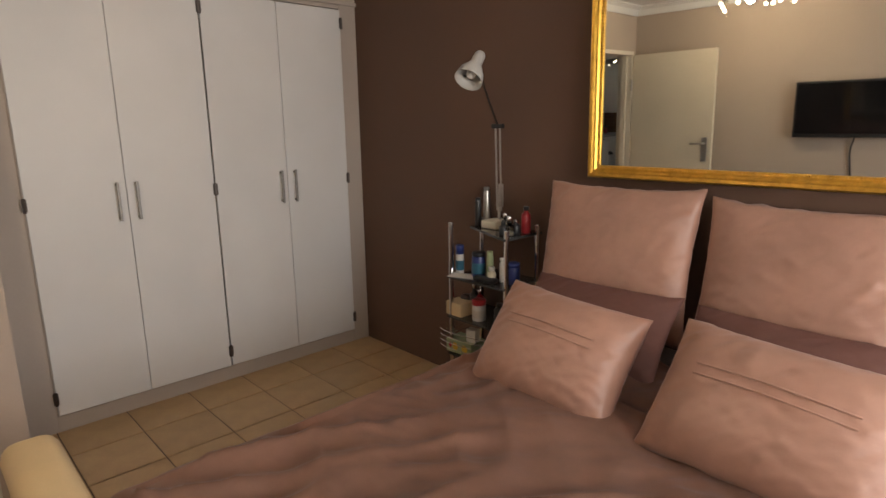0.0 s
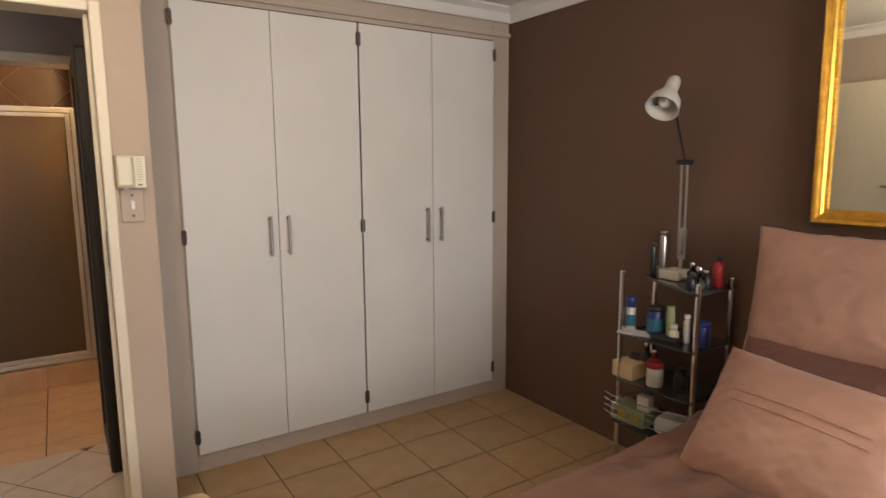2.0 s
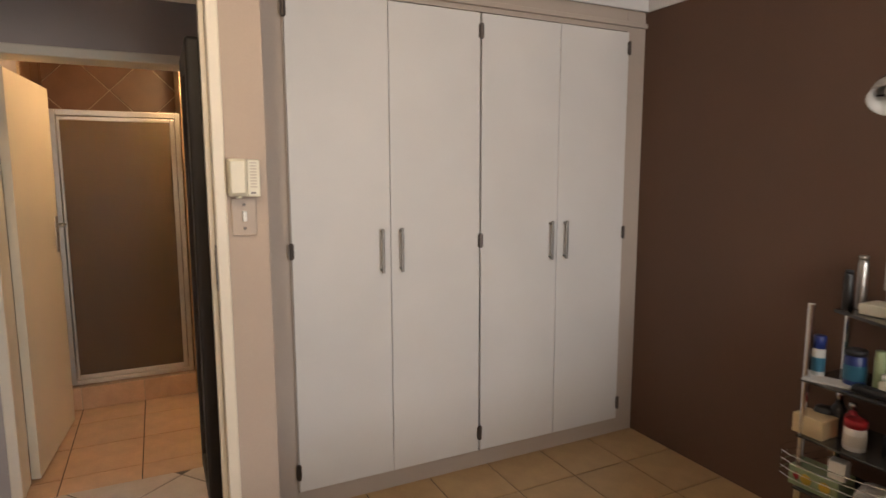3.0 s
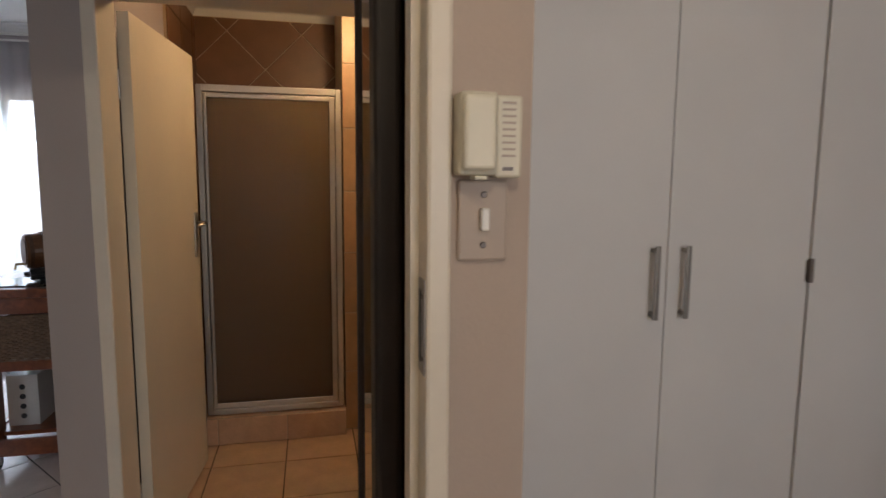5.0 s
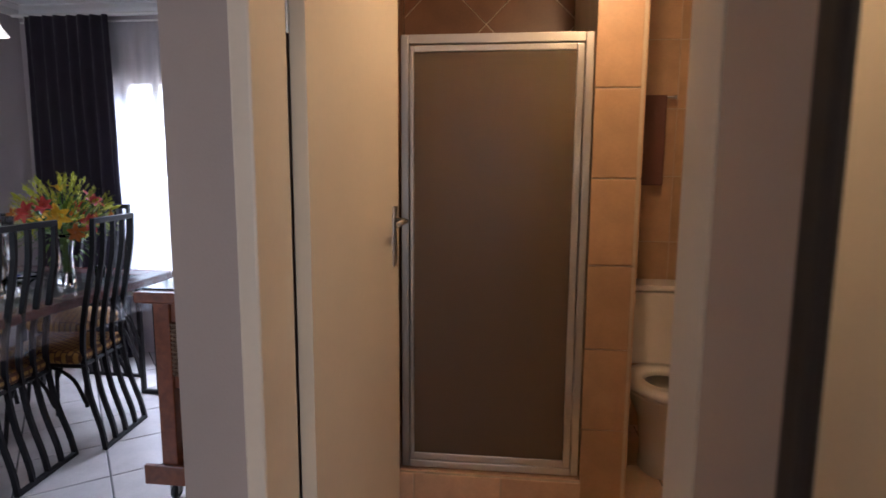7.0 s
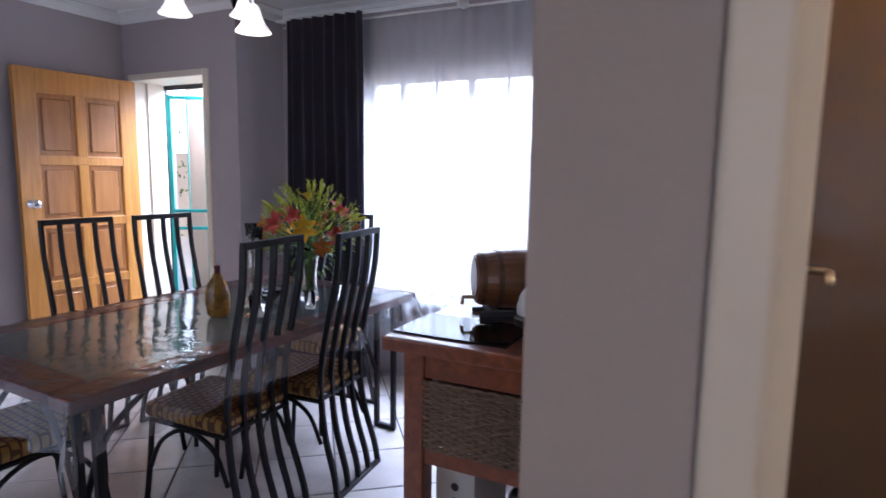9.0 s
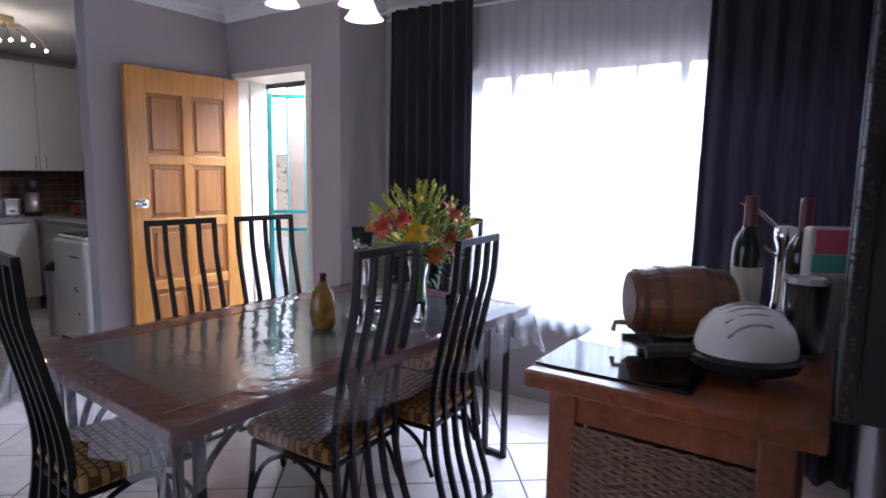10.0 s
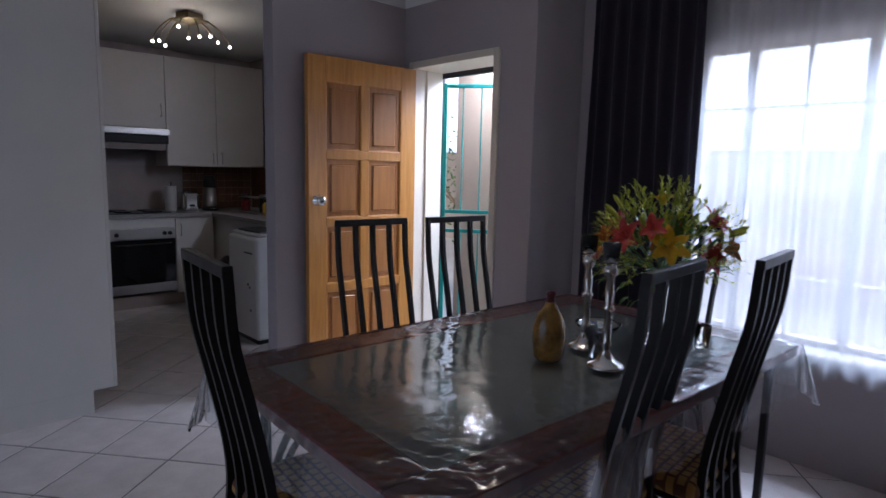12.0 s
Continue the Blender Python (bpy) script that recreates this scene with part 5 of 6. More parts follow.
def bottle(name, label, x, y, z, r, h, material, cap=None, caph=0.03, capr=0.7, shoulder=0.85, category="bottle", band=None, neck=0.5):
    b = thing(name, label, category, pose(x, y, z))
    part("body", lathe([(0, 0), (r * 0.94, 0), (r, 0.004), (r, h * shoulder), (r * 0.9, h * (shoulder + 0.05)), (r * neck, h * (shoulder + 0.12)), (r * neck, h), (0, h)], 18), material, b, smooth=True)
    if cap:
        part("cap", moved(lathe([(0, 0), (r * capr, 0), (r * capr, caph * 0.9), (r * capr * 0.85, caph), (0, caph)], 16), Matrix.Translation((0, 0, h * (1.0 if neck < 0.9 else 1.0)))), cap, b, smooth=True)
    if band:
        part("label", lathe([(r + 0.0008, h * 0.2), (r + 0.0012, h * 0.21), (r + 0.0012, h * 0.68), (r + 0.0008, h * 0.69)], 18), band, b)
    return b
for nm, col, ro in (("blue", (0.02, 0.035, 0.16), 0.3), ("red", (0.33, 0.02, 0.025), 0.35), ("green", (0.30, 0.36, 0.2), 0.4), ("teal_label", (0.03, 0.13, 0.2), 0.4), ("white_label", (0.55, 0.53, 0.5), 0.5), ("pink", (0.55, 0.09, 0.14), 0.45), ("yellow", (0.55, 0.36, 0.04), 0.5), ("mint", (0.10, 0.36, 0.28), 0.5), ("wine_glass", (0.012, 0.016, 0.012), 0.08), ("cork", (0.32, 0.2, 0.1), 0.8), ("wine_label", (0.5, 0.46, 0.4), 0.7), ("foil", (0.10, 0.015, 0.02), 0.35), ("amber", (0.15, 0.09, 0.02), 0.25)):
    M[nm] = mat(nm + "_surface", col, ro, vary=0.1)
s0, s1, s2, s3 = SHELVES
bottle("spray_can", "slim silver spray can with dark grip on glass shelf", 2.345, 2.585, s3, 0.018, 0.195, "steel", "steel", 0.012, 0.9, 0.9)
bottle("hair_clipper", "black electric hair clipper standing on glass shelf", 2.30, 2.608, s3, 0.017, 0.14, "black_plastic", "black_plastic", 0.012, 0.8, 0.9, "clipper", neck=0.9)
bottle("perfume_bottle", "clear perfume bottle with silver cap", 2.24, 2.36, s3, 0.022, 0.07, "glass", "chrome", 0.03, 0.5, 0.8)
bottle("perfume_bottle", "round glass perfume bottle with chrome stopper", 2.20, 2.30, s3, 0.024, 0.06, "glass", "chrome", 0.035, 0.55, 0.75)
bottle("perfume_bottle", "black glass perfume bottle on trolley", 2.185, 2.325, s3, 0.022, 0.05, "black_plastic", "black_plastic", 0.015, 0.5, 0.8)
bottle("perfume_bottle", "black perfume flask with glossy stopper", 2.24, 2.29, s3, 0.022, 0.055, "black_plastic", "chrome", 0.02, 0.5, 0.8)
bottle("lotion_bottle", "red plastic bottle on top glass shelf", 2.30, 2.275, s3, 0.024, 0.115, "red", "black_plastic", 0.02, 0.6, 0.8)
bottle("spray_can", "white spray can with blue cap on shelf", 2.17, 2.62, s2, 0.022, 0.11, "white_label", "blue", 0.05, 1.0, 0.95, neck=0.95, band="teal_label")
bottle("cosmetic_jar", "dark jar with blue and teal label", 2.19, 2.50, s2, 0.036, 0.115, "blue", "black_plastic", 0.02, 1.0, 0.92, "jar", neck=0.95, band="teal_label")
bottle("lotion_bottle", "pale green lotion tube standing on shelf", 2.19, 2.42, s2, 0.018, 0.15, "green", None, neck=0.9, shoulder=0.8)
bottle("lotion_bottle", "small cream bottle on glass shelf", 2.16, 2.38, s2, 0.022, 0.06, "cream_plastic", "white_plastic", 0.02, 0.7, 0.8)
bottle("lotion_bottle", "slim white tube on glass shelf", 2.20, 2.345, s2, 0.014, 0.11, "white_label", "white_plastic", 0.015, 0.9)
bottle("cosmetic_jar", "blue glass jar on shelf beside pillow", 2.21, 2.28, s2, 0.034, 0.09, "blue", "blue", 0.02, 1.0, 0.9, "jar", neck=0.9)
bottle("lotion_bottle", "dark red glass bottle on lower shelf", 2.20, 2.50, s1, 0.026, 0.12, "red", "chrome", 0.03, 0.5, 0.8)
bottle("pump_bottle", "black pump bottle with chrome top", 2.22, 2.56, s1, 0.026, 0.13, "black_plastic", "chrome", 0.04, 0.45, 0.8)
bottle("vitamin_tub", "white tub with red lid and printed label", 2.15, 2.46, s1, 0.036, 0.085, "white_label", "red", 0.028, 1.05, 0.95, "tub", neck=0.95, band="wine_label")
bottle("lotion_bottle", "black bottle lying among cosmetics", 2.20, 2.36, s1, 0.03, 0.08, "black_plastic", "black_plastic", 0.02, 0.6)
def loose_box(name, label, category, x0, y0, z0, x1, y1, z1, material, ang=0.0, bevel=0.004):
    o = finish(box(-(x1 - x0) / 2, -(y1 - y0) / 2, 0, (x1 - x0) / 2, (y1 - y0) / 2, z1 - z0, bevel), name, material)
    o.matrix_world = place @ pose((x0 + x1) / 2, (y0 + y1) / 2, z0, 0, 0, ang)
    return tagged(o, label, category)
loose_box("storage_box", "beige cardboard box on lower trolley shelf", "box", 2.10, 2.545, s1, 2.20, 2.66, s1 + 0.075, "cream_leather")
loose_box("magazine", "folded white leaflet lying on glass shelf", "magazine", 2.10, 2.48, s2, 2.18, 2.64, s2 + 0.006, "white_label", 20, 0.001)
loose_box("sunglasses_case", "black spectacle case on glass shelf", "case", 2.11, 2.33, s2, 2.16, 2.47, s2 + 0.028, "black_plastic", 5, 0.012)
loose_box("hair_brush", "dark hair brush on trolley shelf", "brush", 2.18, 2.57, s1 + 0.0, 2.24, 2.64, s1 + 0.10, "black_plastic", 12, 0.02)
loose_box("tissue_box", "floral tissue box in green and yellow", "box", 2.10, 2.48, s0, 2.22, 2.66, s0 + 0.075, "green", 4)
tb = loose_box("charger", "white plug charger on low shelf", "charger", 2.12, 2.47, s0 + 0.078, 2.17, 2.53, s0 + 0.15, "white_plastic", 10, 0.006)
loose_box("plastic_bag", "crumpled clear plastic bag on low shelf", "bag", 2.12, 2.30, s0, 2.26, 2.45, s0 + 0.08, "white_label", 14, 0.03)
for dx, dy, mt in ((0.02, 0.03, "yellow"), (0.02, 0.10, "yellow"), (0.02, 0.145, "red")):
    fl_ = finish(lathe([(0, 0), (0.022, 0.0), (0.02, 0.002), (0, 0.003)], 10), "printed_flower", mt)
    fl_.matrix_world = place @ pose(2.098, 2.49 + dy, s0 + 0.04, 0, -90, 0)
    tagged(fl_, "printed flower on the tissue box", "print")

def television():
    t = thing("television", "black flat television on wall bracket with hanging cable", "television")
    x, y0, y1, z0, z1 = -0.72, 0.96, 1.80, 1.27, 1.70
    part("body", box(x - 0.03, y0, z0, x + 0.015, y1, z1, 0.006), "black_plastic", t)
    part("screen", box(x + 0.0155, y0 + 0.015, z0 + 0.03, x + 0.018, y1 - 0.015, z1 - 0.015), "oven_glass", t)
    part("bracket", box(-0.779, 1.28, 1.4, x - 0.031, 1.48, 1.55), "black_metal", t)
    part("cable", tube(spline([(-0.75, 1.38, 1.27), (-0.76, 1.40, 1.15), (-0.77, 1.38, 0.9), (-0.77, 1.39, 0.4)], 16), 0.006, 6), "black_plastic", t)
television()

def intercom():
    p = thing("intercom", "cream wall intercom handset beside door frame", "intercom")
    y = 3.189
    part("body", box(0.132, y - 0.045, 1.440, 0.186, y, 1.552, 0.006), "cream_plastic", p)
    part("speaker_panel", box(0.1865, y - 0.03, 1.437, 0.226, y, 1.550, 0.005), "cream_plastic", p)
    part("handset", box(0.134, y - 0.058, 1.446, 0.181, y - 0.0455, 1.548, 0.007, seg=3), "cream_plastic", p)
    part("cradle_hook", box(0.150, y - 0.056, 1.434, 0.168, y - 0.03, 1.4395, 0.002), "cream_plastic", p)
    for k in range(9):
        part("slot", box(0.196, y - 0.0315, 1.466 + k * 0.009, 0.215, y - 0.0302, 1.469 + k * 0.009), "switch_plate", p)
    part("badge", box(0.197, y - 0.0315, 1.447, 0.212, y - 0.0302, 1.452), "dark_steel", p)
    s = thing("light_switch", "beige light switch plate with white toggle", "light switch")
    part("plate", box(0.140, y - 0.008, 1.318, 0.214, y, 1.434, 0.004), "switch_plate", s)
    part("toggle", box(0.171, y - 0.02, 1.362, 0.184, y - 0.0085, 1.395, 0.003), "white_plastic", s)
    for z in (1.341, 1.413):
        part("screw", moved(lathe([(0, 0), (0.005, 0), (0.004, 0.002), (0, 0.002)], 10), Matrix.Translation((0.1775, y - 0.0082, z)) @ Matrix.Rotation(math.pi / 2, 4, "X")), "dark_steel", s)
M["switch_plate"] = mat("beige_switch_plate", (0.42, 0.345, 0.285), 0.5, vary=0.04)
intercom()

# ---- bathroom ----
def toilet():
    t = thing("toilet", "white ceramic toilet with cistern behind shower wall", "toilet")
    part("cistern", box(0.36, 6.28, 0.42, 0.74, 6.46, 0.80, 0.02, seg=3), "ceramic", t)
    part("cistern_lid", box(0.35, 6.27, 0.801, 0.75, 6.465, 0.83, 0.008), "ceramic", t)
    bowl = lathe([(0, 0), (0.11, 0), (0.105, 0.10), (0.12, 0.25), (0.18, 0.38), (0.19, 0.40), (0.15, 0.40), (0.12, 0.32), (0, 0.28)], 28)
    part("bowl", moved(bowl, Matrix.Translation((0.55, 6.05, 0)) @ Matrix.Diagonal((1, 1.25, 1, 1))), "ceramic", t, smooth=True)
    seat = lathe([(0.10, 0.405), (0.195, 0.405), (0.198, 0.42), (0.19, 0.43), (0.105, 0.43), (0.10, 0.42), (0.10, 0.405)], 28)
    part("seat", moved(seat, Matrix.Translation((0.55, 6.05, 0)) @ Matrix.Diagonal((1, 1.25, 1, 1))), "ceramic", t, smooth=True)
M["ceramic"] = mat("white_ceramic", (0.72, 0.68, 0.62), 0.12, vary=0.03)
toilet()
tw = thing("towel_rail", "short towel rail with brown towel on tiled wall", "towel rail")
part("rail", tube([(0.30, 6.42, 1.755), (0.62, 6.42, 1.755)], 0.008, 8), "chrome", tw)
part("bracket", box(0.30, 6.41, 1.745, 0.315, 6.499, 1.765), "chrome", tw)
part("bracket", box(0.605, 6.41, 1.745, 0.62, 6.499, 1.765), "chrome", tw)
tl = finish(box(0.335, 6.395, 1.32, 0.57, 6.409, 1.765, 0.006), "towel", "linen_dark")
tagged(tl, "dark brown hand towel hanging on the rail", "towel")
bl_ = thing("bathroom_lamp", "round glass ceiling lamp in bathroom", "ceiling lamp")
part("rim", moved(lathe([(0, 0), (0.13, 0), (0.13, -0.03), (0.12, -0.03), (0, -0.028)], 24), Matrix.Translation((0.16, 5.16, ZD))), "steel", bl_)
part("diffuser", moved(lathe([(0.12, -0.031), (0.10, -0.07), (0.05, -0.095), (0, -0.1)], 24), Matrix.Translation((0.16, 5.16, ZD))), "frosted", bl_, smooth=True)

def wall_tiles(base, m, w, h, size, angle, origin, material, gap=0.005):
    """Tiles on an upright face: m carries the plane's x (along the wall) and y (up) into the room."""
    tiled(base, [(0, 0, w, h)], size, gap, angle, origin, material, 0.006, m)
def upright(x, y, z, yaw):
    return Matrix.Translation((x, y, z)) @ Matrix.Rotation(radians(yaw), 4, "Z") @ Matrix.Rotation(radians(90), 4, "X")
tb1 = slab("tile_bed_shower_back", -0.779, 6.485, 0.1145, 6.4995, 0.0, ZD, "pale_grout")
wall_tiles(tb1, upright(-0.779, 6.4848, 0.0, 0), 0.893, 1.82, 0.33, 0, (0, 0.0), "brown_tile")
wall_tiles(tb1, upright(-0.779, 6.4848, 1.825, 0), 0.893, 0.62, 0.33, 45, (0.446, 0.31), "brown_tile")
tb2 = slab("tile_bed_shower_west", -0.779, 5.725, -0.765, 6.48, 0.0, ZD, "pale_grout")
wall_tiles(tb2, upright(-0.7648, 5.725, 0.0, 90), 0.755, ZD - 0.08, 0.33, 0, (0, 0), "brown_tile")
nib = slab("tile_bed_nib", 0.1152, 5.655, 0.2848, 5.669, 0.0, ZD, "pale_grout")
wall_tiles(nib, upright(0.1155, 5.6548, 0.0, 0), 0.169, ZD - 0.01, 0.34, 0, (-0.09, 0.005), "wall_tile")
nb2 = slab("tile_bed_nib_side", 0.2855, 5.655, 0.2995, 6.48, 0.0, ZD, "pale_grout")
wall_tiles(nb2, upright(0.2997, 5.655, 0.0, 90), 0.82, ZD - 0.01, 0.34, 0, (0, 0.005), "wall_tile")
nb3 = slab("tile_bed_wc", 0.30, 6.485, 1.499, 6.4995, 0.0, ZD, "pale_grout")
wall_tiles(nb3, upright(0.30, 6.4848, 0.0, 0), 1.198, ZD - 0.09, 0.34, 0, (0, 0.005), "wall_tile")
sf = slab("tile_bed_kerb", -0.775, 5.585, 0.113, 5.599, 0.0, 0.146, "pale_grout")
wall_tiles(sf, upright(-0.775, 5.5848, 0.0, 0), 0.886, 0.145, 0.36, 0, (0.568, 0.0), "bath_tile")

# ---- on the dining table ----
place = DINING
TZ = 0.765
def vase_of_flowers():
    v = thing("flower_vase", "glass vase with yellow lilies, red lilies and greenery", "flowers", pose(-2.635, 6.34, TZ))
    part("vase", lathe([(0, 0), (0.045, 0), (0.047, 0.01), (0.036, 0.08), (0.034, 0.14), (0.05, 0.24), (0.062, 0.27), (0.058, 0.27), (0.046, 0.235), (0.030, 0.14), (0.032, 0.08), (0.04, 0.02), (0, 0.018)], 24), "glass", v, smooth=True)
    rnd = random.Random(11)
    def petal(bm, base, d, up, ln, wd, curl):
        d, up = d.normalized(), up.normalized()
        side = d.cross(up).normalized()
        rows = []
        for k in range(6):
            f = k / 5
            c = base + d * ln * f + up * (curl * math.sin(f * 2.2) - curl * 0.9 * f * f)
            wv = wd * math.sin(math.pi * min(f * 0.86 + 0.1, 1)) ** 0.8
            rows.append((bm.verts.new(c - side * wv + up * wv * 0.25), bm.verts.new(c), bm.verts.new(c + side * wv + up * wv * 0.25)))
        for a, b in zip(rows, rows[1:]):
            for k in range(2):
                bm.faces.new((a[k], a[k + 1], b[k + 1], b[k]))
    def lily(c, axis, size, material):
        bm = bmesh.new()
        axis = axis.normalized()
        s = axis.orthogonal().normalized()
        for k in range(6):
            a = k * math.pi / 3 + rnd.uniform(-0.1, 0.1)
            d = Matrix.Rotation(a, 3, axis) @ s
            petal(bm, c, d * 0.9 + axis * 0.55, axis - d * 0.3, size * rnd.uniform(0.9, 1.1), size * 0.24, size * 0.2)
        for k in range(5):
            a = k * 1.25
            d = Matrix.Rotation(a, 3, axis) @ s
            tube([c, c + axis * size * 0.6 + d * size * 0.22], 0.0016, 4, bm)
        part("lily", bm, material, v)
    def outward(lo=0.2):
        while True:
            d = Vector((rnd.uniform(-1, 1), rnd.uniform(-1, 1), rnd.uniform(lo, 1)))
            if 0.3 < d.length < 1:
                return d.normalized()
    bm = bmesh.new()
    heads = []
    C = Vector((0, 0, 0.27))
    for k in range(26):
        d = outward(-0.1)
        e = C + Vector((d.x * 0.21, d.y * 0.21, 0.04 + d.z * 0.19))
        heads.append((e, d))
        tube(spline([(rnd.uniform(-0.02, 0.02), rnd.uniform(-0.02, 0.02), 0.03), (d.x * 0.03, d.y * 0.03, 0.26), e], 7), 0.0028, 5, bm)
    tagged(part("stem_cluster", bm, "leaf", v), kind="stuff")
    south = Vector((0.55, -0.8, 0.2))
    plan = ["petal_yellow", "petal_red", "petal_red", "petal_orange", "petal_red", "petal_yellow", "petal_red", "petal_orange", "petal_red", "petal_red", "petal_yellow", "petal_orange"]
    for k, mt in enumerate(plan):
        e, d = heads[k]
        lily(e, d, rnd.uniform(0.055, 0.075), mt)
    lily(C + Vector((0.09, -0.14, 0.10)), south, 0.08, "petal_yellow")
    lily(C + Vector((0.16, -0.03, 0.06)), Vector((1, -0.2, 0.2)), 0.075, "petal_red")
    lily(C + Vector((-0.03, -0.18, 0.12)), Vector((-0.1, -1, 0.3)), 0.075, "petal_red")
    lily(C + Vector((0.15, -0.10, 0.02)), Vector((0.8, -0.6, -0.1)), 0.06, "petal_orange")
    fol = bmesh.new()
    for k in range(240):
        d = outward(-0.35)
        e = C + Vector((d.x * rnd.uniform(0.06, 0.24), d.y * rnd.uniform(0.06, 0.24), d.z * 0.16 + rnd.uniform(-0.02, 0.04)))
        petal(fol, e, d + Vector((0, 0, rnd.uniform(-0.4, 0.3))), Vector((0, 0, 1)) + d * 0.3, rnd.uniform(0.03, 0.07), rnd.uniform(0.006, 0.012), 0.01)
    tagged(part("foliage", fol, "leaf", v), kind="stuff")
    sol = bmesh.new()
    for k in range(130):
        d = outward(-0.15)
        e = C + Vector((d.x * rnd.uniform(0.12, 0.21), d.y * rnd.uniform(0.12, 0.21), 0.05 + d.z * 0.18))
        for q in range(16):
            u = outward(-0.6)
            f = e + d * q * 0.006
            petal(sol, f, u * 0.8 + d, Vector((0, 0, 1)), 0.026, 0.003, 0.004)
    tagged(part("goldenrod", sol, "leaf_yellow", v), kind="stuff")
    buds = bmesh.new()
    for k in range(9):
        d = outward(0.1)
        e = C + Vector((d.x * 0.24, d.y * 0.24, 0.05 + d.z * 0.2))
        tube([e, e + d * 0.02, e + d * 0.05, e + d * 0.065], [0.003, 0.009, 0.008, 0.002], 7, buds)
    tagged(part("bud_cluster", buds, "leaf_yellow", v), kind="stuff")
vase_of_flowers()

def candlestick(x, y, h, label):
    c = thing("candlestick", label, "candlestick", pose(x, y, TZ))
    part("stick", lathe([(0, 0), (0.055, 0), (0.058, 0.006), (0.05, 0.014), (0.03, 0.022), (0.02, 0.04), (0.012, 0.06), (0.019, 0.075), (0.012, 0.09), (0.014, h * 0.36), (0.011, h * 0.55), (0.021, h * 0.585), (0.011, h * 0.62), (0.015, h * 0.74), (0.010, h * 0.86), (0.022, h * 0.92), (0.024, h * 0.97), (0.012, h)], 24), "silver", c, smooth=True)
    part("glass_cup", lathe([(0.01, h), (0.022, h + 0.01), (0.03, h + 0.07), (0.028, h + 0.07), (0.019, h + 0.014), (0.0, h + 0.008)], 20), "glass", c, smooth=True)
    part("candle", lathe([(0, h + 0.012), (0.017, h + 0.012), (0.02, h + 0.035), (0, h + 0.035)], 16), "white_plastic", c, smooth=True)
M["silver"] = mat("polished_silver", (0.62, 0.60, 0.57), 0.16, 1.0, vary=0.1)
candlestick(-2.605, 5.955, 0.325, "taller silver candlestick with glass tea-light cup")
candlestick(-2.765, 6.085, 0.325, "slender silver candlestick with glass tea-light cup")
oil = thing("stoneware_bottle", "mustard glazed stoneware bottle with dark neck", "bottle", pose(-2.772, 5.884, TZ))
part("body", lathe([(0, 0), (0.04, 0), (0.048, 0.01), (0.054, 0.06), (0.053, 0.10), (0.042, 0.145), (0.022, 0.175), (0.015, 0.19), (0.014, 0.19), (0, 0.19)], 28), "mustard_glaze", oil, smooth=True)
part("neck", moved(lathe([(0, 0), (0.0145, 0), (0.013, 0.02), (0.016, 0.026), (0.013, 0.034), (0, 0.036)], 16), Matrix.Translation((0, 0, 0.19))), "foil", oil, smooth=True)
bowl_ = thing("glass_bowl", "cut glass bowl with blue and white sweets", "bowl", pose(-2.80, 6.22, TZ))
part("bowl", lathe([(0, 0), (0.035, 0), (0.04, 0.008), (0.075, 0.045), (0.085, 0.06), (0.08, 0.06), (0.07, 0.046), (0.035, 0.014), (0, 0.012)], 24), "glass", bowl_, smooth=True)
for k in range(7):
    a = k * 0.9
    sw = finish(moved(lathe([(0, 0), (0.014, 0.003), (0.018, 0.012), (0.012, 0.022), (0, 0.025)], 10), pose(0, 0, 0)), "sweet", "blue" if k % 2 else "white_plastic", smooth=True)
    sw.matrix_world = place @ pose(-2.80 + 0.032 * math.cos(a), 6.22 + 0.032 * math.sin(a), TZ + 0.032)
    tagged(sw, "wrapped sweet in the glass bowl", "sweet", "sweets in the bowl")
for x, y in ((-2.66, 5.99), (-2.76, 6.10), (-2.52, 6.20), (-2.50, 6.42)):
    g_ = thing("tumbler", "small clear glass tumbler on table", "glass", pose(x, y, TZ), "tumblers")
    part("glass_wall", lathe([(0, 0), (0.024, 0), (0.03, 0.08), (0.028, 0.08), (0.022, 0.008), (0, 0.006)], 20), "glass", g_, smooth=True)

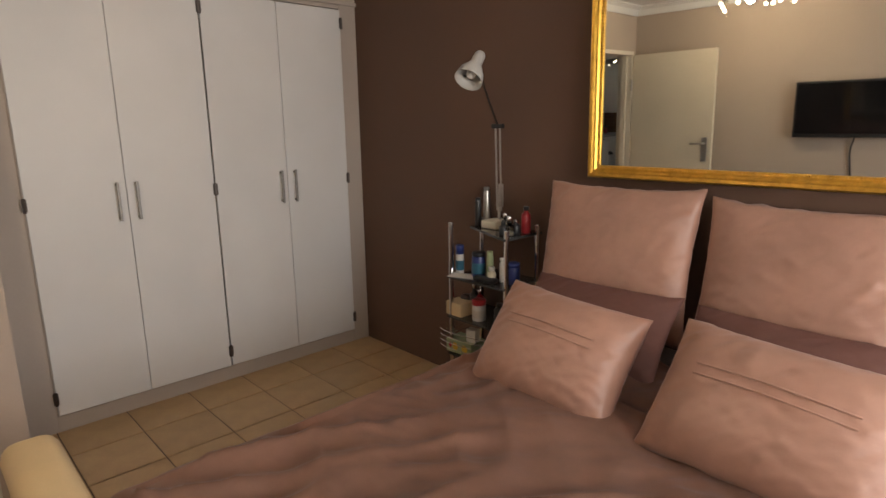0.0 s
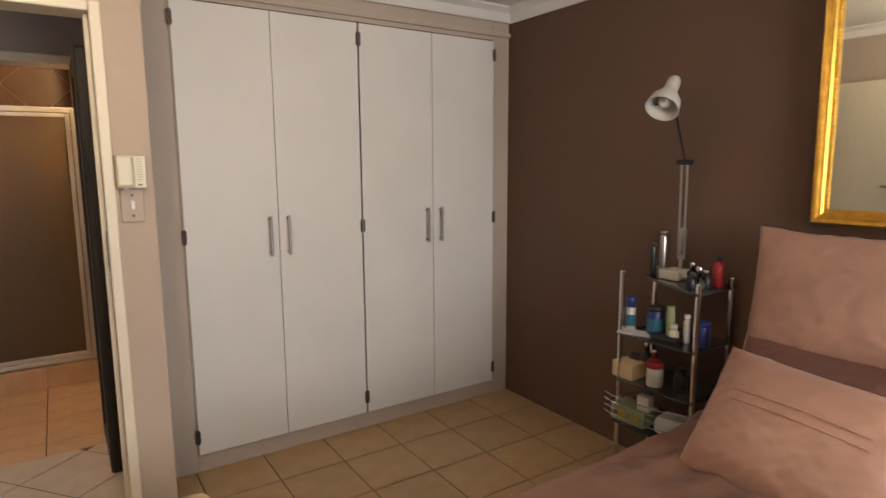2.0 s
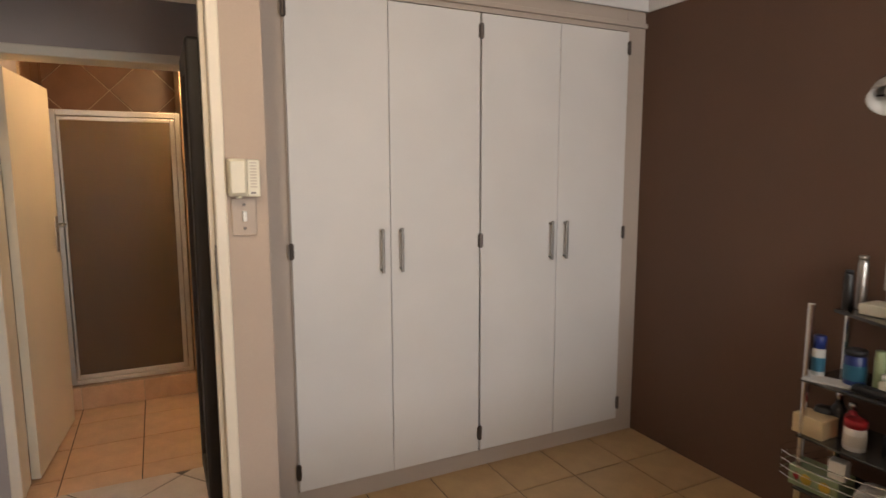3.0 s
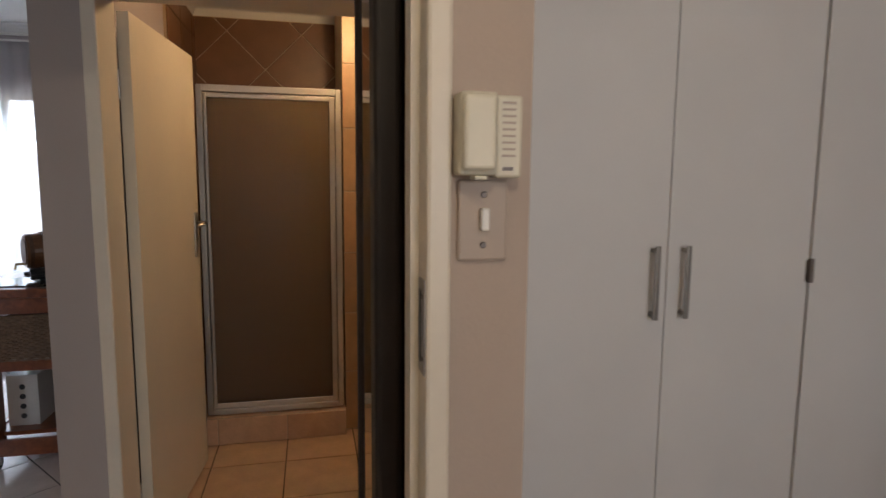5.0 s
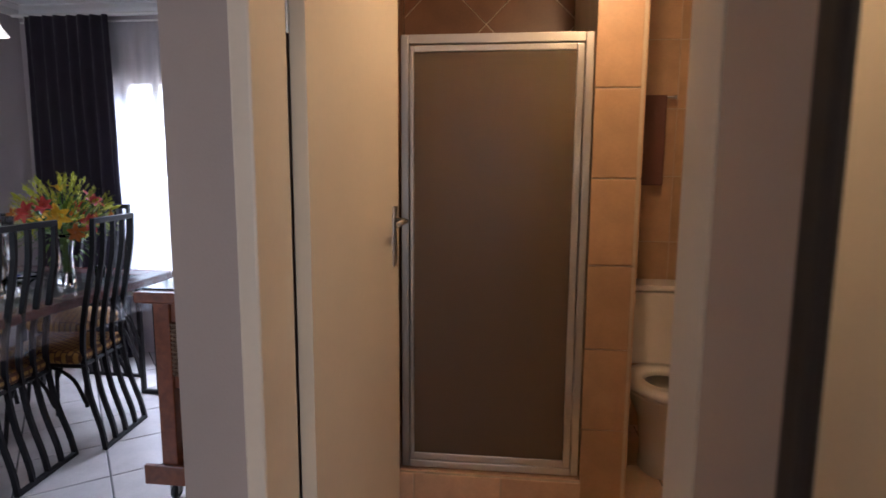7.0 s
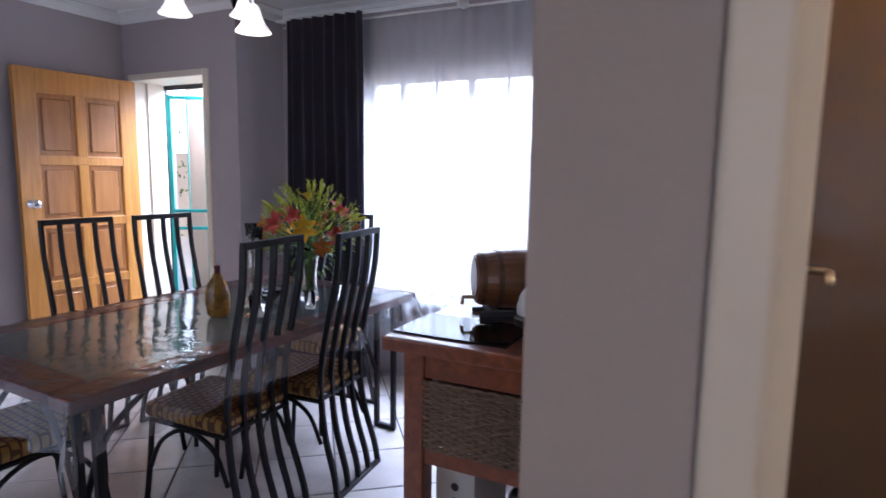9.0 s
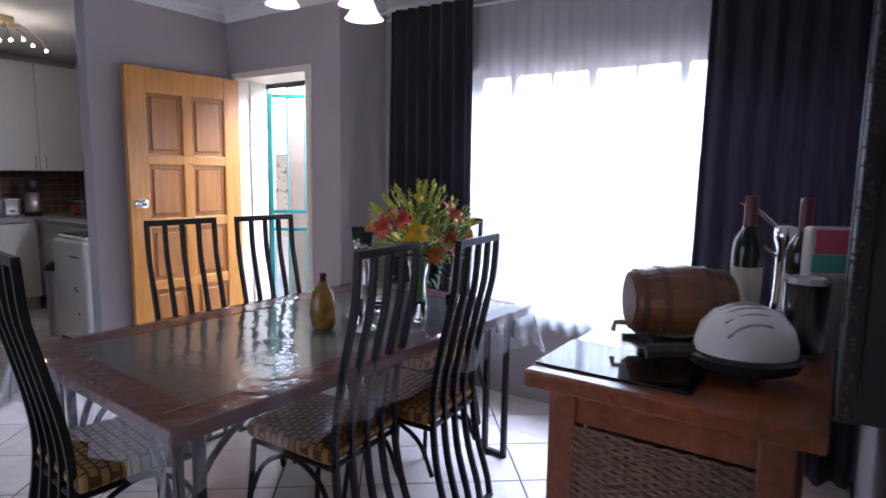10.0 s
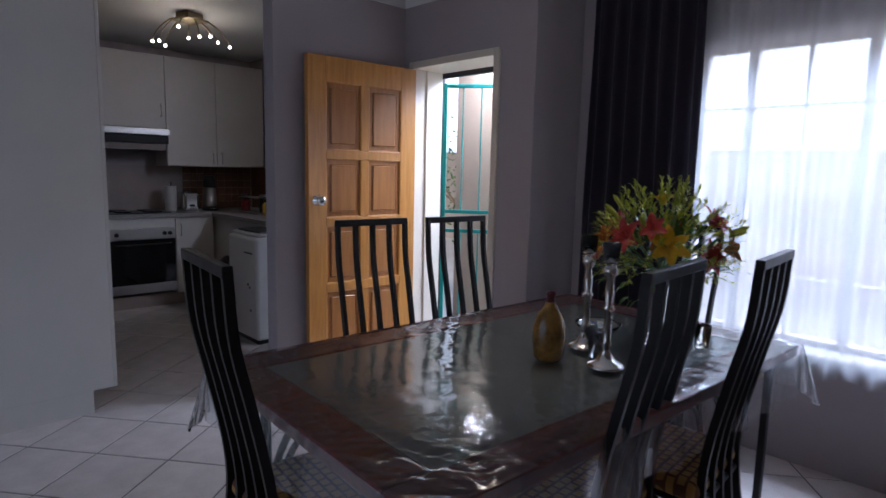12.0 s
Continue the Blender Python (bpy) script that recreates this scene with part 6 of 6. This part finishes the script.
# ---- on and in the trolley ----
TT = 0.91
M["barrel_hoop"] = mat("browned_hoop", (0.10, 0.05, 0.028), 0.5, vary=0.2)
def barrel():
    b = thing("wine_barrel", "small oak wine cask lying on black cradle", "barrel", pose(-1.43, 5.96, TT, 0, 0, 33))
    # a cask along its own x axis
    prof = [(0.0, -0.135), (0.083, -0.135), (0.088, -0.12), (0.1, -0.05), (0.104, 0.0), (0.1, 0.05), (0.088, 0.12), (0.083, 0.135), (0.0, 0.135)]
    tip = Matrix.Translation((0, 0, 0.135)) @ Matrix.Rotation(math.pi / 2, 4, "Y")
    part("cask", moved(lathe(prof, 28), tip), "oak_barrel", b, smooth=False)
    for x in (-0.115, -0.06, 0.06, 0.115):
        r = 0.104 - 0.016 * (abs(x) / 0.12) ** 1.6
        part("hoop", moved(lathe([(r - 0.002, -0.009), (r + 0.0015, -0.009), (r + 0.0015, 0.009), (r - 0.002, 0.009)], 28), Matrix.Translation((x, 0, 0)) @ tip), "barrel_hoop", b)
    part("head", moved(lathe([(0, 0.0), (0.07, 0.0), (0.07, 0.004), (0, 0.004)], 24), Matrix.Translation((-0.1395, 0, 0)) @ tip), "oak_barrel", b)
    part("tap", tube([(-0.138, 0, 0.07), (-0.175, 0, 0.07), (-0.18, 0, 0.045)], 0.007, 8), "cork", b)
    for x in (-0.08, 0.08):
        part("cradle", box(x - 0.012, -0.085, 0.0, x + 0.012, 0.085, 0.045, 0.004), "black_plastic", b)
    for y in (-0.075, 0.075):
        part("cradle_rail", box(-0.13, y - 0.01, 0.0, 0.13, y + 0.01, 0.018, 0.003), "black_plastic", b)
barrel()
M["grey_ridge"] = mat("grey_ridge", (0.34, 0.33, 0.33), 0.5, vary=0.05)
def grill():
    g = thing("contact_grill", "white ridged contact grill on black base", "grill", pose(-1.235, 5.80, TT, 0, 0, 28) @ Matrix.Diagonal((0.92, 0.92, 0.95, 1)))
    base = lathe([(0, 0.02), (0.10, 0.02), (0.135, 0.035), (0.145, 0.06), (0.138, 0.068), (0, 0.068)], 32)
    part("base", moved(base, Matrix.Diagonal((1.0, 0.85, 1, 1))), "black_plastic", g, smooth=False)
    dome = lathe([(0.128, 0.07), (0.127, 0.095), (0.115, 0.135), (0.085, 0.17), (0.045, 0.187), (0, 0.192)], 32)
    part("lid", moved(dome, Matrix.Diagonal((1.0, 0.85, 1, 1))), "white_plastic", g, smooth=True)
    for k in range(5):
        y = -0.06 + 0.024 * k
        pts = spline([(x, y - 0.02, 0.073 + 0.119 * math.sqrt(max(1 - (x / 0.132) ** 2 - ((y - 0.02) / 0.112) ** 2, 0))) for x in (-0.075, -0.04, 0.0, 0.03)], 12)
        part("ridge", tube(pts, 0.0045, 6), "grey_ridge", g, smooth=True)
    part("handle", tube(spline([(-0.13, 0.0, 0.062), (-0.19, 0.0, 0.06), (-0.23, 0.0, 0.058), (-0.255, 0.0, 0.055)], 12), 0.02, 8), "black_plastic", g)
    for a in (0.6, 2.5, 4.4):
        part("foot", moved(lathe([(0, 0), (0.012, 0), (0.014, 0.021), (0, 0.021)], 10), Matrix.Translation((0.08 * math.cos(a), 0.07 * math.sin(a), 0))), "black_plastic", g)
grill()
bd = finish(box(-0.19, -0.13, 0, 0.19, 0.13, 0.006, 0.002), "glass_board", "oven_glass")
bd.matrix_world = place @ pose(-1.50, 5.71, TT, 0, 0, 0)
tagged(bd, "black glass chopping board lying on the trolley", "chopping board")
def wine(x, y, label):
    w = thing("wine_bottle", label, "bottle", pose(x, y, TT) @ Matrix.Diagonal((1.12, 1.12, 1.2, 1)))
    part("glass_body", lathe([(0, 0), (0.038, 0), (0.042, 0.006), (0.042, 0.21), (0.037, 0.235), (0.019, 0.268), (0.0155, 0.285), (0.0155, 0.352), (0, 0.352)], 26), "wine_glass", w, smooth=True)
    part("label", lathe([(0.0422, 0.06), (0.0428, 0.061), (0.0428, 0.16), (0.0422, 0.161)], 26), "wine_label", w, "cream paper label")
    part("capsule", lathe([(0.0185, 0.272), (0.0168, 0.285), (0.0168, 0.35), (0.015, 0.356), (0, 0.356)], 20), "foil", w, "dark red foil capsule", True)
wine(-1.315, 6.40, "dark wine bottle with cream label standing on trolley")
wine(-1.155, 6.33, "second dark wine bottle with red capsule")
cs = thing("corkscrew", "chrome lever corkscrew standing behind bottles", "corkscrew", pose(-1.215, 6.47, TT) @ Matrix.Diagonal((1.15, 1.15, 1.25, 1)))
part("body", lathe([(0, 0), (0.035, 0), (0.03, 0.03), (0.022, 0.06), (0.02, 0.2), (0.03, 0.23), (0.03, 0.26), (0, 0.27)], 18), "chrome", cs, smooth=True)
part("lever", tube([(0.0, 0, 0.24), (-0.07, -0.02, 0.30), (-0.12, -0.03, 0.325)], 0.007, 8), "chrome", cs)
part("lever", tube([(0.0, 0, 0.17), (-0.06, -0.02, 0.21), (-0.10, -0.03, 0.22)], 0.006, 8), "chrome", cs)
jug = thing("glass_jug", "clear glass jug with paper bag inside", "jug", pose(-1.13, 6.12, TT))
part("jug_wall", lathe([(0, 0), (0.05, 0), (0.052, 0.01), (0.058, 0.20), (0.056, 0.20), (0.048, 0.012), (0, 0.01)], 24), "glass", jug, smooth=True)
part("paper", lathe([(0, 0.012), (0.042, 0.012), (0.05, 0.19), (0.047, 0.215), (0.03, 0.19), (0, 0.185)], 9), "white_label", jug, "crumpled white paper bag")
gift = thing("greeting_bag", "pink and mint heart gift bag on trolley", "bag", pose(-1.085, 6.22, TT + 0.0, 0, 0, 30) @ Matrix.Diagonal((1.25, 1.2, 1.35, 1)))
part("bag", box(-0.055, -0.02, 0.0, 0.055, 0.02, 0.26, 0.008), "wine_label", gift)
part("heart_print", box(-0.045, -0.0225, 0.205, 0.045, -0.0203, 0.255, 0.0005), "pink", gift)
part("mint_print", box(-0.05, -0.0225, 0.165, 0.05, -0.0203, 0.203, 0.0005), "mint", gift)
for x, y, h in ((-1.50, 6.42, 0.17), (-1.44, 6.47, 0.155)):
    orn = finish(lathe([(0, 0), (0.022, 0), (0.024, 0.01), (0.012, 0.02), (0.022, h * 0.55), (0.018, h * 0.7), (0.005, h * 0.8), (0.008, h * 0.88), (0.003, h * 0.95), (0, h)], 16), "pewter_ornament", "dark_steel", smooth=True)
    orn.matrix_world = place @ pose(x, y, TT + 0.0)
    tagged(orn, "small dark pewter ornament with finial", "ornament", "pewter ornaments")
# lower shelf
loose_box("appliance_box", "white cardboard box with printed dots on trolley shelf", "box", -1.58, 5.68, 0.19, -1.44, 5.98, 0.45, "white_label", 0, 0.003)
for k in range(4):
    dot = finish(lathe([(0, 0), (0.014, 0), (0.014, 0.001), (0, 0.001)], 12), "printed_dot", "black_plastic")
    dot.matrix_world = place @ pose(-1.51, 5.6795, 0.24 + 0.05 * k, 90, 0, 0)
    tagged(dot, "black printed dot on the box", "print", "printed dots")
mx = thing("food_mixer", "chrome and black food mixer on trolley shelf", "mixer", pose(-1.27, 5.86, 0.19))
part("bowl", lathe([(0, 0), (0.07, 0), (0.075, 0.01), (0.11, 0.09), (0.115, 0.13), (0.11, 0.13), (0.1, 0.09), (0, 0.02)], 24), "chrome", mx, smooth=True)
part("motor", moved(lathe([(0, -0.12), (0.05, -0.11), (0.06, 0.0), (0.05, 0.11), (0, 0.12)], 18), Matrix.Translation((0, 0.0, 0.19)) @ Matrix.Rotation(math.pi / 2, 4, "X")), "black_plastic", mx, smooth=True)
loose_box("storage_tin", "dark storage tin on trolley shelf", "tin", -1.45, 6.15, 0.19, -1.2, 6.4, 0.36, "black_plastic", 8, 0.01)

def black_mirror():
    g = thing("hall_mirror", "large mirror with black mosaic frame on wall", "mirror")
    x0, x1, y0, y1, z0, z1 = -1.045, -0.902, 5.48, 6.10, 0.955, 2.25
    part("backing", box(x0 + 0.03, y0 + 0.005, z0 + 0.005, x1, y1 - 0.005, z1 - 0.005), "black_plastic", g)
    for a, b in ((y0, y0 + 0.08), (y1 - 0.08, y1)):
        part("frame_rail", box(x0, a, z0, x0 + 0.0295, b, z1, 0.004), "black_plastic", g)
    for a, b in ((z0, z0 + 0.08), (z1 - 0.08, z1)):
        part("frame_rail", box(x0, y0 + 0.0805, a, x0 + 0.0295, y1 - 0.0805, b, 0.004), "black_plastic", g)
    part("mirror_glass", box(x0 + 0.01, y0 + 0.081, z0 + 0.081, x0 + 0.029, y1 - 0.081, z1 - 0.081), "mirror", g)
    bm = bmesh.new()
    rnd = random.Random(4)
    for n in range(150):
        z = z0 + rnd.random() * (z1 - z0 - 0.02)
        s = rnd.uniform(0.003, 0.007)
        dx = rnd.uniform(0, 0.02)
        box(x0 - 0.004 + dx, y0 - 0.004, z, x0 - 0.004 + dx + s, y0 - 0.0005, z + s, bm=bm)
    tagged(part("mosaic", bm, "dark_steel", g), kind="stuff")
black_mirror()

# ---- kitchen small things ----
KT = 0.90
sp = slab("backsplash", -8.099, 5.2, -8.085, 7.399, 0.901, 1.35, "backsplash_paint")
sp2 = slab("backsplash_side", -8.08, 7.385, -5.9, 7.399, 0.901, 1.35, "brown_tile")
wall_tiles(sp, upright(-8.084, 6.62, 0.902, 90), 0.76, 0.44, 0.075, 0, (0, 0), "brown_tile")
kt = thing("paper_towel", "white kitchen paper roll on worktop", "paper towel", pose(-7.86, 6.42, KT))
part("roll", lathe([(0.018, 0), (0.055, 0), (0.055, 0.25), (0.018, 0.25), (0.018, 0)], 24), "white_label", kt, smooth=False)
part("holder", lathe([(0, 0), (0.012, 0), (0.012, 0.29), (0, 0.295)], 12), "chrome", kt)
tst = thing("toaster", "chrome two-slot toaster on worktop", "toaster")
part("body", box(-7.97, 6.50, KT, -7.72, 6.66, KT + 0.19, 0.03, seg=3), "chrome", tst)
part("slot", box(-7.94, 6.55, KT + 0.1895, -7.75, 6.575, KT + 0.192), "black_plastic", tst)
part("slot", box(-7.94, 6.59, KT + 0.1895, -7.75, 6.615, KT + 0.192), "black_plastic", tst)
part("knob", box(-7.719, 6.56, KT + 0.05, -7.70, 6.60, KT + 0.07, 0.004), "black_plastic", tst)
kf = thing("coffee_maker", "steel coffee maker with black top", "coffee maker", pose(-7.80, 6.79, KT))
part("base", lathe([(0, 0), (0.075, 0), (0.08, 0.02), (0.075, 0.04), (0, 0.04)], 24), "black_plastic", kf, smooth=True)
part("flask", lathe([(0, 0.041), (0.065, 0.041), (0.07, 0.06), (0.062, 0.24), (0, 0.24)], 24), "steel", kf, smooth=True)
part("top", lathe([(0, 0.241), (0.066, 0.241), (0.068, 0.30), (0.05, 0.36), (0, 0.365)], 24), "black_plastic", kf, smooth=True)
bottle("sauce_bottle", "red sauce bottle with dark lid on worktop", -7.62, 7.10, KT, 0.045, 0.12, "red", "black_plastic", 0.06, 0.9, 0.8)
bottle("washing_up_bottle", "yellow bottle with black lid by sink", -7.05, 7.05, KT, 0.04, 0.12, "yellow", "black_plastic", 0.03, 0.7, 0.8)
bottle("storage_jar", "dark storage jar on worktop by wall", -7.30, 7.15, KT, 0.05, 0.15, "black_plastic", "steel", 0.03, 1.0, 0.9, "jar", neck=0.95)
rk = thing("dish_rack", "wire dish rack standing on worktop", "dish rack")
for k in range(9):
    part("wire", tube([(-7.45 + k * 0.05, 6.95, KT + 0.03), (-7.45 + k * 0.05, 6.95, KT + 0.16), (-7.45 + k * 0.05, 7.2, KT + 0.16), (-7.45 + k * 0.05, 7.2, KT + 0.03)], 0.0025, 5), "chrome", rk)
for y in (6.95, 7.2):
    for z in (KT + 0.004, KT + 0.03, KT + 0.16):
        part("rail", tube([(-7.47, y, z), (-7.03, y, z)], 0.0035, 6), "chrome", rk)
tp = thing("sink_mixer", "chrome swan-neck sink mixer tap", "tap", pose(-6.75, 7.25, KT))
part("spout", tube(spline([(0, 0, 0), (0, 0, 0.25), (0, -0.03, 0.31), (0, -0.09, 0.33), (0, -0.15, 0.29), (0, -0.16, 0.24)], 20), 0.011, 10), "chrome", tp, smooth=True)
part("base", lathe([(0, 0), (0.025, 0), (0.022, 0.05), (0, 0.05)], 16), "chrome", tp)

# ---- entrance gate and outside ----
def gate():
    g = thing("security_gate", "teal steel security gate standing open outside", "gate", pose(-4.79, 7.30, 0, 0, 0, 38))
    w, h = 0.78, 1.98
    for x in (0.0, w):
        part("stile", box(x - 0.015, -0.015, 0.05, x + 0.015, 0.015, h, 0.002), "teal", g)
    for z in (0.06, 0.92, 1.06, h - 0.03):
        part("rail", box(0.0155, -0.0125, z, w - 0.0155, 0.0125, z + 0.025, 0.002), "teal", g)
    for k in range(1, 6):
        part("bar", tube([(k * w / 6, 0, 0.086), (k * w / 6, 0, 0.919)], 0.006, 6), "teal", g)
        part("bar", tube([(k * w / 6, 0, 1.086), (k * w / 6, 0, h - 0.031)], 0.006, 6), "teal", g)
    part("hinge", box(-0.03, -0.02, 0.4, -0.0155, 0.02, 0.5), "black_metal", g)
    part("hinge", box(-0.03, -0.02, 1.6, -0.0155, 0.02, 1.7), "black_metal", g)
gate()
gf = thing("gate_frame", "black steel gate post fixed to door reveal", "gate frame", kind="structure")
part("post", box(-4.83, 7.262, 0, -4.79, 7.295, 2.05), "black_metal", gf)
part("post", box(-4.04, 7.262, 0, -4.00, 7.295, 2.05), "black_metal", gf)
part("head", box(-4.7895, 7.262, 2.01, -4.0405, 7.295, 2.05), "black_metal", gf)
slab("porch_column", -5.07, 7.70, -4.68, 7.98, -0.06, 2.66, "plaster")
slab("porch_floor", -5.6, 7.25, -0.8, 8.5, -0.06, -0.02, "plaster")
slab("boundary_wall", -14, 13.0, 8, 13.2, -0.06, 1.75, "plaster")
# added glowing panel that whitens the view through window and front door
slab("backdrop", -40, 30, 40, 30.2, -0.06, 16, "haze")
def shrub(x, y, z, r, seed):
    s = thing("shrub", "green garden shrub by boundary wall", "shrub", pose(x, y, z))
    rnd = random.Random(seed)
    bm, st = bmesh.new(), bmesh.new()
    for k in range(7):
        a = k * 0.9
        tube([(0, 0, 0), (0.3 * r * math.cos(a), 0.3 * r * math.sin(a), r * 0.8), (0.7 * r * math.cos(a), 0.7 * r * math.sin(a), r * rnd.uniform(1.1, 1.7))], [0.03, 0.02, 0.008], 6, st)
    for k in range(900):
        d = Vector((rnd.gauss(0, 0.45), rnd.gauss(0, 0.45), rnd.gauss(0, 0.45))) * r
        c = Vector((0, 0, r * 1.2)) + d
        if c.z < 0.05:
            continue
        u = Vector((rnd.uniform(-1, 1), rnd.uniform(-1, 1), rnd.uniform(-0.5, 1))).normalized()
        v = u.orthogonal().normalized()
        L_ = rnd.uniform(0.05, 0.1)
        vs = [bm.verts.new(c), bm.verts.new(c + u * L_ * 0.5 + v * L_ * 0.25), bm.verts.new(c + u * L_), bm.verts.new(c + u * L_ * 0.5 - v * L_ * 0.25)]
        bm.faces.new(vs)
    part("trunk", st, "cork", s)
    tagged(part("crown", bm, "leaf", s), kind="stuff")
shrub(-7.6, 12.2, -0.06, 1.3, 3)
shrub(-9.0, 12.0, -0.06, 1.0, 8)

place = HOME

# ---- floors last: every tile is a piece of its own ----
slab("floor_alcove", 0.25, 3.3001, 2.42, 3.9, -0.06, -0.004, "grout")
fl = slab("floor_bedroom", -0.9, -0.87, 2.42, 3.2999, -0.06, -0.004, "grout")
tiled(fl, [(-0.78, -0.75, 2.40, 3.19), (0.25, 3.1901, 2.40, 3.82), (-0.72, 3.1901, 0.14, 3.30)], 0.332, 0.006, 0, (0.752, 3.180), "bedroom_tile")
fl = slab("floor_dining", -8.22, 3.30, 0.17, 7.69, -0.06, -0.004, "grey_grout")
tiled(fl, [(-8.07, 3.31, 0.17, 4.44), (-8.07, 4.44, -0.9, 6.91), (-3.725, 6.91, -0.9, 7.36), (-4.77, 6.91, -3.97, 7.15)], 0.366, 0.008, 39, (-4.66, 4.89), "hall_tile")
fl = slab("floor_bathroom", -0.78, 4.49, 1.5, 6.5, -0.06, -0.003, "grout")
tiled(fl, [(-0.70, 4.441, 0.155, 4.61), (-0.78, 4.61, 1.5, 6.5)], 0.36, 0.006, 0, (-0.207, 5.69), "bath_tile")
